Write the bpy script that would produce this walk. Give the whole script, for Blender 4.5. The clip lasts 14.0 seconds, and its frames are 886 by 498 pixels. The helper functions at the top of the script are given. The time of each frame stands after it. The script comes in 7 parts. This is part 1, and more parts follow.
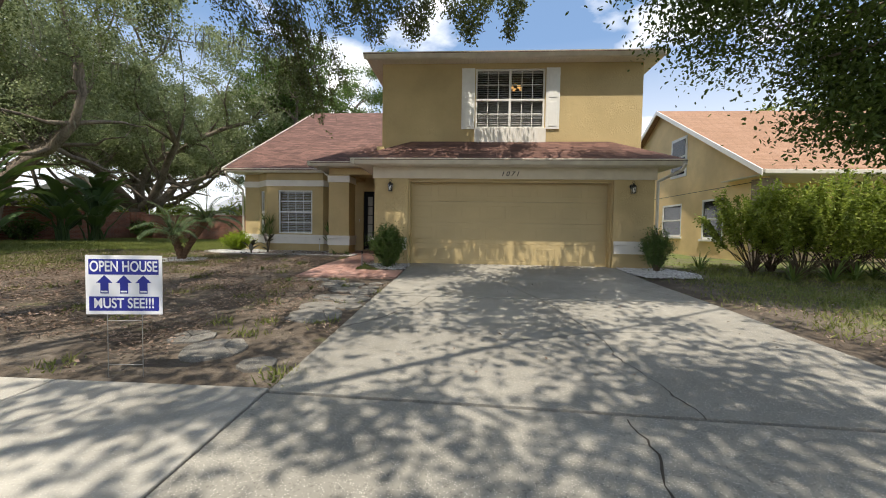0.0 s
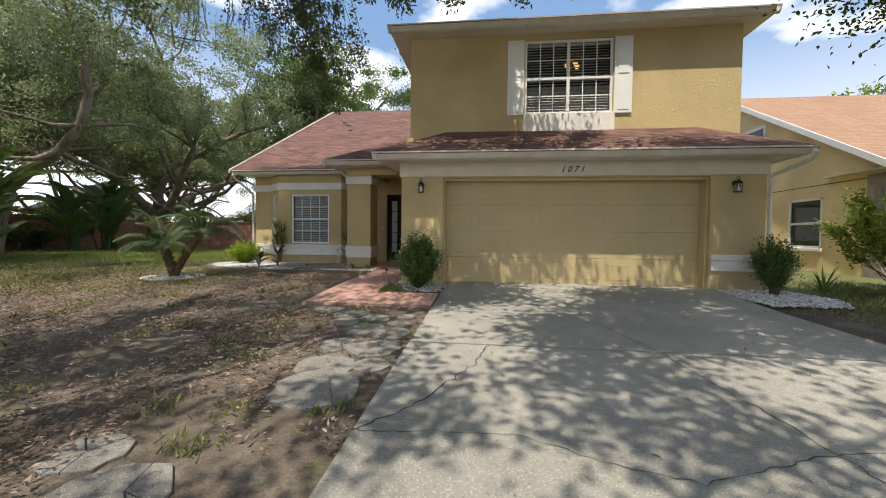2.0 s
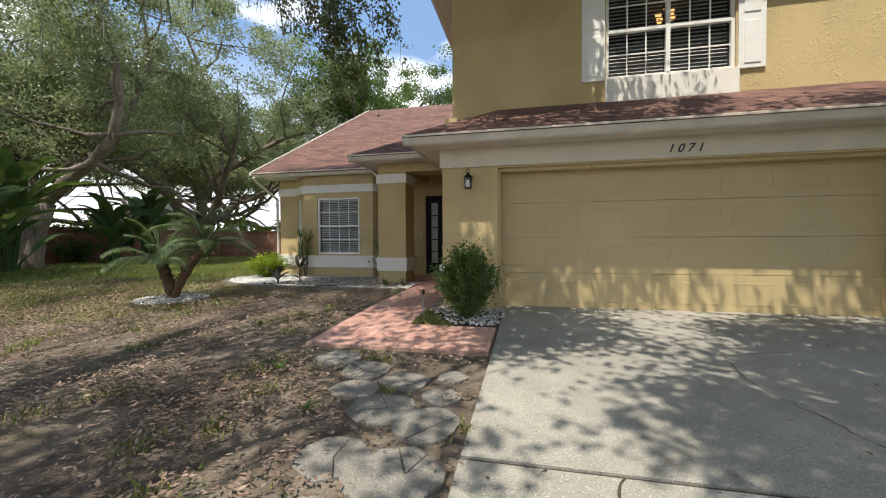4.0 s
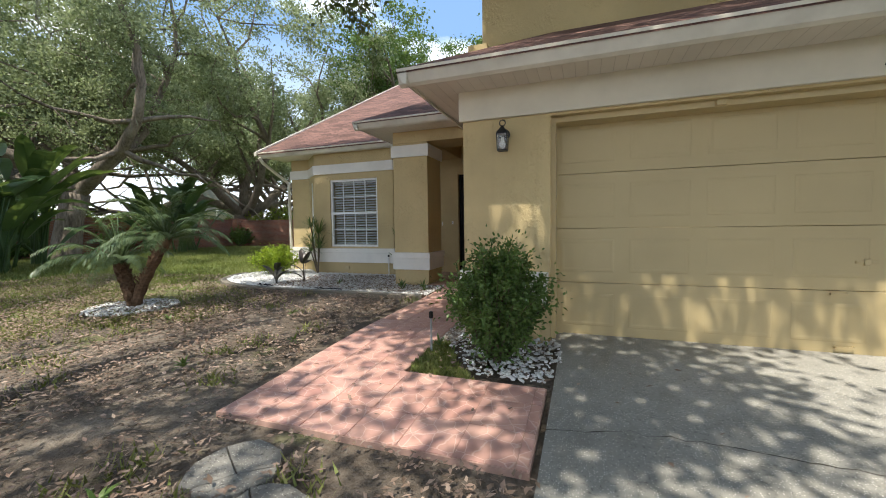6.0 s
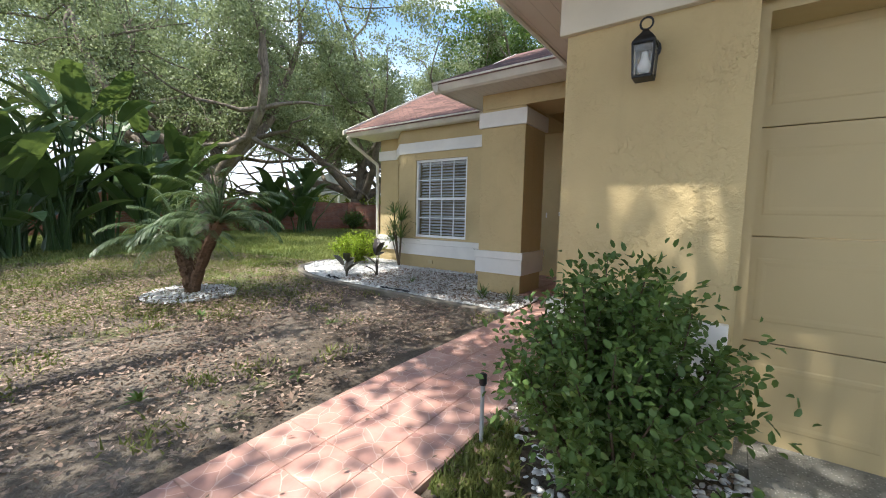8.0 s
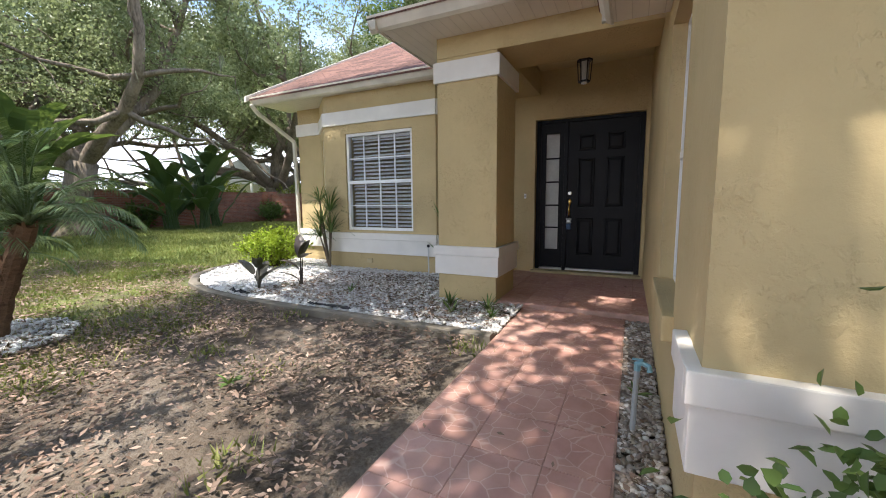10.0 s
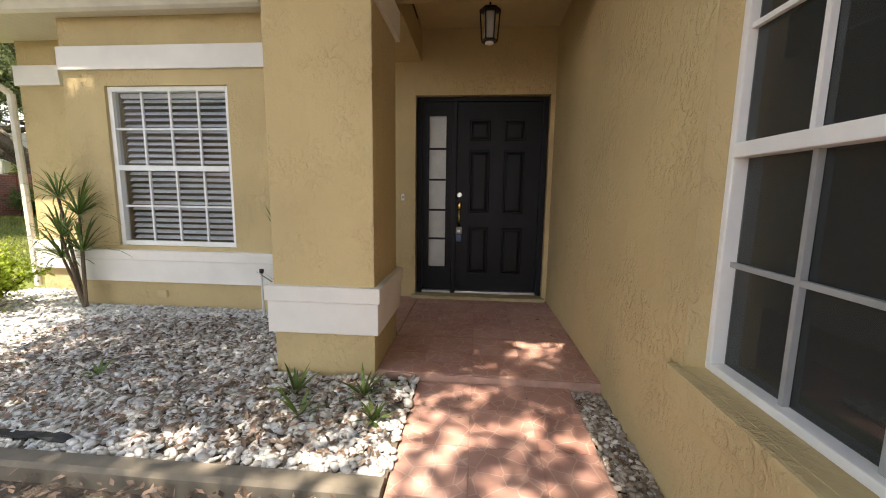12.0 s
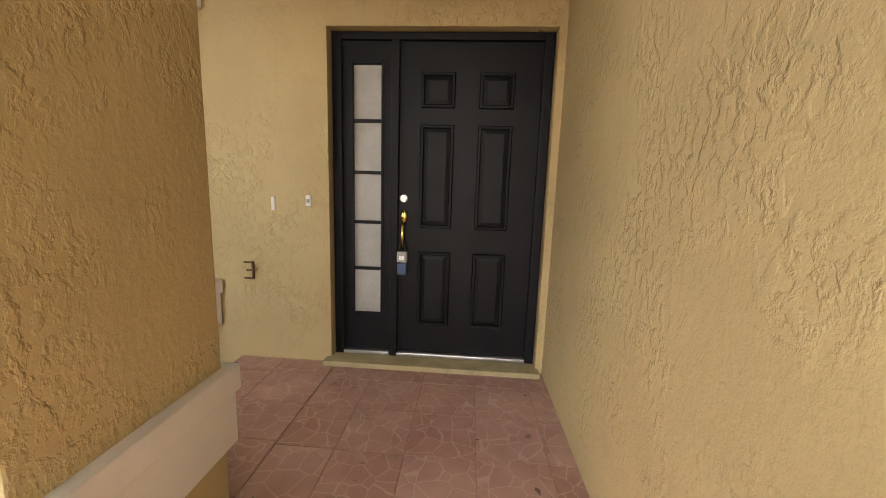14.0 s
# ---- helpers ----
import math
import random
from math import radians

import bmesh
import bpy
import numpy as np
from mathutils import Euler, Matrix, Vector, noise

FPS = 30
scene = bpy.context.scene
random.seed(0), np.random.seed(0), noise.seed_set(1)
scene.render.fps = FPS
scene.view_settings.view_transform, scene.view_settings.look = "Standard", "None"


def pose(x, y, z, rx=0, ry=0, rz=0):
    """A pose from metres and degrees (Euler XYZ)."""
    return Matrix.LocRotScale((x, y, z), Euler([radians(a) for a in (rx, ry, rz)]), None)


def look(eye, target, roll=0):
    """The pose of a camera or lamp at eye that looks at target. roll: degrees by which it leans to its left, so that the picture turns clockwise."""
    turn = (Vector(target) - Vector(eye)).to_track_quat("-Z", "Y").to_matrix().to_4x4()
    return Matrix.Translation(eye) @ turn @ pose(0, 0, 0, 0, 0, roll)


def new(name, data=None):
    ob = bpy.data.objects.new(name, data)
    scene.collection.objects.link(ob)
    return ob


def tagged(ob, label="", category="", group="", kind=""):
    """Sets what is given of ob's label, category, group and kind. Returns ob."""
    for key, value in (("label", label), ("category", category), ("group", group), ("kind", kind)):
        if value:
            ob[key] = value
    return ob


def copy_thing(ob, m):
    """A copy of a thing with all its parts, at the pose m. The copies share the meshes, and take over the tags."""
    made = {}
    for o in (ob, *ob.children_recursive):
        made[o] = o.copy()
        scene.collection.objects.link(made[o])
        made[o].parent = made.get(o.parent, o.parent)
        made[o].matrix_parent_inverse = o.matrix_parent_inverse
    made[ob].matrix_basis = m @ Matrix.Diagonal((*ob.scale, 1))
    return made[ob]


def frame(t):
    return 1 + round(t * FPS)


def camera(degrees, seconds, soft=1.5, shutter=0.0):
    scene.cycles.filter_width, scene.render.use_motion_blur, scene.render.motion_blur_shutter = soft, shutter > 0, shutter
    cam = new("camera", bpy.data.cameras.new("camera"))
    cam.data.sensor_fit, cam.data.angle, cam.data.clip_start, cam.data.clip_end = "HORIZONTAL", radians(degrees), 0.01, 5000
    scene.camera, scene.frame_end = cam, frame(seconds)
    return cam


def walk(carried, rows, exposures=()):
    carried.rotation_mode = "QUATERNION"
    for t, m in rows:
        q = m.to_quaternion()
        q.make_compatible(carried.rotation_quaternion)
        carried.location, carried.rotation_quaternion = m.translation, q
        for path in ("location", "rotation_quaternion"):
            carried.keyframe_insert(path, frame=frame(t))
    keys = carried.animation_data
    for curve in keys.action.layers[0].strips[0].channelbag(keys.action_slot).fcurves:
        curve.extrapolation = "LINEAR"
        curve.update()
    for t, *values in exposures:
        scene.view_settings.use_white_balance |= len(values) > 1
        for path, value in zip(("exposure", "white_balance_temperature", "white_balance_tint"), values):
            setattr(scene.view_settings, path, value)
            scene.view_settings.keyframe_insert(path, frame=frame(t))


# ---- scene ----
cam = camera(97.2, 14.0, 1.0)
PATH = [
    (0, (0.159, -0.047, 1.297), (0.035, 1.947, 1.212), 0.9),
    (0.5, (0.004, 0.425, 1.275), (-0.138, 2.419, 1.209), 0.8),
    (1, (-0.097, 0.873, 1.353), (-0.265, 2.864, 1.271), 0.7),
    (1.5, (-0.268, 1.362, 1.377), (-0.457, 3.352, 1.303), 0.6),
    (2, (-0.417, 1.849, 1.426), (-0.648, 3.835, 1.363), 0.6),
    (2.5, (-0.55, 2.335, 1.445), (-0.858, 4.311, 1.412), 0.8),
    (3, (-0.652, 2.815, 1.473), (-1.03, 4.779, 1.466), 0.5),
    (3.2, (-0.69, 3.015, 1.476), (-1.085, 4.976, 1.467), 0.4),
    (5.3, (-1.000, 5.095, 1.569), (-1.566, 7.014, 1.480), -1.2),
    (5.5, (-0.999, 5.335, 1.56), (-1.601, 7.24, 1.473), -1.1),
    (6, (-1.028, 5.844, 1.579), (-1.712, 7.72, 1.47), -0.8),
    (6.5, (-1.095, 6.325, 1.559), (-1.907, 8.147, 1.428), 0.3),
    (7, (-1.129, 6.772, 1.579), (-2.107, 8.508, 1.416), 1.4),
    (7.5, (-1.214, 7.115, 1.607), (-2.345, 8.757, 1.439), 1.3),
    (7.7, (-1.268, 7.241, 1.623), (-2.452, 8.845, 1.459), 1.4),
    (9.8, (-2.265, 8.288, 1.568), (-3.249, 10.012, 1.328), -0.4),
    (10, (-2.371, 8.391, 1.607), (-3.239, 10.177, 1.371), -0.5),
    (10.5, (-2.643, 8.679, 1.64), (-3.243, 10.571, 1.394), -0.3),
    (11, (-2.822, 9.031, 1.683), (-3.211, 10.975, 1.413), -0.2),
    (11.5, (-2.899, 9.433, 1.713), (-3.16, 11.397, 1.436), 0.1),
    (12, (-2.989, 9.868, 1.728), (-3.16, 11.841, 1.45), 0.8),
    (12.5, (-2.976, 10.313, 1.738), (-3.084, 12.288, 1.44), 1.4),
    (13, (-2.91, 10.723, 1.754), (-2.974, 12.693, 1.417), 1.7),
    (13.5, (-2.822, 11.154, 1.757), (-2.877, 13.117, 1.377), 1.7),
    (14, (-2.743, 11.604, 1.822), (-2.877, 13.573, 1.496), 1.8),
]
EXPOSURES = [(0, 0.2, 6950, 10), (3.2, 0.3, 6850, 9), (5.3, 0.53, 6700, 8), (7.7, 0.92, 6300, 9), (9.8, 1.17, 6450, 12), (11, 1.4, 6700, 13), (12, 1.64, 7400, 14), (13, 2.02, 8300, 15), (13.5, 2.2, 8600, 15), (14, 2.78, 8250, 14)]
walk(cam, [(t, look(eye, target, roll)) for t, eye, target, roll in PATH], EXPOSURES)

# ---------------------------------------------------------------- world, sun
SUN_EL, SUN_AZ = 66.5, 16.0          # the sun stands high, ahead of the facade and to the west of it
world = bpy.data.worlds.new("sky")
scene.world = world
world.use_nodes = True
wn, wl = world.node_tree.nodes, world.node_tree.links
wn.clear()
w_out = wn.new("ShaderNodeOutputWorld")
w_bg = wn.new("ShaderNodeBackground")
w_sky = wn.new("ShaderNodeTexSky")
w_sky.sky_type, w_sky.sun_disc = "NISHITA", False
w_sky.sun_elevation, w_sky.sun_rotation = radians(SUN_EL), radians(180 + SUN_AZ)
w_sky.air_density, w_sky.dust_density = 1.0, 1.5
w_tc = wn.new("ShaderNodeTexCoord")
w_map = wn.new("ShaderNodeMapping")
w_map.inputs["Scale"].default_value = (2.2, 2.2, 5.0)
w_map.inputs["Location"].default_value = (0.35, 0.1, 0.0)
w_noise = wn.new("ShaderNodeTexNoise")
w_noise.inputs["Scale"].default_value, w_noise.inputs["Detail"].default_value = 1.6, 8.0
w_ramp = wn.new("ShaderNodeValToRGB")
w_ramp.color_ramp.elements[0].position, w_ramp.color_ramp.elements[1].position = 0.50, 0.66
w_mix = wn.new("ShaderNodeMixRGB")
w_mix.inputs[2].default_value = (9.0, 9.2, 9.6, 1)
wl.new(w_tc.outputs["Generated"], w_map.inputs["Vector"])
wl.new(w_map.outputs["Vector"], w_noise.inputs["Vector"])
wl.new(w_noise.outputs["Fac"], w_ramp.inputs["Fac"])
w_sep = wn.new("ShaderNodeSeparateXYZ")
w_haze = wn.new("ShaderNodeMapRange")
w_haze.inputs[1].default_value, w_haze.inputs[2].default_value = 0.02, 0.42
w_haze.inputs[3].default_value, w_haze.inputs[4].default_value = 0.80, 0.05
w_max = wn.new("ShaderNodeMath")
w_max.operation = "MAXIMUM"
wl.new(w_tc.outputs["Generated"], w_sep.inputs[0])
wl.new(w_sep.outputs["Z"], w_haze.inputs[0])
wl.new(w_haze.outputs[0], w_max.inputs[0])
wl.new(w_ramp.outputs["Color"], w_max.inputs[1])
wl.new(w_max.outputs[0], w_mix.inputs[0])
w_blue = wn.new("ShaderNodeMixRGB")
w_blue.inputs[0].default_value = 0.6
w_blue.inputs[2].default_value = (1.0, 2.4, 5.0, 1)      # humid summer blue
wl.new(w_sky.outputs["Color"], w_blue.inputs[1])
wl.new(w_blue.outputs["Color"], w_mix.inputs[1])
wl.new(w_mix.outputs["Color"], w_bg.inputs["Color"])
wl.new(w_bg.outputs["Background"], w_out.inputs["Surface"])
w_bg.inputs["Strength"].default_value = 0.15

sun_data = bpy.data.lights.new("sun", "SUN")
sun_data.energy, sun_data.angle, sun_data.color = 5.0, radians(0.53), (1.0, 0.94, 0.84)
sun = new("sun", sun_data)
SUN_DIR = Vector((-math.sin(radians(SUN_AZ)) * math.cos(radians(SUN_EL)), -math.cos(radians(SUN_AZ)) * math.cos(radians(SUN_EL)), math.sin(radians(SUN_EL))))
sun.matrix_world = look(SUN_DIR * 60, (0, 0, 0))


# ---------------------------------------------------------------- materials
class Nodes:
    """A small wrapper to write node materials briefly."""

    def __init__(self, name):
        self.m = bpy.data.materials.new(name)
        self.m.use_nodes = True
        self.t = self.m.node_tree
        self.b = self.t.nodes["Principled BSDF"]
        self.out = self.t.nodes["Material Output"]
        self.pos = self.t.nodes.new("ShaderNodeNewGeometry").outputs["Position"]

    def n(self, kind, ins=None, **attrs):
        node = self.t.nodes.new("ShaderNode" + kind)
        if "blend_type" in attrs:
            node.blend_type = attrs["blend_type"]
        if "operation" in attrs:
            node.operation = attrs["operation"]
        if "feature" in attrs:
            node.feature = attrs["feature"]
        if "offset" in attrs:
            node.offset = attrs["offset"]
        for key, value in (ins or {}).items():
            self.put(node.inputs[key], value)
        return node

    def put(self, socket, value):
        if isinstance(value, bpy.types.NodeSocket):
            self.t.links.new(value, socket)
        else:
            socket.default_value = value

    def noise(self, scale, detail=4.0, rough=0.55, vec=None):
        return self.n("TexNoise", {"Vector": vec or self.pos, "Scale": scale, "Detail": detail, "Roughness": rough}).outputs["Fac"]

    def stretch(self, sx, sy, sz, vec=None):
        return self.n("Mapping", {"Vector": vec or self.pos, "Scale": (sx, sy, sz)}).outputs["Vector"]

    def ramp(self, fac, *stops):
        node = self.n("ValToRGB", {"Fac": fac})
        els = node.color_ramp.elements
        while len(els) < len(stops):
            els.new(0.5)
        for el, (at, col) in zip(els, stops):
            el.position = at
            el.color = (col, col, col, 1) if isinstance(col, (int, float)) else (*col, 1)
        return node.outputs["Color"]

    def mix(self, fac, a, b, blend="MIX"):
        node = self.n("MixRGB", blend_type=blend)
        for sock, v in zip(node.inputs, (fac, a, b)):
            self.put(sock, (*v, 1) if isinstance(v, tuple) and len(v) == 3 else v)
        return node.outputs["Color"]

    def math(self, op, a, b=0.0):
        node = self.n("Math", operation=op)
        self.put(node.inputs[0], a)
        self.put(node.inputs[1], b)
        return node.outputs[0]

    def bump(self, height, strength=0.3, distance=0.01, normal=None):
        ins = {"Height": height, "Strength": strength, "Distance": distance}
        if normal is not None:
            ins["Normal"] = normal
        return self.n("Bump", ins).outputs["Normal"]

    def done(self, color=None, rough=None, normal=None, metal=None, spec=None):
        for key, value in (("Base Color", color), ("Roughness", rough), ("Normal", normal), ("Metallic", metal), ("Specular IOR Level", spec)):
            if value is not None:
                self.put(self.b.inputs[key], (*value, 1) if isinstance(value, tuple) and len(value) == 3 else value)
        return self.m


def plain(name, color, rough=0.5, metal=0.0, vary=0.15, scale=9.0, bump=0.15, spec=None):
    k = Nodes(name)
    f = k.noise(scale, 5)
    lo, hi = tuple(c * (1 - vary) for c in color), tuple(min(1, c * (1 + vary)) for c in color)
    col = k.ramp(f, (0.3, lo), (0.7, hi))
    fine = k.noise(scale * 14, 3)
    return k.done(col, k.ramp(fine, (0.2, max(0, rough - 0.08)), (0.8, min(1, rough + 0.08))), k.bump(fine, bump, 0.002), metal, spec)


def stucco(name, color, relief=1.0):
    k = Nodes(name)
    patch = k.noise(0.9, 5)
    grime = k.noise(5.0, 6, 0.65)
    lo, hi = tuple(c * 0.84 for c in color), tuple(min(1, c * 1.12) for c in color)
    col = k.ramp(patch, (0.3, lo), (0.72, hi))
    col = k.mix(k.ramp(grime, (0.55, 0.0), (0.8, 0.35)), col, tuple(c * 0.78 for c in color))
    streak = k.noise(1.0, 5, 0.6, k.stretch(7, 7, 0.5))
    col = k.mix(k.ramp(streak, (0.58, 0.0), (0.8, 0.22)), col, tuple(c * 0.7 for c in color))
    # skip-trowel relief: flat islands with torn edges, and fine sand over all
    warp = k.mix(0.035, k.pos, k.n("TexNoise", {"Vector": k.pos, "Scale": 9.0, "Detail": 3.0}).outputs["Color"], "ADD")
    isl = k.ramp(k.noise(30.0, 4, 0.55, k.stretch(1.0, 1.0, 0.7, warp)), (0.46, 0.0), (0.60, 0.85), (0.78, 1.0))
    where = k.ramp(k.noise(2.3, 3), (0.45, 0.08), (0.68, 1.0))
    isl = k.math("MULTIPLY", isl, where)
    n1 = k.bump(isl, 0.75 * relief, 0.009)
    n2 = k.bump(k.noise(52, 5, 0.65), 0.42 * relief, 0.005, n1)
    n3 = k.bump(k.noise(190, 2), 0.2 * relief, 0.002, n2)
    return k.done(col, 0.82, n3, spec=0.3)


M = {}
M["stucco"] = stucco("stucco_ochre", (0.52, 0.405, 0.215))
M["stucco_smooth"] = stucco("stucco_pale", (0.54, 0.44, 0.25), 0.4)
M["stucco_nb"] = stucco("stucco_neighbour", (0.80, 0.61, 0.33), 0.5)
M["trim"] = plain("trim_white", (0.72, 0.69, 0.64), 0.6, vary=0.07, scale=3.0, bump=0.25)
M["trim_cream"] = plain("trim_cream", (0.60, 0.54, 0.43), 0.6, vary=0.07, scale=3.0, bump=0.2)
M["garage"] = plain("garage_paint", (0.48, 0.375, 0.195), 0.48, vary=0.06, scale=1.3, bump=0.12)
M["vinyl"] = plain("white_vinyl", (0.78, 0.78, 0.76), 0.4, vary=0.04)
M["gutter"] = plain("gutter_white", (0.62, 0.58, 0.50), 0.45, vary=0.12, scale=4.0)
M["blind"] = plain("blind_white", (0.74, 0.75, 0.75), 0.5, vary=0.03)
# the white blind again, with the upper window's shade put into its colour
M["blind_shaded"] = plain("blind_white_shaded", (0.50, 0.505, 0.51), 0.5, vary=0.03)
M["black"] = plain("door_black", (0.007, 0.0075, 0.010), 0.45, vary=0.2, scale=4.0, bump=0.08, spec=0.18)
M["iron"] = plain("lamp_iron", (0.02, 0.02, 0.022), 0.45, 0.5, vary=0.2)
M["brass"] = plain("brass", (0.72, 0.50, 0.16), 0.22, 1.0, vary=0.1)
M["chrome"] = plain("nickel", (0.6, 0.6, 0.58), 0.3, 1.0, vary=0.05)
M["alu"] = plain("aluminium_sill", (0.55, 0.55, 0.54), 0.35, 0.9, vary=0.1)
M["blue"] = plain("lockbox_blue", (0.035, 0.08, 0.17), 0.45, vary=0.1)
M["grey"] = plain("grey_plastic", (0.30, 0.31, 0.31), 0.5, vary=0.1)
M["pvc"] = plain("pvc_pipe", (0.62, 0.62, 0.58), 0.45, vary=0.12)
M["teal"] = plain("spigot_teal", (0.18, 0.36, 0.42), 0.4, 0.2, vary=0.15)
# near-black: the gloom of unlit rooms is put into this colour
M["room_gloom"] = plain("unlit_room_shade", (0.05, 0.048, 0.045), 0.9, vary=0.1)
M["sign_white"] = plain("sign_white", (0.80, 0.81, 0.84), 0.45, vary=0.02)
M["sign_blue"] = plain("sign_blue", (0.012, 0.022, 0.26), 0.45, vary=0.03)
M["ink"] = plain("number_black", (0.015, 0.015, 0.015), 0.4, vary=0.1)
M["sill"] = plain("threshold_beige", (0.42, 0.35, 0.20), 0.7, vary=0.15)
M["curb"] = plain("curb_concrete", (0.16, 0.14, 0.11), 0.9, vary=0.25, scale=5, bump=0.5)
M["bulb"] = plain("frosted_bulb", (0.85, 0.84, 0.80), 0.5, vary=0.02)
M["wire"] = plain("galvanised_wire", (0.35, 0.34, 0.32), 0.4, 0.8, vary=0.1)
M["stone"] = plain("veneer_stone", (0.30, 0.24, 0.20), 0.85, vary=0.35, scale=6, bump=0.5)
M["roof_grey"] = plain("far_roof", (0.30, 0.32, 0.34), 0.8, vary=0.1, scale=2)
M["wall_far"] = plain("far_wall", (0.62, 0.58, 0.52), 0.8, vary=0.06, scale=1)


def glass(name, tint, rough=0.03, alpha=0.35):
    """A pane: clear and dark behind a glossy skin."""
    k = Nodes(name)
    k.b.inputs["Base Color"].default_value = (*tint, 1)
    k.b.inputs["Roughness"].default_value = rough
    k.b.inputs["Alpha"].default_value = alpha
    k.b.inputs["IOR"].default_value = 1.5
    wob = k.noise(2.5, 1)
    k.put(k.b.inputs["Normal"], k.bump(wob, 0.05, 0.02))
    return k.m


M["glass"] = glass("window_glass", (0.05, 0.06, 0.06), 0.02, 0.14)
M["glass_clear"] = glass("lamp_glass", (0.6, 0.6, 0.6), 0.05, 0.18)
M["glass_screen"] = plain("insect_screen", (0.016, 0.017, 0.018), 0.65, vary=0.1, scale=30)
M["glass_side"] = glass("tinted_glass", (0.03, 0.035, 0.035), 0.04, 0.86)
M["glass_frost"] = plain("frosted_sidelight", (0.42, 0.42, 0.40), 0.25, vary=0.12, scale=5, bump=0.5)


def shingles(name, a, b, course=0.14):
    k = Nodes(name)
    sep = k.n("SeparateXYZ", {"Vector": k.pos})
    # courses follow the height of the slope
    v = k.n("CombineXYZ", {"X": k.math("ADD", sep.outputs["X"], sep.outputs["Y"]), "Y": k.math("MULTIPLY", sep.outputs["Z"], 2.1), "Z": 0.0}).outputs[0]
    br = k.n("TexBrick", {"Vector": v, "Scale": 1.0, "Mortar Size": 0.006, "Brick Width": 0.30, "Row Height": course,
                          "Color1": (*a, 1), "Color2": (*b, 1), "Mortar": (*[c * 0.35 for c in a], 1)}, offset=0.5)
    col = k.mix(0.25, br.outputs["Color"], k.ramp(k.noise(0.7, 5), (0.3, tuple(c * 0.75 for c in a)), (0.7, b)))
    col = k.mix(k.ramp(k.noise(120, 2), (0.45, 0.0), (0.7, 0.4)), col, tuple(c * 0.5 for c in a))
    nm = k.bump(br.outputs["Fac"], 0.6, 0.01)
    return k.done(col, 0.92, k.bump(k.noise(150, 2), 0.4, 0.003, nm), spec=0.2)


M["shingle"] = shingles("shingle_red", (0.090, 0.052, 0.045), (0.225, 0.125, 0.102))
M["shingle_nb"] = shingles("shingle_neighbour", (0.31, 0.18, 0.115), (0.38, 0.235, 0.16))


def concrete(name, color, pebbly=1.0):
    k = Nodes(name)
    big = k.noise(0.55, 6, 0.6)
    mid = k.noise(4.0, 6, 0.65)
    lo, hi = tuple(c * 0.72 for c in color), tuple(c * 1.18 for c in color)
    col = k.ramp(big, (0.32, lo), (0.68, hi))
    col = k.mix(k.ramp(mid, (0.42, 0.0), (0.75, 0.5)), col, tuple(c * 0.66 for c in color))
    vor = k.n("TexVoronoi", {"Vector": k.pos, "Scale": 88.0, "Randomness": 1.0})
    bright = k.n("SeparateXYZ", {"Vector": vor.outputs["Color"]}).outputs["X"]
    peb = k.math("MULTIPLY", k.ramp(vor.outputs["Distance"], (0.18, 1.0), (0.34, 0.0)), k.ramp(bright, (0.4, 0.0), (0.55, 1.0)))
    peb = k.math("MULTIPLY", peb, pebbly)
    col = k.mix(k.math("MULTIPLY", peb, 0.85), col, tuple(min(1, c * 2.2) for c in color))
    pit = k.math("MULTIPLY", k.ramp(k.noise(55, 3, 0.7), (0.56, 0.0), (0.68, 0.75)), pebbly)
    col = k.mix(pit, col, tuple(c * 0.45 for c in color))
    stain = k.ramp(k.noise(1.3, 7, 0.7, k.stretch(1, 0.6, 1)), (0.6, 0.0), (0.74, 0.45))
    col = k.mix(stain, col, (color[0] * 0.5, color[1] * 0.48, color[2] * 0.42))
    h = k.math("ADD", k.math("MULTIPLY", peb, 0.5), k.math("SUBTRACT", k.noise(45, 4), k.math("MULTIPLY", pit, 0.6)))
    return k.done(col, 0.9, k.bump(h, 0.5, 0.006), spec=0.25)


M["drive"] = concrete("driveway_aggregate", (0.300, 0.288, 0.255), 1.0)
M["walk"] = concrete("pavement_concrete", (0.40, 0.385, 0.345), 0.35)
M["slab"] = concrete("broken_concrete", (0.205, 0.195, 0.175), 1.3)


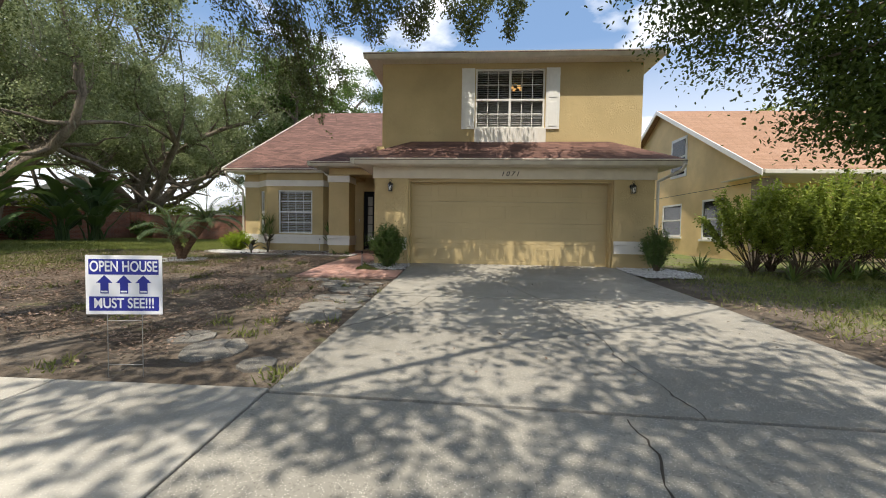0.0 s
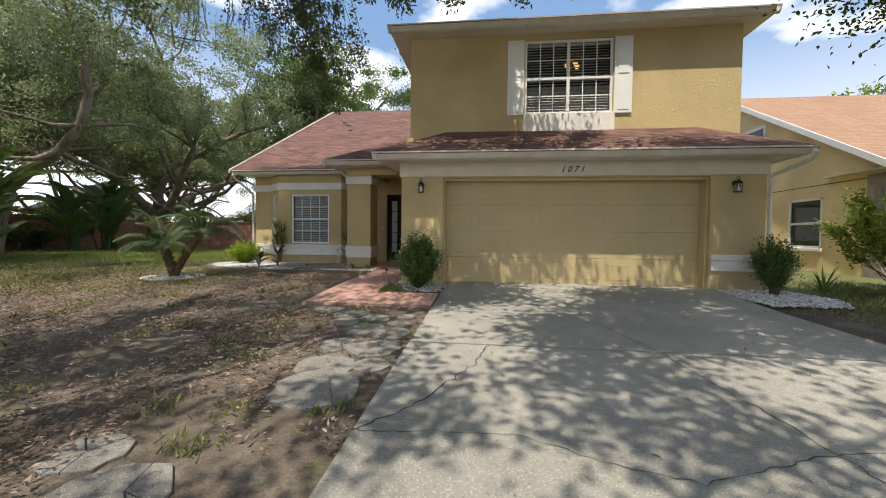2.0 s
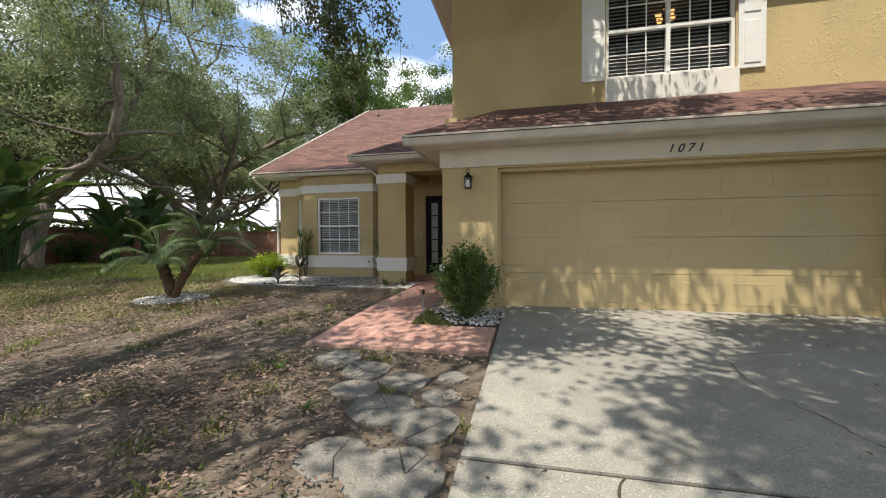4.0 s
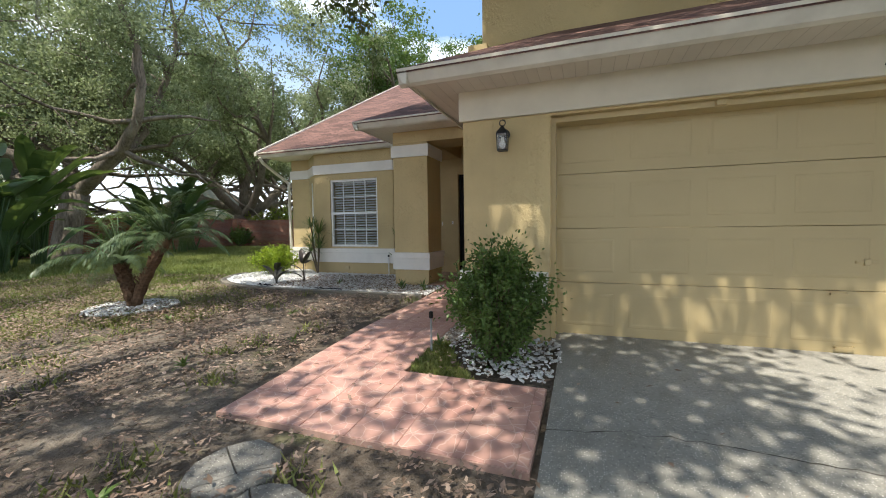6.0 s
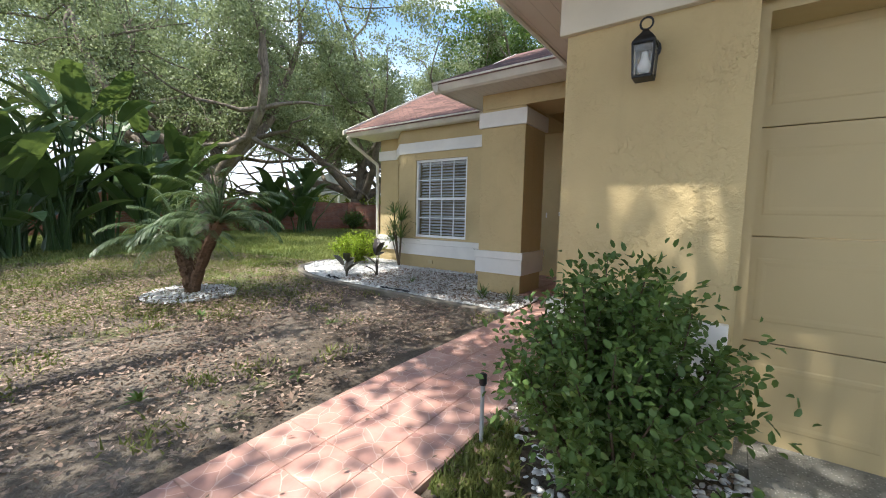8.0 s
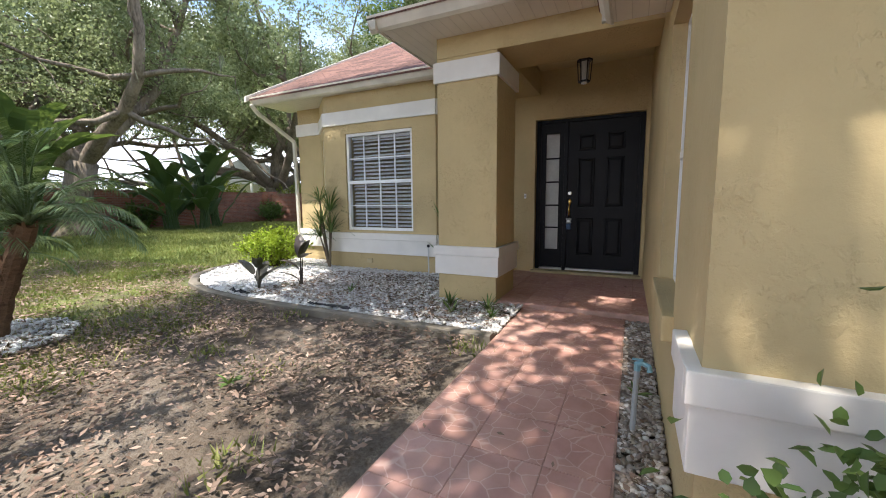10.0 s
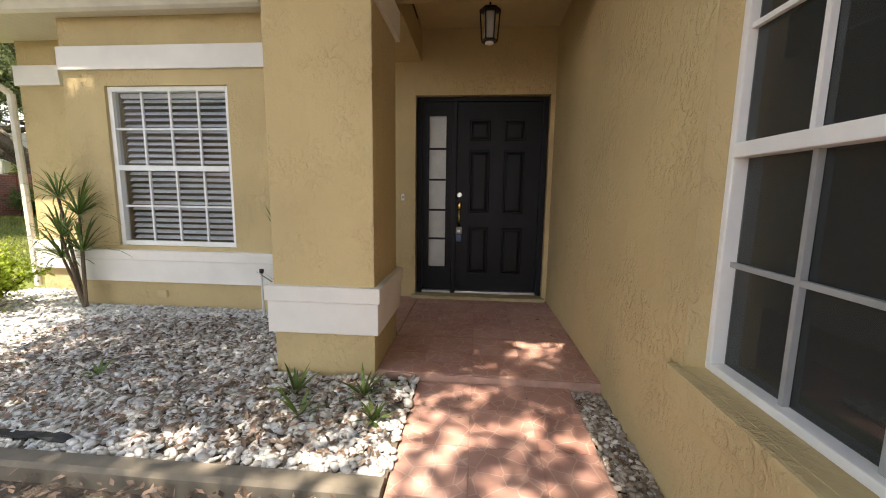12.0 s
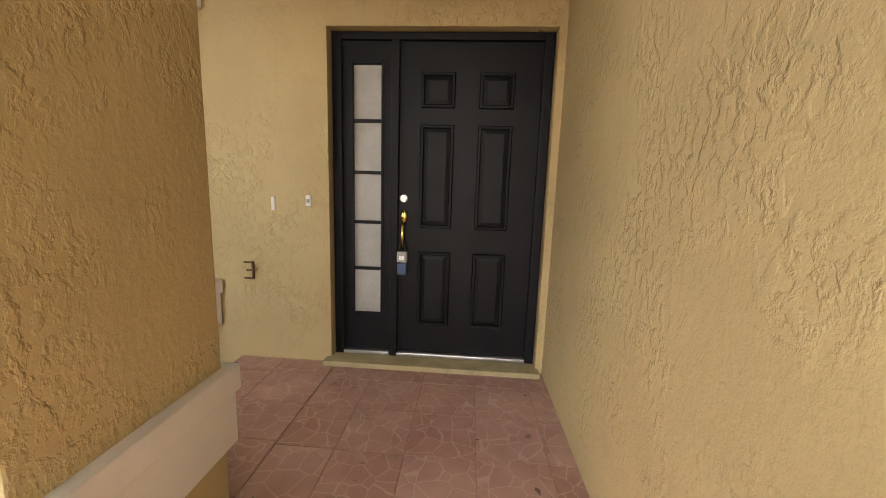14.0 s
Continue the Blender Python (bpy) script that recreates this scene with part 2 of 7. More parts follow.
def tile_mat():
    k = Nodes("terracotta_tile")
    rnd = k.n("ObjectInfo").outputs["Random"]
    shift = k.n("CombineXYZ", {"X": k.math("MULTIPLY", rnd, 9.0), "Y": 0.0, "Z": 0.0}).outputs[0]
    vec = k.mix(1.0, k.pos, shift, "ADD")
    warp = k.mix(0.03, vec, k.n("TexNoise", {"Vector": vec, "Scale": 9.0}).outputs["Color"], "ADD")
    vor = k.n("TexVoronoi", {"Vector": warp, "Scale": 9.5, "Randomness": 0.95}, feature="DISTANCE_TO_EDGE")
    cell = k.n("TexVoronoi", {"Vector": warp, "Scale": 9.5, "Randomness": 0.95})
    cellf = k.n("SeparateXYZ", {"Vector": cell.outputs["Color"]}).outputs["X"]
    line = k.ramp(vor.outputs["Distance"], (0.012, 1.0), (0.036, 0.0))
    base = k.ramp(k.noise(3.5, 6, 0.6, vec), (0.3, (0.35, 0.175, 0.145)), (0.7, (0.54, 0.325, 0.275)))
    base = k.mix(k.math("MULTIPLY", cellf, 0.3), base, (0.56, 0.36, 0.27))
    base = k.mix(k.math("MULTIPLY", rnd, 0.25), base, (0.30, 0.12, 0.085))
    base = k.mix(k.math("MULTIPLY", line, 0.42), base, (0.66, 0.50, 0.42))
    dirt = k.ramp(k.noise(6, 7, 0.7), (0.55, 0.0), (0.8, 0.35))
    base = k.mix(dirt, base, (0.20, 0.11, 0.08))
    return k.done(base, k.ramp(k.noise(20, 4), (0.3, 0.38), (0.7, 0.6)), k.bump(k.math("SUBTRACT", k.noise(60, 3), line), 0.22, 0.003))


M["tile"] = tile_mat()
M["grout"] = plain("grout", (0.40, 0.25, 0.20), 0.9, vary=0.2, scale=12, bump=0.4)


def brick_mat():
    k = Nodes("garden_brick")
    sep = k.n("SeparateXYZ", {"Vector": k.pos})
    v = k.n("CombineXYZ", {"X": k.math("ADD", sep.outputs["X"], sep.outputs["Y"]), "Y": sep.outputs["Z"], "Z": 0.0}).outputs[0]
    br = k.n("TexBrick", {"Vector": v, "Scale": 1.0, "Mortar Size": 0.008, "Brick Width": 0.21, "Row Height": 0.075,
                          "Color1": (0.22, 0.075, 0.05, 1), "Color2": (0.32, 0.13, 0.085, 1), "Mortar": (0.28, 0.22, 0.18, 1)})
    col = k.mix(k.ramp(k.noise(0.8, 6), (0.5, 0.0), (0.75, 0.6)), br.outputs["Color"], (0.10, 0.06, 0.045))
    return k.done(col, 0.9, k.bump(br.outputs["Fac"], -0.6, 0.01))


M["brick"] = brick_mat()


def ground_mat():
    k = Nodes("yard_ground")
    sep = k.n("SeparateXYZ", {"Vector": k.pos})
    dirt = k.ramp(k.noise(1.1, 8, 0.65), (0.25, (0.080, 0.064, 0.049)), (0.5, (0.135, 0.112, 0.090)), (0.72, (0.25, 0.218, 0.180)))
    speck = k.ramp(k.noise(38, 5, 0.7), (0.42, 0.0), (0.66, 1.0))
    dirt = k.mix(k.math("MULTIPLY", speck, 0.5), dirt, (0.06, 0.040, 0.027))
    grass = k.ramp(k.noise(9, 8, 0.7), (0.25, (0.055, 0.080, 0.022)), (0.55, (0.145, 0.18, 0.05)), (0.8, (0.27, 0.265, 0.11)))
    # lawn to the west and behind, thin grass elsewhere
    west = k.n("MapRange", {"Value": sep.outputs["X"], 1: -5.5, 2: -10.5, 3: 0.0, 4: 1.0}).outputs[0]
    north = k.n("MapRange", {"Value": sep.outputs["Y"], 1: 7.0, 2: 11.0, 3: 0.0, 4: 1.0}).outputs[0]
    east = k.n("MapRange", {"Value": sep.outputs["X"], 1: 4.2, 2: 6.0, 3: 0.0, 4: 0.45}).outputs[0]
    lawn = k.math("ADD", k.math("MULTIPLY", west, k.math("ADD", k.math("MULTIPLY", north, 0.8), 0.12)), east)
    f = k.math("ADD", k.math("MULTIPLY", lawn, 0.85), k.math("MULTIPLY", k.math("SUBTRACT", k.noise(1.6, 7, 0.65), 0.5), 1.5))
    mask = k.ramp(f, (0.16, 0.0), (0.5, 1.0))
    col = k.mix(mask, dirt, grass)
    h = k.math("ADD", k.noise(60, 4), k.math("MULTIPLY", k.noise(9, 5), 1.3))
    return k.done(col, 0.97, k.bump(h, 0.7, 0.02), spec=0.15)


M["ground"] = ground_mat()


def island_mat(name, stops, rough=0.6, translucent=0.0, bump_scale=0, tint=0.5):
    """Colour varied piece by piece in a joined mesh."""
    k = Nodes(name)
    rnd = k.n("NewGeometry").outputs["Random Per Island"]
    col = k.ramp(rnd, *stops)
    col = k.mix(0.35, col, k.ramp(k.noise(0.8, 4), (0.3, stops[0][1]), (0.7, stops[-1][1])))
    nm = k.bump(k.noise(bump_scale, 3), 0.3, 0.003) if bump_scale else None
    k.done(col, rough, nm, spec=0.3)
    if translucent:
        tr = k.n("BsdfTranslucent", {"Color": k.mix(tint, col, (0.20, 0.26, 0.03))})
        ms = k.n("MixShader", {0: translucent, 1: k.b.outputs[0], 2: tr.outputs[0]})
        k.t.links.new(ms.outputs[0], k.out.inputs["Surface"])
    return k.m


M["oak_leaf"] = island_mat("oak_leaf", ((0.0, (0.060, 0.082, 0.035)), (0.5, (0.10, 0.13, 0.055)), (1.0, (0.17, 0.20, 0.10))), 0.55, 0.35)
# paler than the near oak leaf: distance haze and brightness are put into the colour
M["oak_leaf_hazed"] = island_mat("oak_leaf_hazed", ((0.0, (0.12, 0.16, 0.08)), (0.5, (0.25, 0.30, 0.155)), (1.0, (0.46, 0.51, 0.31))), 0.42, 0.5, tint=0.2)
M["maple_leaf"] = island_mat("broad_leaf", ((0.0, (0.030, 0.060, 0.015)), (0.6, (0.055, 0.100, 0.022)), (1.0, (0.10, 0.15, 0.035))), 0.45, 0.32)
M["shrub_leaf"] = island_mat("shrub_leaf", ((0.0, (0.05, 0.10, 0.032)), (0.6, (0.095, 0.17, 0.05)), (1.0, (0.17, 0.26, 0.075))), 0.36, 0.33)
M["hedge_leaf"] = island_mat("hedge_leaf", ((0.0, (0.12, 0.17, 0.03)), (0.6, (0.27, 0.34, 0.06)), (1.0, (0.44, 0.50, 0.10))), 0.42, 0.5)
M["lime_leaf"] = island_mat("lime_leaf", ((0.0, (0.20, 0.32, 0.02)), (0.6, (0.34, 0.46, 0.04)), (1.0, (0.48, 0.56, 0.07))), 0.42, 0.4)
M["palm_leaf"] = island_mat("palm_leaf", ((0.0, (0.055, 0.10, 0.05)), (0.6, (0.115, 0.175, 0.085)), (1.0, (0.23, 0.30, 0.165))), 0.36, 0.35)
M["banana_leaf"] = island_mat("banana_leaf", ((0.0, (0.045, 0.09, 0.038)), (0.6, (0.09, 0.16, 0.065)), (1.0, (0.16, 0.23, 0.11))), 0.34, 0.3)
M["ti_leaf"] = island_mat("ti_leaf", ((0.0, (0.035, 0.022, 0.024)), (0.6, (0.075, 0.060, 0.058)), (1.0, (0.10, 0.11, 0.06))), 0.4, 0.1)
M["blade"] = island_mat("grass_blade", ((0.0, (0.085, 0.12, 0.028)), (0.5, (0.17, 0.21, 0.05)), (1.0, (0.32, 0.31, 0.12))), 0.6, 0.25)
M["strap"] = island_mat("strap_leaf", ((0.0, (0.05, 0.10, 0.025)), (0.6, (0.10, 0.17, 0.04)), (1.0, (0.18, 0.25, 0.07))), 0.45, 0.2)
M["moss"] = island_mat("spanish_moss", ((0.0, (0.12, 0.125, 0.10)), (0.6, (0.19, 0.195, 0.155)), (1.0, (0.27, 0.275, 0.225))), 0.9, 0.3)
M["litter"] = island_mat("dry_leaf", ((0.0, (0.055, 0.034, 0.024)), (0.4, (0.17, 0.108, 0.075)), (0.75, (0.27, 0.18, 0.135)), (1.0, (0.40, 0.30, 0.235))), 0.5, 0.05)
M["gravel"] = island_mat("white_gravel", ((0.0, (0.24, 0.22, 0.20)), (0.25, (0.54, 0.53, 0.515)), (1.0, (0.80, 0.79, 0.77))), 0.7, 0.0, 60)
M["pebble_mix"] = island_mat("mixed_pebble", ((0.0, (0.10, 0.07, 0.05)), (0.35, (0.28, 0.21, 0.16)), (0.7, (0.50, 0.44, 0.38)), (1.0, (0.72, 0.69, 0.65))), 0.7, 0.0, 60)


def bark_mat(name, a, b, sz=0.25):
    k = Nodes(name)
    v = k.stretch(1, 1, sz)
    f = k.noise(16, 6, 0.65, v)
    col = k.mix(k.ramp(k.noise(1.5, 5), (0.45, 0.0), (0.7, 0.6)), k.ramp(f, (0.3, a), (0.7, b)), tuple(c * 1.25 for c in b))
    return k.done(col, 0.92, k.bump(f, 0.8, 0.03), spec=0.15)


M["bark"] = bark_mat("oak_bark", (0.075, 0.060, 0.048), (0.26, 0.22, 0.18))
M["palm_bark"] = bark_mat("palm_bark", (0.055, 0.032, 0.020), (0.17, 0.105, 0.065), 2.0)
M["twig"] = bark_mat("twig_bark", (0.07, 0.05, 0.035), (0.16, 0.125, 0.09))


def soffit_mat():
    k = Nodes("soffit_vinyl")
    sep = k.n("SeparateXYZ", {"Vector": k.pos})
    saw = k.math("FRACT", k.math("MULTIPLY", sep.outputs["X"], 9.84))
    line = k.ramp(saw, (0.0, 0.0), (0.07, 1.0))
    col = k.mix(line, (0.46, 0.41, 0.36), k.ramp(k.noise(2, 4), (0.3, (0.62, 0.57, 0.50)), (0.7, (0.70, 0.65, 0.58))))
    return k.done(col, 0.55, k.bump(line, 0.5, 0.006))


M["soffit"] = soffit_mat()


# ---------------------------------------------------------------- mesh helpers
RNG = np.random.default_rng(7)


def link_mesh(name, bm, material, parent=None, smooth=False):
    me = bpy.data.meshes.new(name)
    bm.normal_update()
    bm.to_mesh(me)
    bm.free()
    me.materials.append(material)
    if smooth:
        me.polygons.foreach_set("use_smooth", [True] * len(me.polygons))
    ob = new(name, me)
    if parent is not None:
        ob.parent = parent
    return ob


def part(name, bm, material, parent, label="", smooth=False):
    ob = link_mesh(name, bm, material, parent, smooth)
    return tagged(ob, label)


def thing(name, m=None, label="", category="", group="", kind=""):
    ob = new(name)
    ob.empty_display_size = 0.1
    if m is not None:
        ob.matrix_world = m
    return tagged(ob, label, category, group, kind)


def box(bm, x0, x1, y0, y1, z0, z1, bevel=0.0, m=None):
    vs = bmesh.ops.create_cube(bm, size=1.0)["verts"]
    mm = Matrix.Translation(((x0 + x1) / 2, (y0 + y1) / 2, (z0 + z1) / 2)) @ Matrix.Diagonal((abs(x1 - x0), abs(y1 - y0), abs(z1 - z0), 1))
    bmesh.ops.transform(bm, matrix=(m or Matrix()) @ mm, verts=vs)
    if bevel:
        es = list({e for v in vs for e in v.link_edges})
        bmesh.ops.bevel(bm, geom=es, offset=bevel, segments=2, affect="EDGES", profile=0.6)
    return bm


def boxes(*rows, bevel=0.0):
    bm = bmesh.new()
    for r in rows:
        box(bm, *r, bevel=bevel)
    return bm


def tube(bm, pts, radii, sides=8, cap=True):
    """A tapered tube along points."""
    pts = [Vector(p) for p in pts]
    rings = []
    side = None
    for i, p in enumerate(pts):
        d = (pts[min(i + 1, len(pts) - 1)] - pts[max(i - 1, 0)]).normalized()
        if side is None or abs(side.dot(d)) > 0.95:
            side = d.orthogonal().normalized()
        side = (side - d * side.dot(d)).normalized()
        up = d.cross(side)
        r = radii[i] if isinstance(radii, (list, tuple)) else radii
        rings.append([bm.verts.new(p + (side * math.cos(a) + up * math.sin(a)) * r) for a in (2 * math.pi * k / sides for k in range(sides))])
    for a, b in zip(rings, rings[1:]):
        for k in range(sides):
            bm.faces.new((a[k], a[(k + 1) % sides], b[(k + 1) % sides], b[k]))
    if cap:
        bm.faces.new(rings[0][::-1])
        bm.faces.new(rings[-1])
    return bm


def lathe(bm, profile, sides=16, m=None):
    """Turn (radius, height) pairs round the z axis."""
    m = m or Matrix()
    rings = [[bm.verts.new(m @ Vector((r * math.cos(2 * math.pi * k / sides), r * math.sin(2 * math.pi * k / sides), z))) for k in range(sides)] for r, z in profile]
    for a, b in zip(rings, rings[1:]):
        for k in range(sides):
            bm.faces.new((a[k], a[(k + 1) % sides], b[(k + 1) % sides], b[k]))
    bm.faces.new(rings[0][::-1])
    bm.faces.new(rings[-1])
    return bm


def prism(bm, pts, off):
    """A flat polygon given thickness by the vector off."""
    off = Vector(off)
    a = [bm.verts.new(Vector(p)) for p in pts]
    b = [bm.verts.new(Vector(p) + off) for p in pts]
    n = len(a)
    bm.faces.new(a)
    bm.faces.new(b[::-1])
    for i in range(n):
        bm.faces.new((a[i], b[i], b[(i + 1) % n], a[(i + 1) % n]))
    bmesh.ops.recalc_face_normals(bm, faces=bm.faces)
    return bm


def raw_mesh(name, verts, faces_n, material, parent=None, smooth=False):
    """Many like polygons at once: verts (n * k, 3), each run of k corners one face."""
    verts = np.asarray(verts, dtype=np.float32).reshape(-1, 3)
    count, k = len(verts) // faces_n, faces_n
    me = bpy.data.meshes.new(name)
    me.vertices.add(len(verts))
    me.vertices.foreach_set("co", verts.ravel())
    me.loops.add(len(verts))
    me.loops.foreach_set("vertex_index", np.arange(len(verts), dtype=np.int32))
    me.polygons.add(count)
    me.polygons.foreach_set("loop_start", np.arange(0, len(verts), k, dtype=np.int32))
    me.update(calc_edges=True)
    me.materials.append(material)
    ob = new(name, me)
    if parent is not None:
        ob.parent = parent
    return ob


def unit(v):
    return v / np.maximum(np.linalg.norm(v, axis=-1, keepdims=True), 1e-9)


def leaf_quads(pos, length, width, rng, droop=0.3, flat=0.0, along=None):
    """One pointed leaf at each place: (n, 4, 3)."""
    n = len(pos)
    d = rng.normal(size=(n, 3))
    d[:, 2] = d[:, 2] * (1 - flat) - droop
    if along is not None:
        d = d * 0.55 + along
    d = unit(d)
    s = unit(np.cross(d, rng.normal(size=(n, 3)) * (1 - flat * 0.9) + np.array([0, 0, flat * 2.0])))
    ln = (length * rng.uniform(0.65, 1.25, n))[:, None]
    wd = (width * rng.uniform(0.7, 1.2, n))[:, None]
    mid = pos + d * ln * 0.45
    return np.stack([pos, mid + s * wd * 0.5, pos + d * ln, mid - s * wd * 0.5], axis=1)


def leaf_folded(pos, length, width, rng, droop=0.2, along=None):
    """Rounder leaves folded on the midrib: two quads each, (2n, 4, 3)."""
    n = len(pos)
    d = rng.normal(size=(n, 3))
    d[:, 2] -= droop
    if along is not None:
        d = d * 0.7 + along
    d = unit(d)
    s = unit(np.cross(d, rng.normal(size=(n, 3)) * 0.6 + np.array([0, 0, 1.0])))
    up = np.cross(s, d)
    ln = (length * rng.uniform(0.65, 1.2, n))[:, None]
    wd = (width * rng.uniform(0.75, 1.2, n))[:, None]
    tip = pos + d * ln - up * ln * 0.12
    out = []
    for sg in (1, -1):
        a = pos + d * ln * 0.28 + s * sg * wd * 0.46 + up * wd * 0.16
        b = pos + d * ln * 0.68 + s * sg * wd * 0.42 + up * wd * 0.10
        q = [pos, a, b, tip] if sg > 0 else [tip, b, a, pos]
        out.append(np.stack(q, axis=1))
    return np.concatenate(out)


GY = [-400, -8, 2.4, 5.8, 7.8, 9.4, 10.7, 12.2, 30, 400]
GZ = [-0.3, -0.25, 0.14, 0.315, 0.39, 0.490, 0.52, 0.55, 0.6, 0.7]


def gz(y):
    return float(np.interp(y, GY, GZ))


# ---------------------------------------------------------------- ground and paving
def build_ground():
    xs = np.concatenate([[-900, -400, -150, -80, -50, -35], np.arange(-26, 14.01, 0.4), [16, 20, 30, 50, 80, 150, 400, 900]])
    ys = np.concatenate([[-900, -400, -150, -60, -30, -15, -8], np.arange(-4, 16.01, 0.4), [17, 18, 20, 22, 25, 30, 40, 60, 100, 200, 400, 900]])
    bm = bmesh.new()
    rows = []
    for y in ys:
        row = []
        for x in xs:
            z = gz(y) - 0.040
            if -26 < x < 14 and -4 < y < 16:
                z += 0.018 * (noise.noise((x * 0.5, y * 0.5, 3)) + 0.4 * noise.noise((x * 1.7, y * 1.7, 9)))
                if -1.5 < x < 4.2 or (-4.5 < x < -1.0 and y > 7.3):
                    z = gz(y) - 0.05
            row.append(bm.verts.new((x, y, z)))
        rows.append(row)
    for a, b in zip(rows, rows[1:]):
        for i in range(len(xs) - 1):
            bm.faces.new((a[i], a[i + 1], b[i + 1], b[i]))
    tagged(link_mesh("ground", bm, M["ground"], smooth=True), "bare sandy yard with thin grass and leaf litter", "ground", kind="structure")


def sheet(bm, x0, x1, y0, y1, thick=0.12, skew=0.0, top=None, bev=0.012):
    """A paving slab that follows the slope of the ground, joint edges rounded."""
    top = top or (lambda y: gz(y))
    pts = [(x0, y0), (x1, y0 - skew), (x1, y1 - skew), (x0, y1)]
    a = [bm.verts.new((x, y, top(y))) for x, y in pts]
    b = [bm.verts.new((x, y, top(y) - thick)) for x, y in pts]
    bm.faces.new(a)
    for i in range(4):
        bm.faces.new((a[i], b[i], b[(i + 1) % 4], a[(i + 1) % 4]))
    es = [e for e in bm.edges if e.verts[0] in a and e.verts[1] in a]
    bmesh.ops.recalc_face_normals(bm, faces=bm.faces)
    bmesh.ops.bevel(bm, geom=es, offset=bev, segments=2, affect="EDGES", profile=0.5)
    return bm


def crack(name, pts, width, parent, seed):
    """A jagged dark fissure along a plan line."""
    r = random.Random(seed)
    line = []
    for (xa, ya), (xb, yb) in zip(pts, pts[1:]):
        n = max(2, int(math.hypot(xb - xa, yb - ya) / 0.06))
        line += [(xa + (xb - xa) * i / n + r.gauss(0, 0.011), ya + (yb - ya) * i / n + r.gauss(0, 0.011)) for i in range(n)]
    line.append(pts[-1])
    bm = bmesh.new()
    prev = None
    for i, (x, y) in enumerate(line):
        xn, yn = line[min(i + 1, len(line) - 1)]
        xp, yp = line[max(i - 1, 0)]
        d = Vector((xn - xp, yn - yp)).normalized()
        w = width * (0.35 + r.random()) * 0.5
        z = gz(y) + 0.0025
        pair = (bm.verts.new((x - d.y * w, y + d.x * w, z)), bm.verts.new((x + d.y * w, y - d.x * w, z)))
        if prev:
            bm.faces.new((prev[0], prev[1], pair[1], pair[0]))
        prev = pair
    ob = link_mesh(name, bm, M["crackfill"], parent)
    return ob


M["crackfill"] = plain("crack_dirt", (0.050, 0.042, 0.032), 0.95, vary=0.3, scale=20)

build_ground()
# driveway: three pours with open joints between them
drive = thing("driveway", None, "cracked exposed-aggregate concrete driveway in three pours", "driveway", kind="structure")
for ya, yb in ((-9.0, 2.573), (2.615, 5.852), (5.888, 9.96)):
    bm = bmesh.new()
    steps = [ya] + [y for y in (-8, -4, 2.4, 5.8, 7.8, 9.4) if ya + 0.2 < y < yb - 0.2] + [yb]
    xr = 3.74
    sk = 0.22 if yb < 3 else 0.0
    sk_a = 0.22 if 2 < ya < 3 else 0.0
    # one strip per stretch of slope
    L = [(-1.235, y) for y in steps]
    R = [(xr, y - (sk_a if y == ya else 0) - (sk if y == yb else 0)) for y in steps]
    ta = [bm.verts.new((x, y, gz(y))) for x, y in L]
    tb = [bm.verts.new((x, y, gz(y))) for x, y in R]
    ba = [bm.verts.new((x, y, gz(y) - 0.13)) for x, y in L]
    bb = [bm.verts.new((x, y, gz(y) - 0.13)) for x, y in R]
    for i in range(len(steps) - 1):
        bm.faces.new((ta[i], tb[i], tb[i + 1], ta[i + 1]))
        bm.faces.new((ta[i], ta[i + 1], ba[i + 1], ba[i]))
        bm.faces.new((tb[i], bb[i], bb[i + 1], tb[i + 1]))
    bm.faces.new((ta[0], ba[0], bb[0], tb[0]))
    bm.faces.new((ta[-1], tb[-1], bb[-1], ba[-1]))
    bmesh.ops.recalc_face_normals(bm, faces=bm.faces)
    part("concrete_slab", bm, M["drive"], drive)
part("joint_dirt", boxes((-1.19, 3.7, 2.3, 2.7, 0.02, gz(2.3) - 0.014)), M["crackfill"], drive, "dark dirt in the joint")
part("joint_dirt", boxes((-1.19, 3.7, 5.82, 5.92, 0.2, gz(5.8) - 0.012)), M["crackfill"], drive)
for i, (pts, w) in enumerate((
        ([(-0.35, 5.84), (-0.42, 5.55), (-0.48, 5.3), (-0.88, 4.44), (-1.19, 4.11)], 0.013),
        ([(-1.19, 4.11), (-0.56, 4.16), (-0.14, 4.17), (0.32, 3.95), (0.72, 3.85), (1.61, 4.22), (2.31, 4.28)], 0.008),
        ([(1.31, 5.84), (1.40, 5.3), (1.55, 4.5), (1.62, 3.97), (1.57, 3.56), (1.68, 2.92), (1.73, 2.43)], 0.011),
        ([(1.23, 2.38), (1.24, 2.03), (1.13, 1.6), (1.2, 0.9)], 0.012),
        ([(-1.19, 8.06), (-0.8, 8.16), (-0.39, 8.19), (0.29, 8.13), (1.1, 8.05), (1.9, 8.2)], 0.008),
        ([(1.31, 5.86), (1.1, 6.5), (0.9, 7.3), (1.0, 8.1)], 0.010))):
    crack("crack", [(x - 0.05, y + 0.03) for x, y in pts], w, drive, i)

part("concrete_slab", boxes((-1.334, -1.237, 9.645, 9.96, 0.3, gz(9.7) - 0.004)), M["drive"], drive)

pav = thing("pavement", None, "pale concrete pavement crossing beside the driveway", "pavement", kind="structure")
for xa, xb in ((-2.9, -1.262), (-4.6, -2.91), (-6.3, -4.61), (-8.0, -6.31), (-9.7, -8.01)):
    bm = bmesh.new()
    sheet(bm, xa, xb, 1.0, 2.66, 0.12)
    part("pavement_slab", bm, M["walk"], pav)
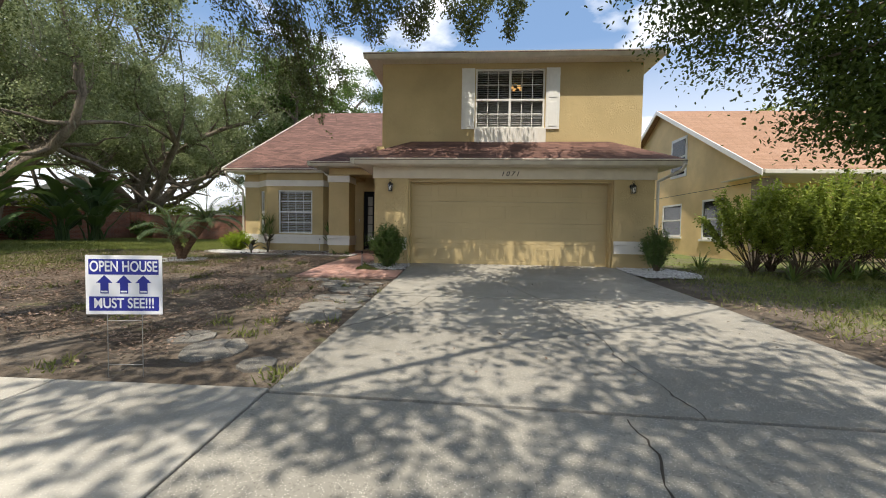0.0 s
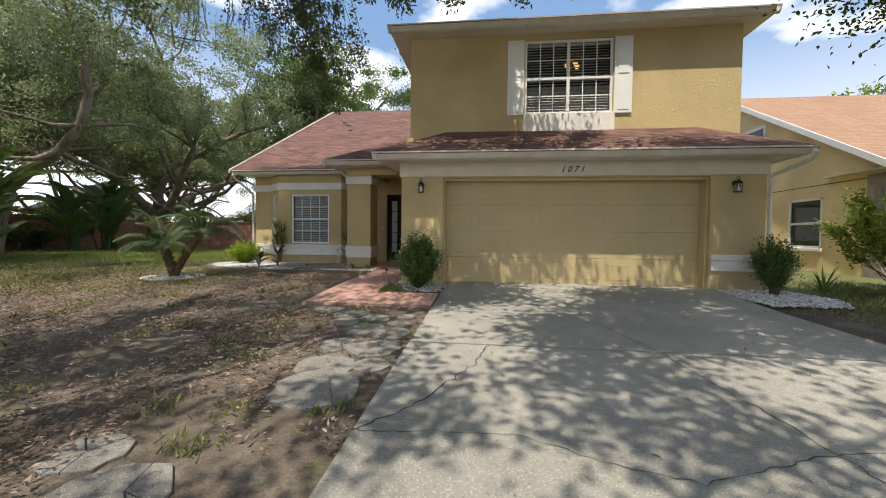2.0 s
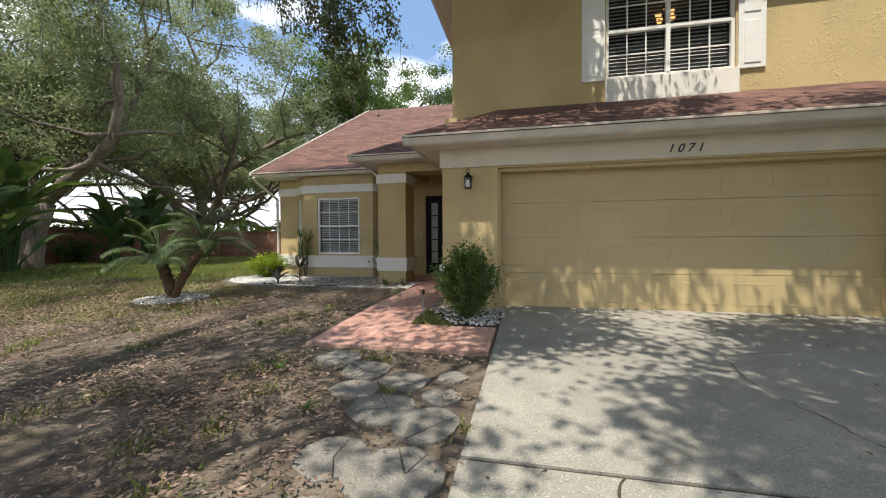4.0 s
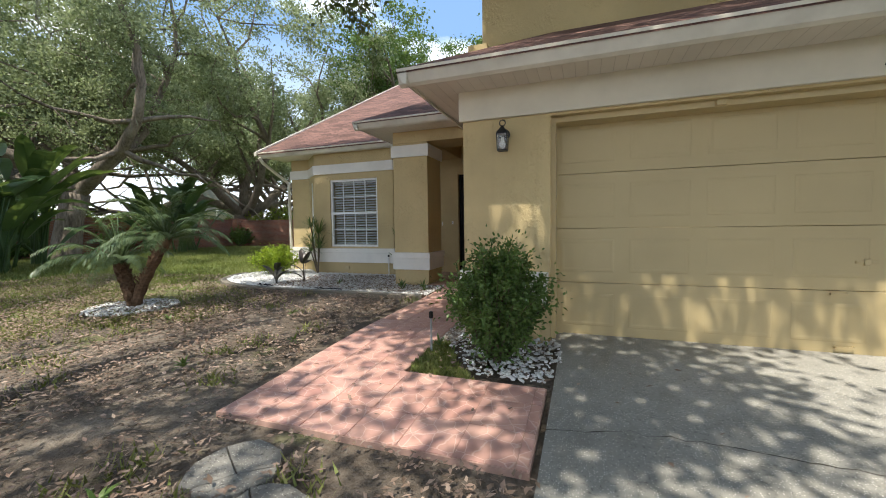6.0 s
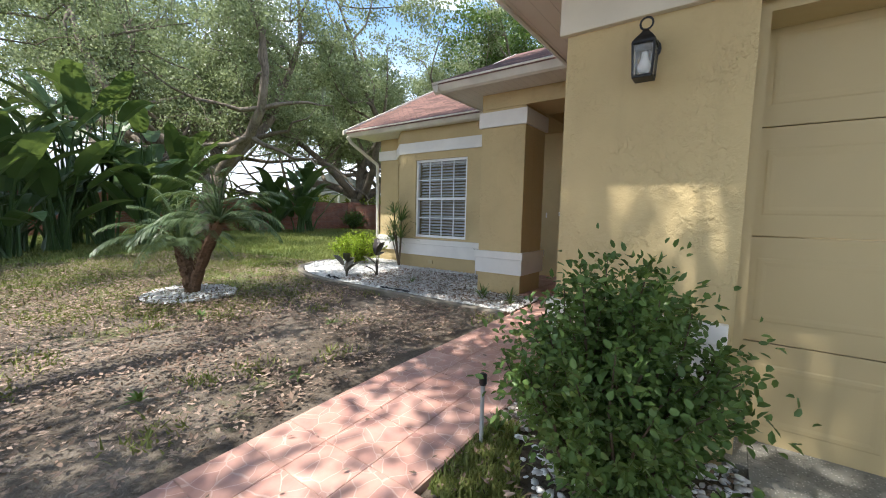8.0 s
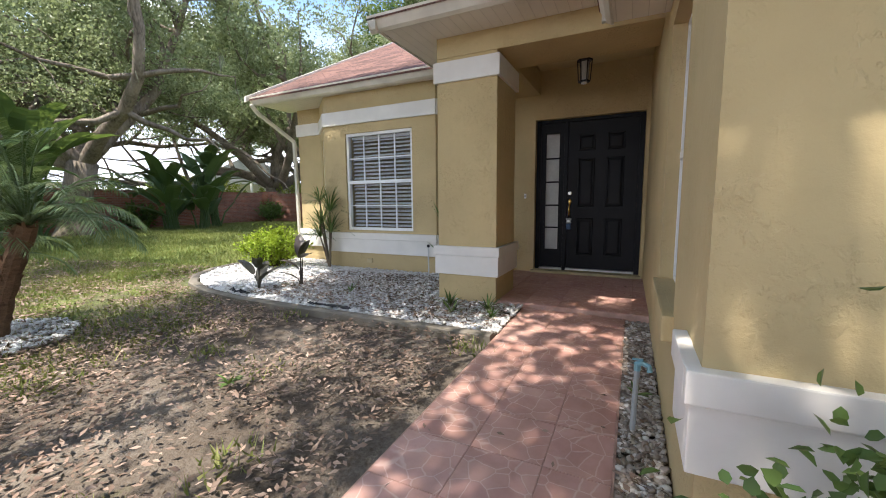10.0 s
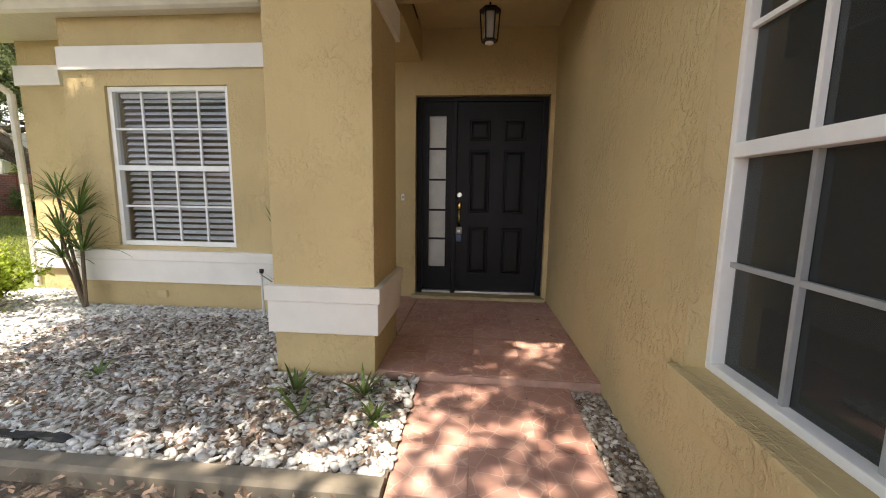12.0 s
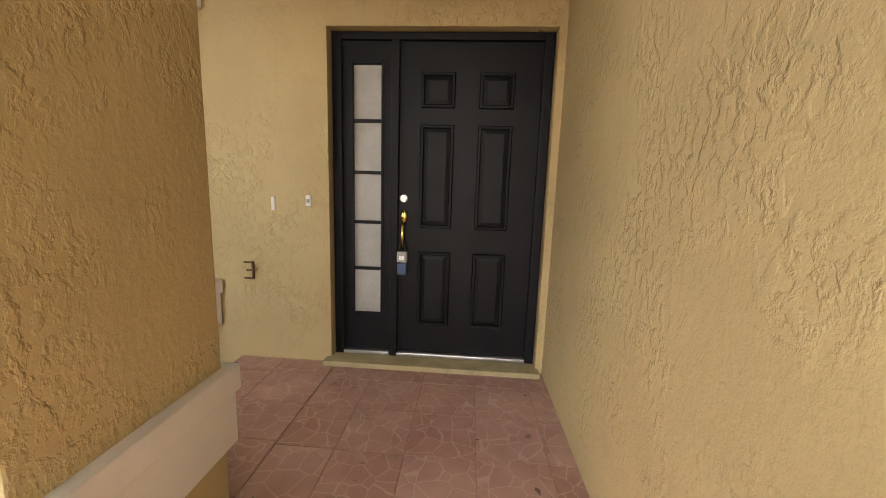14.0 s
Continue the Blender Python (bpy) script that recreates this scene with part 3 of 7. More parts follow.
part("pavement_base", boxes((-9.7, -1.22, 1.05, 2.55, -0.1, 0.06)), M["crackfill"], pav)

# broken concrete stepping slabs beside the driveway, each cracked into wedges
r = random.Random(4)
for cx, cy, rad in ((-2.2, 3.45, 0.30), (-1.62, 3.15, 0.17), (-2.66, 3.78, 0.22), (-1.74, 4.74, 0.36), (-1.86, 5.18, 0.28), (-1.46, 5.25, 0.18),
                    (-1.56, 5.68, 0.27), (-1.96, 5.78, 0.22), (-1.54, 6.24, 0.25), (-1.90, 6.38, 0.25), (-1.52, 6.66, 0.16),
                    (-2.74, 7.32, 0.25), (-2.34, 7.08, 0.23), (-1.90, 6.90, 0.21), (-2.24, 6.66, 0.20), (-1.52, 7.06, 0.14)):
    t = thing("stepping_slab", None, "broken aggregate concrete slab sunk in the dirt", "paving slab", "broken slabs beside the driveway")
    n = r.randint(15, 18)
    ring = [(rad * r.uniform(0.88, 1.1) * math.cos(2 * math.pi * k / n), rad * r.uniform(0.82, 1.05) * math.sin(2 * math.pi * k / n)) for k in range(n)]
    ox, oy = r.uniform(-0.25, 0.25) * rad, r.uniform(-0.25, 0.25) * rad
    cuts_at = sorted(r.sample(range(n), 4 if rad > 0.2 else 2))
    for i, k0 in enumerate(cuts_at):
        k1 = cuts_at[(i + 1) % len(cuts_at)]
        idx = [k0]
        while idx[-1] != k1:
            idx.append((idx[-1] + 1) % n)
        poly = [(ox, oy)] + [ring[k] for k in idx]
        mx, my = sum(p[0] for p in poly) / len(poly), sum(p[1] for p in poly) / len(poly)
        poly = [(mx + (x - mx) * (1 - 0.007 / rad) + cx, my + (y - my) * (1 - 0.007 / rad) + cy) for x, y in poly]
        h = r.uniform(-0.024, -0.014)
        bm = bmesh.new()
        prism(bm, [(x, y, gz(y) + h) for x, y in poly], (0, 0, -0.09))
        bmesh.ops.bevel(bm, geom=[e for e in bm.edges if all(v.co.z > gz(cy) - 0.04 for v in e.verts)], offset=0.004, segments=1, affect="EDGES")
        part("slab_piece", bm, M["slab"], t)

# ---------------------------------------------------------------- house shell
FRONT, UPPER, BAY, COL, BACK = 9.64, 10.42, 13.45, 12.21, 14.10
WX, EX = -2.18, 4.61


def wall(name, p0, p1, z0, z1, thick, openings=(), material=None, label="ochre stucco house wall", parent=None):
    """A wall whose outer face runs from p0 to p1, its body to the left of that way; openings (s0, s1, za, zb)."""
    p0, p1 = Vector((*p0, 0)), Vector((*p1, 0))
    d = (p1 - p0)
    length = d.length
    ang = math.atan2(d.y, d.x)
    m = Matrix.Translation(p0) @ Matrix.Rotation(ang, 4, "Z")
    bm = bmesh.new()
    s = 0.0
    for s0, s1, za, zb in sorted(openings):
        if s0 > s:
            box(bm, s, s0, 0, thick, z0, z1, m=m)
        if za > z0:
            box(bm, s0, s1, 0, thick, z0, za, m=m)
        if zb < z1:
            box(bm, s0, s1, 0, thick, zb, z1, m=m)
        s = s1
    if s < length:
        box(bm, s, length, 0, thick, z0, z1, m=m)
    ob = link_mesh(name, bm, material or M["stucco"], parent)
    return tagged(ob, label, "wall", kind="structure") if parent is None else ob


def band(name, p0, p1, z0, z1, proud, ext0=0.0, ext1=0.0, lip=False, material=None):
    """A raised stucco band on a wall's outer face, with a thinner cap strip if lip is set."""
    p0, p1 = Vector((*p0, 0)), Vector((*p1, 0))
    d = p1 - p0
    m = Matrix.Translation(p0) @ Matrix.Rotation(math.atan2(d.y, d.x), 4, "Z")
    bm = bmesh.new()
    if lip:
        zc = z1 - 0.10
        box(bm, -ext0, d.length + ext1, -proud, 0.01, z0, zc, 0.006, m)
        box(bm, -ext0 - 0.012, d.length + ext1 + 0.012, -proud - 0.014, 0.01, zc + 0.002, z1, 0.006, m)
    else:
        box(bm, -ext0, d.length + ext1, -proud, 0.01, z0, z1, 0.006, m)
    return tagged(link_mesh(name, bm, material or M["trim"]), "white painted stucco band round the wall", "trim", kind="structure")


GX0, GX1, GZ0, GZ1 = -1.335, 3.66, 0.485, 2.60
wall("wall_garage_front", (WX, FRONT), (EX, FRONT), 0.2, 3.06, 0.2, [(GX0 - WX, GX1 - WX, 0.2, GZ1)])
SWY0, SWY1, SWZ0, SWZ1 = 10.42, 11.36, 1.09, 2.70
wall("wall_garage_side", (-2.225, BACK), (-2.178, FRONT + 0.2), 0.2, 3.45, 0.2, [(BACK - SWY1, BACK - SWY0, SWZ0, SWZ1)])
wall("wall_garage_east", (EX, FRONT + 0.2), (EX, 22.0), 0.2, 3.06, 0.2)
UX0, UX1, UZ0, UZ1 = 0.306, 2.106, 4.06, 5.60
wall("wall_upper_front", (WX + 0.01, UPPER), (EX - 0.03, UPPER), 2.9, 5.74, 0.2, [(UX0 - WX - 0.01, UX1 - WX - 0.01, UZ0, UZ1)])
wall("wall_upper_west", (WX + 0.01, 19.0), (WX + 0.01, UPPER + 0.2), 3.46, 5.74, 0.2)
wall("wall_upper_east", (EX - 0.03, UPPER + 0.2), (EX - 0.03, 19.0), 3.07, 5.74, 0.2)
DX0, DX1 = -3.66, -2.27
wall("wall_entry", (-4.52, BACK), (WX, BACK), 0.2, 3.5, 0.2, [(-3.665 + 4.52, DX1 + 4.52, 0.2, 2.75)], label="ochre stucco wall round the front door")
BL, BR, BB = -6.97, -4.93, 13.95
wall("wall_bay_front", (BL, BAY), (BR, BAY), 0.2, 3.45, 0.2, [(-6.55 - BL, -5.32 - BL, 1.18, 2.70)])
seg = Vector((BL + 7.52, BAY - BB)).length
wall("wall_bay_west", (-7.52, BB), (BL, BAY), 0.2, 3.45, 0.2, [(0.16, seg - 0.22, 1.18, 2.70)])
wall("wall_bay_east", (BR, BAY), (-4.46, BACK + 0.1), 0.2, 3.45, 0.2)
wall("wall_west_front", (-8.05, BB), (-7.52, BB), 0.2, 3.45, 0.2)
wall("wall_west", (-8.05, 29.0), (-8.05, BB + 0.2), 0.2, 3.45, 0.2)
wall("wall_back", (EX, 22.0), (-8.05, 29.0), 0.2, 3.45, 0.2, label="plain stucco wall closing the house behind")
# gable triangle over the west wall
bm = bmesh.new()
prism(bm, [(-8.05, 13.96, 3.45), (-8.05, 21.3, 7.45), (-8.05, 28.9, 3.45)], (0.18, 0, 0))
tagged(link_mesh("wall_gable_west", bm, M["stucco"]), "stucco gable end under the red roof", "wall", kind="structure")
# floor and ceilings added in near-black to keep the rooms dark behind the windows
tagged(link_mesh("floor", boxes((-8.0, EX - 0.05, 14.3, 22.0, 0.3, 0.55), (WX + 0.02, EX - 0.05, 9.85, 14.3, 0.3, 0.48)), M["room_gloom"]), "plain floor added inside the house, near-black for room shade", "floor", kind="structure")
tagged(link_mesh("ceiling", boxes((-8.0, WX - 0.02, 14.32, 22.0, 3.36, 3.44), (WX + 0.22, EX - 0.22, 9.86, 21.8, 2.98, 3.04)), M["room_gloom"]), "plain ceiling added inside the house, near-black for room shade", "ceiling", kind="structure")
tagged(link_mesh("ceiling_upper", boxes((WX + 0.22, EX - 0.24, 10.64, 18.9, 5.66, 5.72)), M["room_gloom"]), "plain ceiling added over the upper rooms, near-black for room shade", "ceiling", kind="structure")
wall("wall_upper_back", (EX - 0.05, 18.95), (WX + 0.03, 18.95), 3.07, 5.74, 0.2, label="stucco wall closing the upper storey behind")
wall("wall_inner_upper", (-2.0, 13.2), (4.4, 13.2), 3.06, 5.65, 0.1, material=M["blind"], label="pale inner wall of the upper room")

# entry column and beams
CX0, CX1, CY1 = -4.28, -3.62, 12.87
bm = boxes((CX0, CX1, COL, CY1, 0.35, 3.08), bevel=0.008)
tagged(link_mesh("entry_column", bm, M["stucco"]), "square ochre stucco column beside the entry", "column", kind="structure")
bm = boxes((CX0, WX, COL, CY1, 3.082, 3.36), (CX0, CX1 + 0.02, CY1, BACK, 3.082, 3.36), bevel=0.006)
tagged(link_mesh("entry_beam", bm, M["stucco"]), "stucco beams over the entry porch", "beam", kind="structure")
tagged(link_mesh("ceiling_porch", boxes((CX1 + 0.02, WX, CY1, BACK, 3.40, 3.46)), M["stucco_smooth"]), "tan plaster ceiling of the entry porch", "ceiling", kind="structure")
for nm, za, zb, lip in (("band_column_low", 0.836, 1.143, True), ("band_column_cap", 2.835, 3.04, False)):
    bm = bmesh.new()
    e = 0.03
    box(bm, CX0 - e, CX1 + e, COL - e, CY1 + e, za, zb - (0.10 if lip else 0), 0.006)
    if lip:
        box(bm, CX0 - e - 0.014, CX1 + e + 0.014, COL - e - 0.014, CY1 + e + 0.014, zb - 0.098, zb, 0.006)
    tagged(link_mesh(nm, bm, M["trim"]), "white painted stucco band round the column", "trim", kind="structure")

# white bands
band("band_garage_west", (WX, FRONT), (GX0, FRONT), 0.84, 1.146, 0.03, 0.03, -0.03, True)
band("band_garage_east", (GX1, FRONT), (EX, FRONT), 0.84, 1.146, 0.03, -0.03, 0.03, True)
band("band_garage_side", (WX, 9.98), (WX, FRONT), 0.84, 1.146, 0.03, 0.0, -0.012, True)
band("fascia_band", (WX, FRONT), (EX, FRONT), 2.622, 3.04, 0.035, 0.035, 0.035, material=M["trim_cream"])
for p0, p1, a, b in (((-8.05, BB), (-7.52, BB), 0.03, 0.0), ((-7.52, BB), (BL, BAY), 0.0, 0.0), ((BL, BAY), (BR, BAY), 0.012, 0.012), ((BR, BAY), (-4.46, BACK), 0.0, 0.0)):
    band("band_bay_upper", p0, p1, 2.84, 3.05, 0.03, a, b)
    band("band_bay_sill", p0, p1, 0.82, 1.14, 0.04, a, b, True)
band("window_apron", (0.29, UPPER), (2.14, UPPER), 3.68, 4.05, 0.05)


# ---------------------------------------------------------------- roofs
def roof(name, faces, thick, material, label):
    ob_parent = thing(name, None, label, "roof", kind="structure")
    for pts in faces:
        bm = bmesh.new()
        prism(bm, pts, (0, 0, -thick))
        part("roof_slope", bm, material, ob_parent)
    return ob_parent


EG, EGX0, EGX1, EGZ = 9.14, -2.66, 5.08, 3.03     # garage eave
K = 0.53
run = UPPER - EG
zt = EGZ + run * K
roof("roof_garage", [
    [(EGX0, EG, EGZ), (EGX1, EG, EGZ), (EGX1 - run, UPPER, zt), (EGX0 + run, UPPER, zt)],
    [(EGX0, EG, EGZ), (EGX0 + run, UPPER, zt), (EGX0 + run, 11.66, zt), (EGX0, 11.66, EGZ)],
    [(EGX1, EG, EGZ), (EGX1, 18.0, EGZ), (EGX1 - run, 18.0, zt), (EGX1 - run, UPPER, zt)]], 0.04, M["shingle"], "low red shingle roof over the garage front")
EEX, EEY, EEZ = -4.78, 11.69, 3.40                # entry eave
rr = 2.2
roof("roof_entry", [
    [(EEX, EEY, EEZ), (WX + 0.2, EEY, EEZ), (WX + 0.2, EEY + rr, EEZ + rr * K), (EEX + rr, EEY + rr, EEZ + rr * K)],
    [(EEX, EEY, EEZ), (EEX + rr, EEY + rr, EEZ + rr * K), (EEX + rr, 16.0, EEZ + rr * K), (EEX, 16.0, EEZ)]], 0.04, M["shingle"], "small red shingle roof over the entry")
RY, RZ = 21.3, 7.75                               # main ridge
roof("roof_main", [
    [(-8.40, 13.21, 3.42), (WX + 0.05, 13.21, 3.42), (WX + 0.05, RY, RZ), (-8.40, RY, RZ)],
    [(-8.40, RY, RZ), (EX, RY, RZ), (EX, 29.4, 3.42), (-8.40, 29.4, 3.42)]], 0.05, M["shingle"], "red shingle gable roof of the main house")
UE, UX_0, UX_1, UZE = 10.02, -2.60, 5.02, 5.88
rise = 4.6 * 0.32
roof("roof_upper", [
    [(UX_0, UE, UZE), (UX_1, UE, UZE), (UX_1 - 3.8, UE + 4.6, UZE + rise), (UX_0 + 3.8, UE + 4.6, UZE + rise)],
    [(UX_0, UE, UZE), (UX_0 + 3.8, UE + 4.6, UZE + rise), (UX_0, UE + 9.2, UZE)],
    [(UX_1, UE, UZE), (UX_1, UE + 9.2, UZE), (UX_1 - 3.8, UE + 4.6, UZE + rise)],
    [(UX_0, UE + 9.2, UZE), (UX_0 + 3.8, UE + 4.6, UZE + rise), (UX_1 - 3.8, UE + 4.6, UZE + rise), (UX_1, UE + 9.2, UZE)]], 0.04, M["shingle"], "low red shingle roof of the upper storey")


def soffit(name, x0, x1, y0, y1, z):
    ob = link_mesh(name, boxes((x0, x1, y0, y1, z, z + 0.02)), M["soffit"])
    return tagged(ob, "cream vinyl soffit panels under the eave", "soffit", kind="structure")


soffit("soffit_garage_front", EGX0 + 0.10, EGX1 - 0.10, EG + 0.11, FRONT - 0.002, 2.905)
soffit("soffit_garage_west", EGX0 + 0.10, WX - 0.002, FRONT, EEY - 0.02, 2.905)
soffit("soffit_garage_east", EX + 0.002, EGX1 - 0.10, FRONT, 18.0, 2.905)
soffit("soffit_entry_front", EEX + 0.10, WX - 0.002, EEY + 0.11, COL - 0.002, 3.28)
soffit("soffit_entry_west", EEX + 0.10, CX0 - 0.002, COL, 13.9, 3.28)
soffit("soffit_bay", -8.30, EEX + 0.09, 13.31, 14.0, 3.31)
soffit("soffit_upper_front", UX_0 + 0.10, UX_1 - 0.10, UE + 0.11, UPPER - 0.002, 5.735)
soffit("soffit_upper_west", UX_0 + 0.10, WX + 0.008, UPPER, 19.0, 5.735)
soffit("soffit_upper_east", EX - 0.028, UX_1 - 0.10, UPPER, 19.0, 5.735)


def gutter(name, p0, p1, ztop, outward, size=0.11):
    """An ogee gutter along an eave, with fascia board behind it and a rolled lip."""
    p0, p1 = Vector((*p0, 0)), Vector((*p1, 0))
    o = Vector((*outward, 0))
    prof = [(-0.10, 0.0), (-0.10, -size - 0.02), (-0.085, -size - 0.02), (-0.05, -size), (-0.035, -size * 0.75), (-0.012, -size * 0.4), (0.0, -size * 0.2), (0.004, 0.0), (-0.008, 0.006), (-0.02, 0.0), (-0.03, -0.012)]
    bm = bmesh.new()
    prism(bm, [p0 + o * u + Vector((0, 0, ztop + v)) for u, v in prof], p1 - p0)
    return tagged(link_mesh(name, bm, M["gutter"]), "cream painted metal gutter along the eave", "gutter", kind="structure")


# added board, keeps sun from leaking between garage roof and entry soffit
tagged(link_mesh("eave_return", boxes((EGX0 + 0.02, WX, 11.63, 11.67, 2.91, 3.40)), M["gutter"]), "cream board added to block sun through the eave gap beside the entry", "trim", kind="structure")
gutter("gutter_garage", (EGX0, EG), (EGX1, EG), EGZ, (0, -1), 0.12)
gutter("gutter_garage_west", (EGX0, EG), (EGX0, EEY - 0.02), EGZ, (-1, 0), 0.12)
gutter("gutter_garage_east", (EGX1, EG), (EGX1, 18.0), EGZ, (1, 0), 0.12)
gutter("gutter_entry", (EEX, EEY), (EGX0 + 0.45, EEY), EEZ, (0, -1))
gutter("gutter_entry_west", (EEX, EEY), (EEX, 13.1), EEZ, (-1, 0))
gutter("gutter_bay", (-8.40, 13.21), (EEX + 0.02, 13.21), 3.42, (0, -1))
gutter("gutter_upper", (UX_0, UE), (UX_1, UE), UZE, (0, -1), 0.12)
gutter("gutter_upper_west", (UX_0, UE), (UX_0, 19.2), UZE, (-1, 0), 0.12)
gutter("gutter_upper_east", (UX_1, UE), (UX_1, 19.2), UZE, (1, 0), 0.12)
bm = bmesh.new()
prism(bm, [(-8.44, 13.15, 3.34), (-8.44, RY, RZ - 0.08), (-8.44, RY, RZ + 0.02), (-8.44, 13.15, 3.43)], (0.05, 0, 0))
tagged(link_mesh("rake_board", bm, M["gutter"]), "cream rake board on the gable", "trim", kind="structure")


def downspout(pts, label="cream painted metal downspout"):
    bm = bmesh.new()
    for a, b in zip(pts, pts[1:]):
        tube(bm, [a, b], 0.036, 8)
    return tagged(link_mesh("downspout", bm, M["gutter"]), label, "downspout", "downspouts")


downspout([(5.02, 9.10, 2.93), (5.00, 9.2, 2.80), (4.71, 9.70, 2.60), (4.71, 9.70, 0.55)], "tan metal downspout at the garage corner")
downspout([(-8.34, 13.2, 3.30), (-8.32, 13.3, 3.18), (-8.11, 13.90, 2.75), (-8.10, 13.92, 0.6)])
downspout([(-4.74, 13.10, 3.28), (-4.66, 12.95, 3.20), (-4.40, 12.80, 3.05), (-4.33, 12.75, 2.90)], "short metal downspout elbow over the column")


# ---------------------------------------------------------------- windows and doors
def sash_window(name, m, w, h, cols, rows_up, rows_lo, mid, blinds=True, dark_lower=False, label="", split=False, tint="glass", f=0.045):
    """A single-hung window in its own frame: x across, z up, y inward, its outer face at y = 0."""
    win = thing(name, m, label, "window", kind="structure")
    bm = boxes((0, f, 0, 0.07, 0, h), (w - f, w, 0, 0.07, 0, h), (f, w - f, 0, 0.07, h - f, h), (f, w - f, 0, 0.07, 0, f), (f, w - f, -0.006, 0.07, mid - 0.025, mid + 0.025), bevel=0.005)
    part("window_frame", bm, M["vinyl"], win)
    bays = [(f, w - f)] if not split else [(f, w / 2 - 0.03), (w / 2 + 0.03, w - f)]
    if split:
        part("mullion", boxes((w / 2 - 0.03, w / 2 + 0.03, -0.01, 0.07, f, h - f), bevel=0.004), M["vinyl"], win)
    for xa, xb in bays:
        for za, zb, rows, low in ((mid + 0.025, h - f, rows_up, False), (f, mid - 0.025, rows_lo, True)):
            y0 = 0.03 if low else 0.012
            bm = bmesh.new()
            for i in range(1, cols):
                x = xa + (xb - xa) * i / cols
                box(bm, x - 0.009, x + 0.009, y0, y0 + 0.02, za, zb)
            for i in range(1, rows):
                z = za + (zb - za) * i / rows
                box(bm, xa, xb, y0 + 0.001, y0 + 0.019, z - 0.009, z + 0.009)
            part("muntin_grid", bm, M["vinyl"] if not (low and dark_lower) else M["grey"], win)
            pane = part("pane", boxes((xa, xb, y0 + 0.022, y0 + 0.026, za, zb)), M[tint], win)
            pane.visible_shadow = False
            if low and dark_lower:
                part("insect_screen", boxes((xa, xb, y0 + 0.030, y0 + 0.032, za, zb)), M["glass_screen"], win, "dark insect screen")
        if blinds:
            bms = boxes((xa + 0.01, xb - 0.01, -0.001, 0.001, -0.024, 0.024))
            me = bpy.data.meshes.new("slat")
            bms.to_mesh(me)
            bms.free()
            me.materials.append(M["blind_shaded"] if split else M["blind"])
            n = int((h - 2 * f) / 0.058)
            for i in range(n):
                s = new("slat", me)
                s.parent = win
                s.matrix_basis = Matrix.Translation((0, 0.115, f + 0.03 + i * 0.058)) @ Matrix.Rotation(radians(-44 if split else -50), 4, "X")
            part("blind_rail", boxes((xa + 0.005, xb - 0.005, 0.085, 0.14, h - f - 0.04, h - f), bevel=0.004), M["blind"], win)
    return win


sash_window("window_bay", pose(-6.55, BAY + 0.03, 1.18), 1.23, 1.52, 4, 2, 2, 0.76, label="white gridded sash window with closed blinds")
ang = math.degrees(math.atan2(BAY - BB, BL + 7.52))
sash_window("window_bay_west", pose(-7.52, BB, 1.18, 0, 0, ang) @ pose(0.16, 0.03, 0), seg - 0.38, 1.52, 2, 2, 2, 0.76, label="narrow gridded sash window in the angled bay wall")
sash_window("window_upper", pose(UX0, UPPER + 0.03, UZ0), UX1 - UX0, UZ1 - UZ0, 3, 2, 2, 0.74, split=True, label="double gridded window with blinds in the upper storey")
sash_window("window_side", pose(-2.115, SWY1, SWZ0, 0, 0, -89.2), SWY1 - SWY0, SWZ1 - SWZ0, 3, 2, 2, 0.80, blinds=False, dark_lower=True, label="white sash window with a dark insect screen", tint="glass_side", f=0.03)
bm = boxes((-2.235, -2.08, SWY0 - 0.04, SWY1 + 0.05, 0.965, SWZ0 - 0.002), bevel=0.012)
tagged(link_mesh("sill_side_window", bm, M["stucco"]), "rounded ochre stucco window sill", "window sill", kind="structure")


def shutter(x0, x1):
    m = thing("shutter", None, "white wooden panel shutter beside the window", "shutter", "shutters of the upper window")
    y = UPPER - 0.035
    part("shutter_board", boxes((x0, x1, y, UPPER, 4.03, 5.60), bevel=0.006), M["vinyl"], m)
    for za, zb in ((4.10, 4.72), (4.84, 5.52)):
        part("shutter_panel", boxes((x0 + 0.07, x1 - 0.07, y - 0.012, y + 0.01, za, zb), bevel=0.008), M["vinyl"], m)
    return m


shutter(-0.06, 0.285)
shutter(2.127, 2.48)

# garage door of four sections with raised panels
gd = thing("garage_door", None, "closed ochre sectional garage door with raised panels", "garage door", kind="structure")
GDY = 9.93
sec = (GZ1 - GZ0 + 0.02) / 4
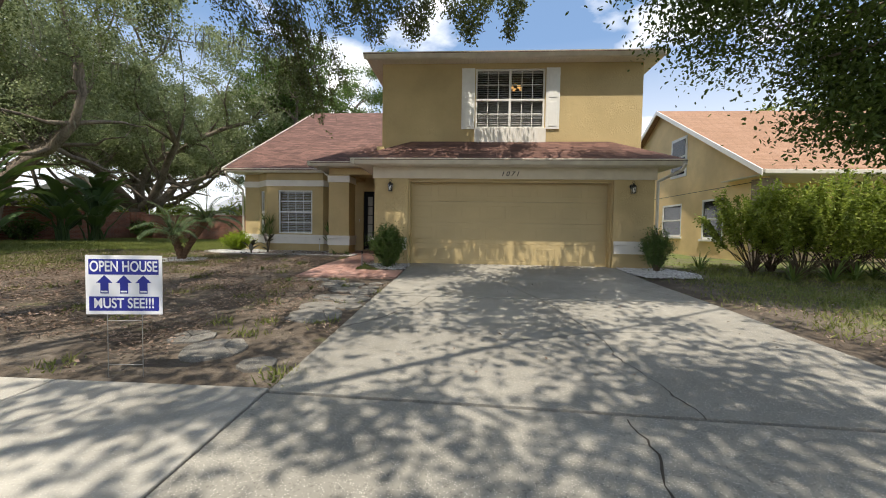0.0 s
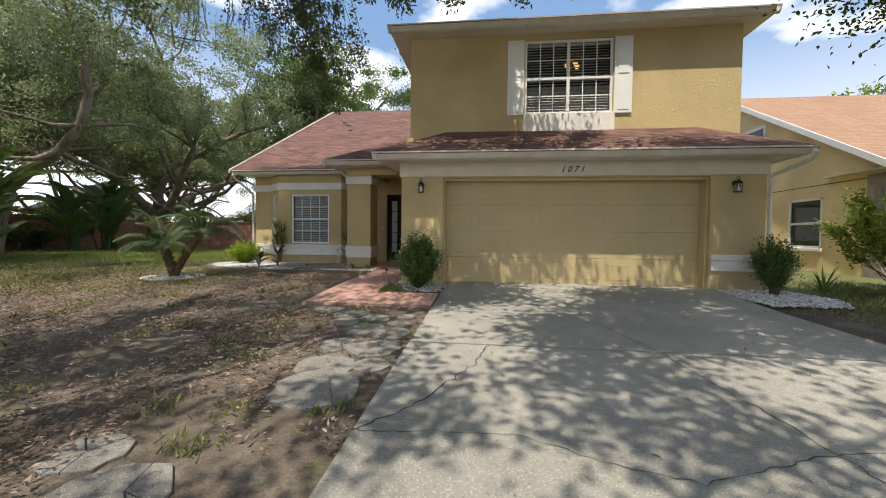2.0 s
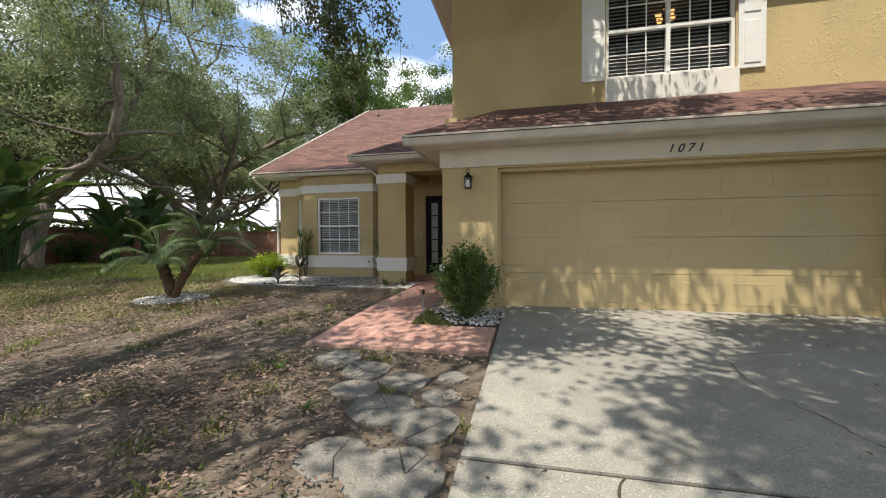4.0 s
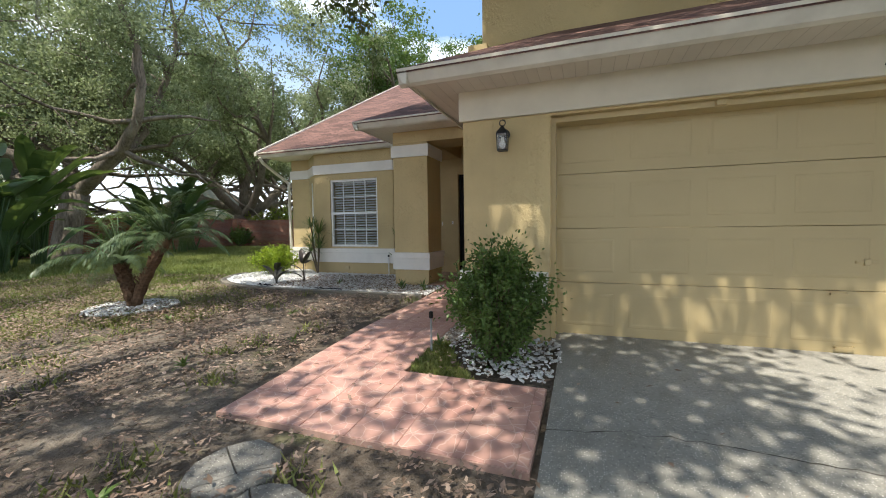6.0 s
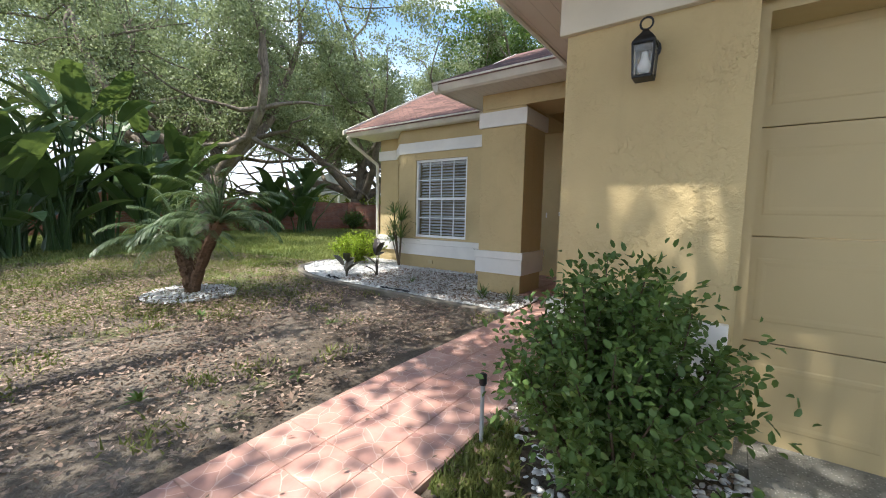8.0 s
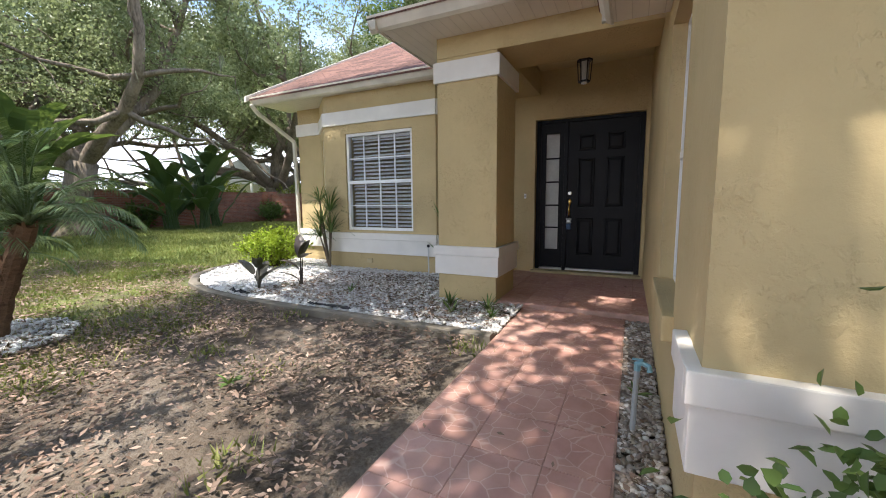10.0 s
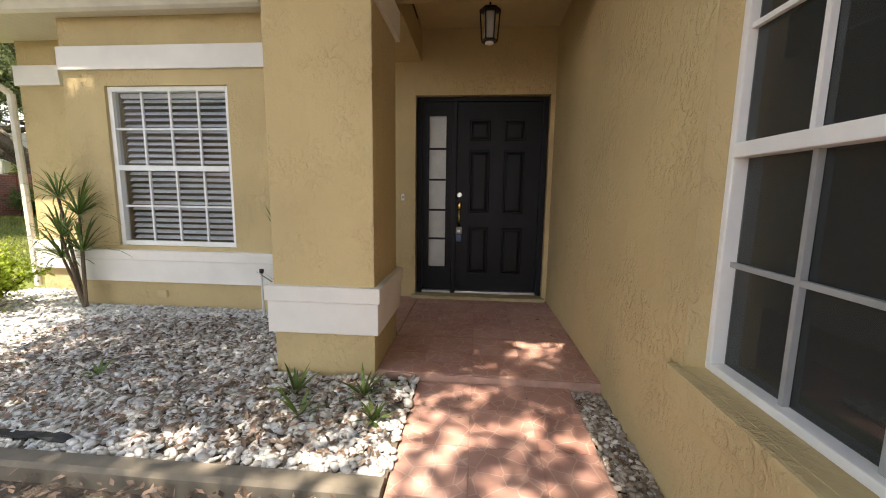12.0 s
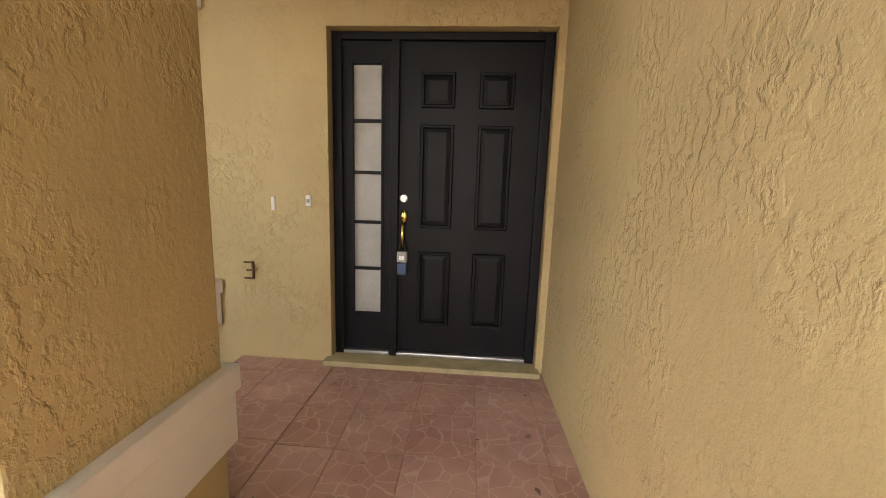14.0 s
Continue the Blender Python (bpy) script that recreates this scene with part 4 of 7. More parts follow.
for i in range(4):
    za = GZ0 + i * sec + 0.002
    zb = GZ0 + (i + 1) * sec - 0.002
    sct = part("door_section", boxes((GX0 - 0.05, GX1 + 0.05, GDY, GDY + 0.05, za, zb), bevel=0.004), M["garage"], gd)
    n, w = 8, (GX1 - GX0) / 8
    for j in range(n):
        xa = GX0 + j * w + 0.07
        xb = GX0 + (j + 1) * w - 0.05
        bm = bmesh.new()
        rings = []
        for dx, dep in ((0.0, 0.001), (0.012, -0.002), (0.028, -0.0025), (0.045, -0.001)):
            q = [(xa + dx, za + 0.10 + dx), (xb - dx, za + 0.10 + dx), (xb - dx, zb - 0.10 - dx), (xa + dx, zb - 0.10 - dx)]
            rings.append([bm.verts.new((px, GDY + dep, pz)) for px, pz in q])
        for a, b in zip(rings, rings[1:]):
            for k in range(4):
                bm.faces.new((a[k], a[(k + 1) % 4], b[(k + 1) % 4], b[k]))
        bm.faces.new(rings[-1])
        bmesh.ops.recalc_face_normals(bm, faces=bm.faces)
        part("raised_panel", bm, M["garage"], sct)
part("bottom_seal", boxes((GX0, GX1, GDY - 0.01, GDY + 0.05, GZ0 - 0.03, GZ0 + 0.006), bevel=0.004), M["iron"], gd, "black rubber bottom seal")
part("lock_plate", boxes((1.02, 1.16, GDY - 0.012, GDY, 1.245, 1.265), (1.07, 1.11, GDY - 0.02, GDY, 1.23, 1.28), bevel=0.003), M["garage"], gd, "painted lock handle")
part("lift_handle", boxes((0.86, 0.98, GDY - 0.03, GDY - 0.018, 0.985, 1.0), (0.86, 0.872, GDY - 0.03, GDY, 0.985, 1.0), (0.968, 0.98, GDY - 0.03, GDY, 0.985, 1.0)), M["garage"], gd, "painted lift handle")
part("step_handle", boxes((0.9, 1.03, GDY - 0.03, GDY - 0.018, 0.545, 0.56), (0.9, 0.912, GDY - 0.03, GDY, 0.545, 0.56), (1.018, 1.03, GDY - 0.03, GDY, 0.545, 0.56)), M["garage"], gd, "painted lift handle")
bm = boxes((GX0, GX0 + 0.04, 9.72, GDY, 0.48, GZ1), (GX1 - 0.04, GX1, 9.72, GDY, 0.48, GZ1), (GX0 + 0.04, GX1 - 0.04, 9.72, GDY, GZ1 - 0.05, GZ1))
tagged(link_mesh("garage_jamb", bm, M["garage"]), "ochre painted jamb round the garage door", "trim", kind="structure")
box_ob = link_mesh("garage_sensor", boxes((-0.02, 0.06, 9.69, 9.74, 2.555, 2.6), bevel=0.006), M["garage"])
tagged(box_ob, "small painted bracket over the garage door", "bracket")

# front door with sidelight
fd = thing("door_front", None, "closed black six-panel front door with sidelight", "door", kind="structure")
DY = 14.19
part("door_frame", boxes((-3.66, -3.60, DY - 0.02, DY + 0.08, 0.62, 2.745), (-3.275, -3.225, DY - 0.025, DY + 0.08, 0.62, 2.70), (-2.335, -2.275, DY - 0.02, DY + 0.08, 0.62, 2.745), (-3.60, -2.335, DY - 0.02, DY + 0.08, 2.70, 2.745), bevel=0.006), M["black"], fd)
leaf = part("door_leaf", boxes((-3.225, -2.335, DY + 0.012, DY + 0.055, 0.655, 2.70), bevel=0.003), M["black"], fd)
for xa, xb in ((-3.09, -2.87), (-2.72, -2.50)):
    for za, zb in ((2.30, 2.52), (1.53, 2.20), (0.85, 1.37)):
        bm = bmesh.new()
        rings = []
        for dx, dep in ((0.0, 0.010), (0.008, -0.002), (0.018, -0.002), (0.026, 0.010), (0.05, 0.004)):
            rings.append([bm.verts.new((px, DY + dep, pz)) for px, pz in ((xa + dx, za + dx), (xb - dx, za + dx), (xb - dx, zb - dx), (xa + dx, zb - dx))])
        for a, b in zip(rings, rings[1:]):
            for k in range(4):
                bm.faces.new((a[k], a[(k + 1) % 4], b[(k + 1) % 4], b[k]))
        bm.faces.new(rings[-1])
        bmesh.ops.recalc_face_normals(bm, faces=bm.faces)
        part("door_panel", bm, M["black"], leaf)
sl = part("sidelight", boxes((-3.60, -3.53, DY + 0.01, DY + 0.05, 0.655, 2.70), (-3.345, -3.275, DY + 0.01, DY + 0.05, 0.655, 2.70), (-3.53, -3.345, DY + 0.01, DY + 0.05, 2.56, 2.70), (-3.53, -3.345, DY + 0.01, DY + 0.05, 0.655, 0.92)), M["black"], fd, "black framed sidelight")
edges = [0.92, 1.235, 1.555, 1.885, 2.215, 2.56]
for za, zb in zip(edges, edges[1:]):
    part("pane", boxes((-3.53, -3.345, DY + 0.028, DY + 0.034, za, zb)), M["glass_frost"], sl, "pale reflective pane")
for z in edges[1:-1]:
    part("muntin", boxes((-3.53, -3.345, DY + 0.008, DY + 0.04, z - 0.011, z + 0.011), bevel=0.004), M["black"], sl)
part("sidelight_bead", boxes((-3.548, -3.53, DY - 0.002, DY + 0.02, 0.90, 2.58), (-3.345, -3.327, DY - 0.002, DY + 0.02, 0.90, 2.58), (-3.53, -3.345, DY - 0.002, DY + 0.02, 2.56, 2.58), (-3.53, -3.345, DY - 0.002, DY + 0.02, 0.90, 0.92), bevel=0.004), M["black"], sl)
part("threshold", boxes((-3.60, -3.28, DY - 0.03, DY + 0.08, 0.625, 0.65), (-3.225, -2.335, DY - 0.03, DY + 0.08, 0.625, 0.65), bevel=0.006), M["alu"], fd, "aluminium threshold strip")
rot = Matrix.Rotation(radians(90), 4, "X")
bm = bmesh.new()
lathe(bm, [(0.028, 0), (0.028, 0.012), (0.022, 0.018)], 20, Matrix.Translation((-3.19, DY + 0.013, 1.723)) @ rot)
lathe(bm, [(0.010, 0.018), (0.009, 0.024)], 12, Matrix.Translation((-3.19, DY + 0.013, 1.723)) @ rot)
part("deadbolt", bm, M["chrome"], leaf, "nickel deadbolt")
bm = bmesh.new()
lathe(bm, [(0.030, 0), (0.030, 0.008), (0.020, 0.016)], 20, Matrix.Translation((-3.188, DY + 0.013, 1.60)) @ rot @ Matrix.Diagonal((0.8, 1.6, 1, 1)))
tube(bm, [(-3.188, DY - 0.005, 1.565), (-3.188, DY - 0.035, 1.545), (-3.188, DY - 0.048, 1.48), (-3.188, DY - 0.035, 1.41), (-3.188, DY + 0.01, 1.395)], [0.012, 0.010, 0.012, 0.010, 0.014], 10)
part("door_handle", bm, M["brass"], leaf, "brass handle set", True)
lb = thing("lockbox", None, "grey and blue key lockbox hanging on the door handle", "lockbox")
bm = bmesh.new()
tube(bm, [(-3.205, DY - 0.045, 1.36), (-3.205, DY - 0.045, 1.42), (-3.188, DY - 0.045, 1.44), (-3.171, DY - 0.045, 1.42), (-3.171, DY - 0.045, 1.36)], 0.005, 8)
part("shackle", bm, M["iron"], lb)
part("body", boxes((-3.222, -3.154, DY - 0.065, DY - 0.02, 1.30, 1.375), bevel=0.008), M["grey"], lb, "grey upper body")
part("cover", boxes((-3.219, -3.157, DY - 0.068, DY - 0.018, 1.215, 1.298), bevel=0.008), M["blue"], lb, "dark blue lower body")
part("keypad", boxes((-3.205, -3.171, DY - 0.069, DY - 0.064, 1.318, 1.345)), M["sign_white"], lb)
tagged(link_mesh("door_sill", boxes((-3.70, -2.25, 14.02, DY + 0.08, 0.5, 0.622), bevel=0.008), M["sill"]), "beige painted door sill", "door sill", kind="structure")

# added filler where the entry roof meets the garage eave, stops a sun leak
tagged(part("eave_flashing", boxes((-2.62, -2.19, 11.635, 11.735, 3.405, 3.425), bevel=0.003), M["gutter"], None), "white metal filler strip added to block sun between eave and roof", kind="structure")


# ---------------------------------------------------------------- tiles of path and porch
def idx_mesh(name, verts, template, material, parent=None, smooth=False):
    """Many like pieces with shared corners: verts (n, m, 3), template: faces over the m corners."""
    verts = np.asarray(verts, dtype=np.float32)
    n, m = verts.shape[:2]
    sizes = np.array([len(f) for f in template], dtype=np.int32)
    flat = np.array([i for f in template for i in f], dtype=np.int32)
    loops = (flat[None, :] + (np.arange(n, dtype=np.int32) * m)[:, None]).ravel()
    starts = np.concatenate([[0], np.cumsum(np.tile(sizes, n))[:-1]]).astype(np.int32)
    me = bpy.data.meshes.new(name)
    me.vertices.add(n * m)
    me.vertices.foreach_set("co", verts.ravel())
    me.loops.add(len(loops))
    me.loops.foreach_set("vertex_index", loops)
    me.polygons.add(len(starts))
    me.polygons.foreach_set("loop_start", starts)
    me.update(calc_edges=True)
    if smooth:
        me.polygons.foreach_set("use_smooth", [True] * len(me.polygons))
    me.materials.append(material)
    ob = new(name, me)
    if parent is not None:
        ob.parent = parent
    return ob


TILE_MESH = {}


def tile(parent, x0, x1, y0, y1, top0, top1):
    """A clay tile with eased edges, following the slope from top0 to top1."""
    w, d = round(x1 - x0, 3), round(y1 - y0, 3)
    if (w, d) not in TILE_MESH:
        g = 0.002
        TILE_MESH[w, d] = boxes((g, w - g, g, d - g, -0.016, 0.0), bevel=0.003)
        me = bpy.data.meshes.new("tile")
        TILE_MESH[w, d].to_mesh(me)
        TILE_MESH[w, d].free()
        me.materials.append(M["tile"])
        TILE_MESH[w, d] = me
    ob = new("tile", TILE_MESH[w, d])
    ob.parent = parent
    ob.matrix_basis = pose(x0, y0, top0, math.degrees(math.atan2(top1 - top0, y1 - y0))) @ pose(0, 0, 0)
    return ob


T = 0.33
PX0, PX1, LX1 = -3.33, -2.40, -1.285
LY0, LY1, PY = 7.72, 8.63, 12.225
PORCH = 0.588


def ptop(y):
    return gz(y) - 0.008


def tiled(name, x_edges, y_edges, top, label, base):
    t = thing(name, None, label, "paving", kind="structure")
    for xa, xb in zip(x_edges, x_edges[1:]):
        for ya, yb in zip(y_edges, y_edges[1:]):
            tile(t, xa, xb, ya, yb, top(ya), top(yb))
    part("mortar_bed", base, M["grout"], t, "dull red mortar bed")
    return t


def cuts(a, b, step):
    out = [a]
    while out[-1] + step < b - 0.04:
        out.append(out[-1] + step)
    return [round(v, 3) for v in out] + [b]


def bed(x0, x1, y0, y1, top, drop=0.004):
    bm = bmesh.new()
    n = 8
    a = []
    for i in range(n + 1):
        y = y0 + (y1 - y0) * i / n
        a.append([bm.verts.new(p) for p in ((x0, y, top(y) - drop), (x1, y, top(y) - drop), (x1, y, top(y) - 0.16), (x0, y, top(y) - 0.16))])
    for p, q in zip(a, a[1:]):
        for k in range(4):
            bm.faces.new((p[k], p[(k + 1) % 4], q[(k + 1) % 4], q[k]))
    bm.faces.new(a[0])
    bm.faces.new(a[-1][::-1])
    bmesh.ops.recalc_face_normals(bm, faces=bm.faces)
    return bm


tiled("path_landing", cuts(PX0, LX1, T), cuts(LY0, LY1, T), ptop, "terracotta tiles with a crackle pattern beside the driveway", bed(PX0 - 0.008, LX1 + 0.008, LY0 - 0.008, LY1, ptop))
tiled("path", cuts(PX0, PX1, T), cuts(LY1, PY - 0.012, T), ptop, "terracotta tile path with a crackle pattern", bed(PX0 - 0.008, PX1 + 0.008, LY1, PY - 0.012, ptop))
pt = lambda y: PORCH
porch = tiled("porch_floor", [CX1 + 0.004, -3.33, -3.0, -2.67, -2.34, WX], cuts(PY, BACK, T), pt, "terracotta tiled entry porch floor", bed(CX1 + 0.002, WX, PY - 0.012, BACK, pt))
for xa, xb in ((-4.30, -3.99), (-3.99, CX1 - 0.002)):
    for ya, yb in zip(cuts(CY1 + 0.04, BACK, T), cuts(CY1 + 0.04, BACK, T)[1:]):
        tile(porch, xa, xb, ya, yb, PORCH, PORCH)
part("mortar_bed", bed(-4.31, CX1 - 0.001, CY1 + 0.035, BACK, pt), M["grout"], porch)


# ---------------------------------------------------------------- gravel, curb, litter
ICO = bmesh.new()
bmesh.ops.create_icosphere(ICO, subdivisions=1, radius=1.0)
ICO_V = np.array([v.co[:] for v in ICO.verts])
ICO_F = [tuple(v.index for v in f.verts) for f in ICO.faces]
ICO.free()


def inside(poly, x, y):
    c = np.zeros(len(x), bool)
    j = len(poly) - 1
    for i in range(len(poly)):
        xi, yi = poly[i]
        xj, yj = poly[j]
        c ^= ((yi > y) != (yj > y)) & (x < (xj - xi) * (y - yi) / (yj - yi + 1e-12) + xi)
        j = i
    return c


def scatter(poly, n, rng):
    p = np.array(poly)
    lo, hi = p.min(0), p.max(0)
    out = np.zeros((0, 2))
    while len(out) < n:
        q = rng.uniform(lo, hi, (n * 2, 2))
        out = np.concatenate([out, q[inside(poly, q[:, 0], q[:, 1])]])
    return out[:n]


def ground_z(y):
    return np.interp(y, GY, GZ)


def gravel(name, poly, n, size, label, rng, lift=0.0, material=None):
    p = scatter(poly, n, rng)
    s = size * rng.uniform(0.55, 1.35, (n, 1, 1))
    v = ICO_V[None] * np.stack([rng.uniform(0.7, 1.2, n), rng.uniform(0.5, 0.95, n), rng.uniform(0.3, 0.55, n)], 1)[:, None, :] * s * rng.uniform(0.82, 1.15, (n, 12, 1))
    a = rng.uniform(0, 2 * math.pi, n)
    t = rng.normal(0, 0.3, n)
    x, y, z = v[..., 0], v[..., 1], v[..., 2]
    z2 = z * np.cos(t)[:, None] + x * np.sin(t)[:, None]
    x2 = x * np.cos(t)[:, None] - z * np.sin(t)[:, None]
    xr = x2 * np.cos(a)[:, None] - y * np.sin(a)[:, None]
    yr = x2 * np.sin(a)[:, None] + y * np.cos(a)[:, None]
    zb = ground_z(p[:, 1]) + lift + rng.uniform(-0.004, 0.016, n)
    w = np.stack([xr + p[:, :1], yr + p[:, 1:], z2 + zb[:, None]], -1)
    return tagged(idx_mesh(name, w, ICO_F, material or M["gravel"]), label, "gravel", kind="stuff")


rng = np.random.default_rng(11)
CURB = [(-3.342, 11.27), (-4.3, 11.27), (-5.5, 11.27), (-6.4, 11.29), (-7.14, 11.40), (-7.75, 11.62), (-8.2, 11.95), (-8.5, 12.4), (-8.62, 12.95)]
BEDPOLY = [(-3.342, 11.33), (-5.5, 11.33), (-6.4, 11.36), (-7.1, 11.47), (-7.7, 11.70), (-8.15, 12.0), (-8.45, 12.45), (-8.55, 13.0), (-8.1, 13.9), (-7.5, 13.9), (-7.0, 13.43), (-4.9, 13.43), (-4.6, 13.8), (-4.67, 12.95), (-4.32, 12.9), (-4.32, 12.18), (-3.342, 12.18)]
bm = bmesh.new()
prism(bm, [(x, y, gz(y) + 0.004) for x, y in BEDPOLY], (0, 0, -0.05))
tagged(link_mesh("bed_soil", bm, M["ground"]), "dark soil under the white gravel bed", "soil", kind="structure")
gravel("white_gravel_bed", BEDPOLY, 17000, 0.026, "white marble gravel in the bed before the bay", rng, 0.006)
gravel("gravel_strip", [(-2.388, 9.35), (-2.192, 9.35), (-2.205, 12.2), (-2.388, 12.2)], 3000, 0.020, "white and brown pebbles between path and wall", rng, -0.034, M["pebble_mix"])
gravel("gravel_shrub_bed", [(-1.85, 8.72), (-1.30, 8.68), (-1.2, 9.1), (-1.25, 9.6), (-2.2, 9.6), (-2.2, 9.2)], 620, 0.023, "white gravel under the shrub by the garage", rng)
gravel("gravel_east_bed", [(3.9, 8.25), (5.0, 8.3), (5.25, 8.8), (4.9, 9.6), (3.75, 9.6), (3.75, 8.7)], 2200, 0.026, "white gravel under the shrub at the garage corner", rng)
ring = [(-7.2 + 0.62 * math.cos(a), 9.58 + 0.55 * math.sin(a)) for a in np.linspace(0, 2 * math.pi, 14, endpoint=False)]
gravel("gravel_palm_ring", ring, 1300, 0.026, "white gravel ring round the palm", rng)

bm = bmesh.new()
prev = None
for i, (x, y) in enumerate(CURB):
    xa, ya = CURB[max(i - 1, 0)]
    xb, yb = CURB[min(i + 1, len(CURB) - 1)]
    d = Vector((xb - xa, yb - ya)).normalized()
    nrm = Vector((-d.y, d.x))
    prof = [(-0.06, -0.08), (-0.06, 0.015), (-0.045, 0.033), (0.03, 0.036), (0.055, 0.025), (0.06, -0.08)]
    cur = [bm.verts.new((x + nrm.x * u, y + nrm.y * u, gz(y) + v)) for u, v in prof]
    if prev:
        for k in range(5):
            bm.faces.new((prev[k], prev[k + 1], cur[k + 1], cur[k]))
    else:
        bm.faces.new(cur)
    prev = cur
bm.faces.new(prev[::-1])
bmesh.ops.recalc_face_normals(bm, faces=bm.faces)
tagged(link_mesh("bed_curb", bm, M["curb"]), "low weathered concrete edging round the gravel bed", "edging", kind="structure")


SLABS = [(-2.2, 3.45, 0.36), (-1.74, 4.74, 0.36), (-1.86, 5.18, 0.28), (-1.46, 5.25, 0.16), (-1.56, 5.68, 0.27), (-1.96, 5.78, 0.2), (-1.54, 6.24, 0.25), (-1.9, 6.38, 0.25), (-2.74, 7.32, 0.25), (-2.34, 7.08, 0.22), (-1.9, 6.9, 0.2), (-2.24, 6.66, 0.2)]


def litter(name, poly, n, rng, label, lift=0.004, size=0.046, drift=False):
    p = scatter(poly, n, rng)
    for cx, cy, cr in SLABS:
        p = p[(np.hypot(p[:, 0] - cx, p[:, 1] - cy) > cr) | (rng.uniform(size=len(p)) < 0.06)]
    if drift:
        f = np.array([noise.noise((x * 0.9, y * 0.9, 5)) + 0.6 * noise.noise((x * 2.6, y * 2.6, 2)) for x, y in p])
        f += np.clip((p[:, 1] - 4.2) * 0.25, -0.45, 0.25) - np.clip((p[:, 0] + 2.7) * 0.5, 0, 0.5)
        p = p[f > rng.uniform(-0.45, 0.35, len(p))]
    n = len(p)
    z = ground_z(p[:, 1]) + lift + rng.uniform(0, 0.014, n)
    pos = np.column_stack([p, z])
    d = rng.normal(size=(n, 3))
    d[:, 2] *= 0.22
    d = unit(d)
    s = unit(np.cross(d, np.array([0, 0, 1.0]) + rng.normal(size=(n, 3)) * 0.35))
    ln = size * rng.uniform(0.5, 1.3, (n, 1))
    wd = ln * rng.uniform(0.32, 0.5, (n, 1))
    up = np.cross(s, d) * np.sign(np.cross(s, d)[:, 2:3])
    v = np.stack([pos, pos + d * ln * 0.4 + s * wd * 0.5 + up * wd * 0.16, pos + d * ln + up * wd * 0.1, pos + d * ln * 0.4 - s * wd * 0.5 + up * wd * 0.16], 1)
    v[..., 2] = np.maximum(v[..., 2], pos[:, None, 2] - 0.002)
    return tagged(idx_mesh(name, v, [(0, 1, 2), (0, 2, 3)], M["litter"]), label, "fallen leaves", kind="stuff")


YARD = [(-1.25, 2.75), (-1.22, 7.66), (-3.4, 7.66), (-3.42, 11.2), (-6.4, 11.2), (-7.9, 11.5), (-8.8, 12.6), (-13, 12.0), (-13, 2.75)]
litter("leaf_litter", YARD, 120000, rng, "brown dry oak leaves on the bare yard", drift=True)
litter("leaf_litter_bed", [(-3.4, 11.4), (-6.5, 11.5), (-6.5, 13.0), (-4.4, 13.2), (-4.4, 12.1), (-3.4, 12.1)], 4200, rng, "dry leaves on the white gravel", 0.026)
litter("leaf_litter_strip", [(-2.38, 8.7), (-2.25, 8.7), (-2.22, 12.1), (-2.38, 12.1)], 420, rng, "dry leaves between path and wall", -0.022)
litter("leaf_litter_path", [(PX0, LY0), (LX1, LY0), (LX1, 8.5), (PX1, 8.6), (PX1, 12.2), (PX0, 12.2)], 50, rng, "few dry leaves on the tiles", -0.006)
litter("leaf_litter_drive", [(-1.1, 3), (3.7, 3), (3.7, 9.6), (-1.1, 9.6)], 170, rng, "few dry leaves on the driveway", 0.003, 0.045)
litter("leaf_litter_shrub", [(-2.2, 8.65), (-1.25, 8.65), (-1.25, 9.5), (-2.2, 9.5)], 260, rng, "dry leaves under the shrub", 0.012)
litter("leaf_litter_east", [(3.95, 3), (9, 3), (9, 8.3), (3.95, 8.2)], 3500, rng, "dry leaves on the strip beside the driveway")
litter("leaf_litter_porch", [(-3.6, 12.4), (-2.3, 12.4), (-2.3, 13.9), (-3.6, 13.9)], 12, rng, "few dry leaves on the porch", PORCH - 0.553, 0.05)


def grass(name, poly, n, rng, height, label, clump=0.0):
    p = scatter(poly, n, rng)
    if clump:
        c = scatter(poly, max(1, int(n / 60)), rng)
        p = c[rng.integers(0, len(c), n)] + rng.normal(0, clump, (n, 2))
        for cx, cy, cr in SLABS:
            p = p[np.hypot(p[:, 0] - cx, p[:, 1] - cy) > cr]
        n = len(p)
    pos = np.column_stack([p, ground_z(p[:, 1]) - 0.03])
    d = rng.normal(size=(n, 3)) * 0.55
    d[:, 2] = 1
    d = unit(d)
    s = unit(np.cross(d, rng.normal(size=(n, 3))))
    h = height * rng.uniform(0.5, 1.3, (n, 1))
    w = 0.006 + 0.004 * rng.uniform(size=(n, 1))
    v = np.stack([pos - s * w, pos + s * w, pos + d * h + np.array([0, 0, 0.0])], 1)
    return tagged(idx_mesh(name, v, [(0, 1, 2)], M["blade"]), label, "grass", kind="stuff")


grass("lawn_grass", [(-22.5, 8.5), (-9.5, 8.0), (-8.6, 11.5), (-8.7, 14.0), (-8.2, 25), (-22.5, 25)], 90000, rng, 0.10, "short green lawn west of the house")
grass("lawn_edge", [(-13, 7.0), (-6.2, 8.2), (-5.6, 11.0), (-8.0, 11.4), (-8.8, 12.4), (-13, 12)], 16000, rng, 0.07, "thin grass thinning out into the bare yard", 0.22)
grass("sparse_grass", YARD, 9000, rng, 0.075, "thin tufts of grass in the bare yard", 0.09)
grass("grass_east", [(4.1, 4.0), (12, 3), (12, 9), (6.5, 11.5), (5.2, 8.5), (4.3, 8.0)], 14000, rng, 0.085, "thin grass beside the driveway", 0.25)
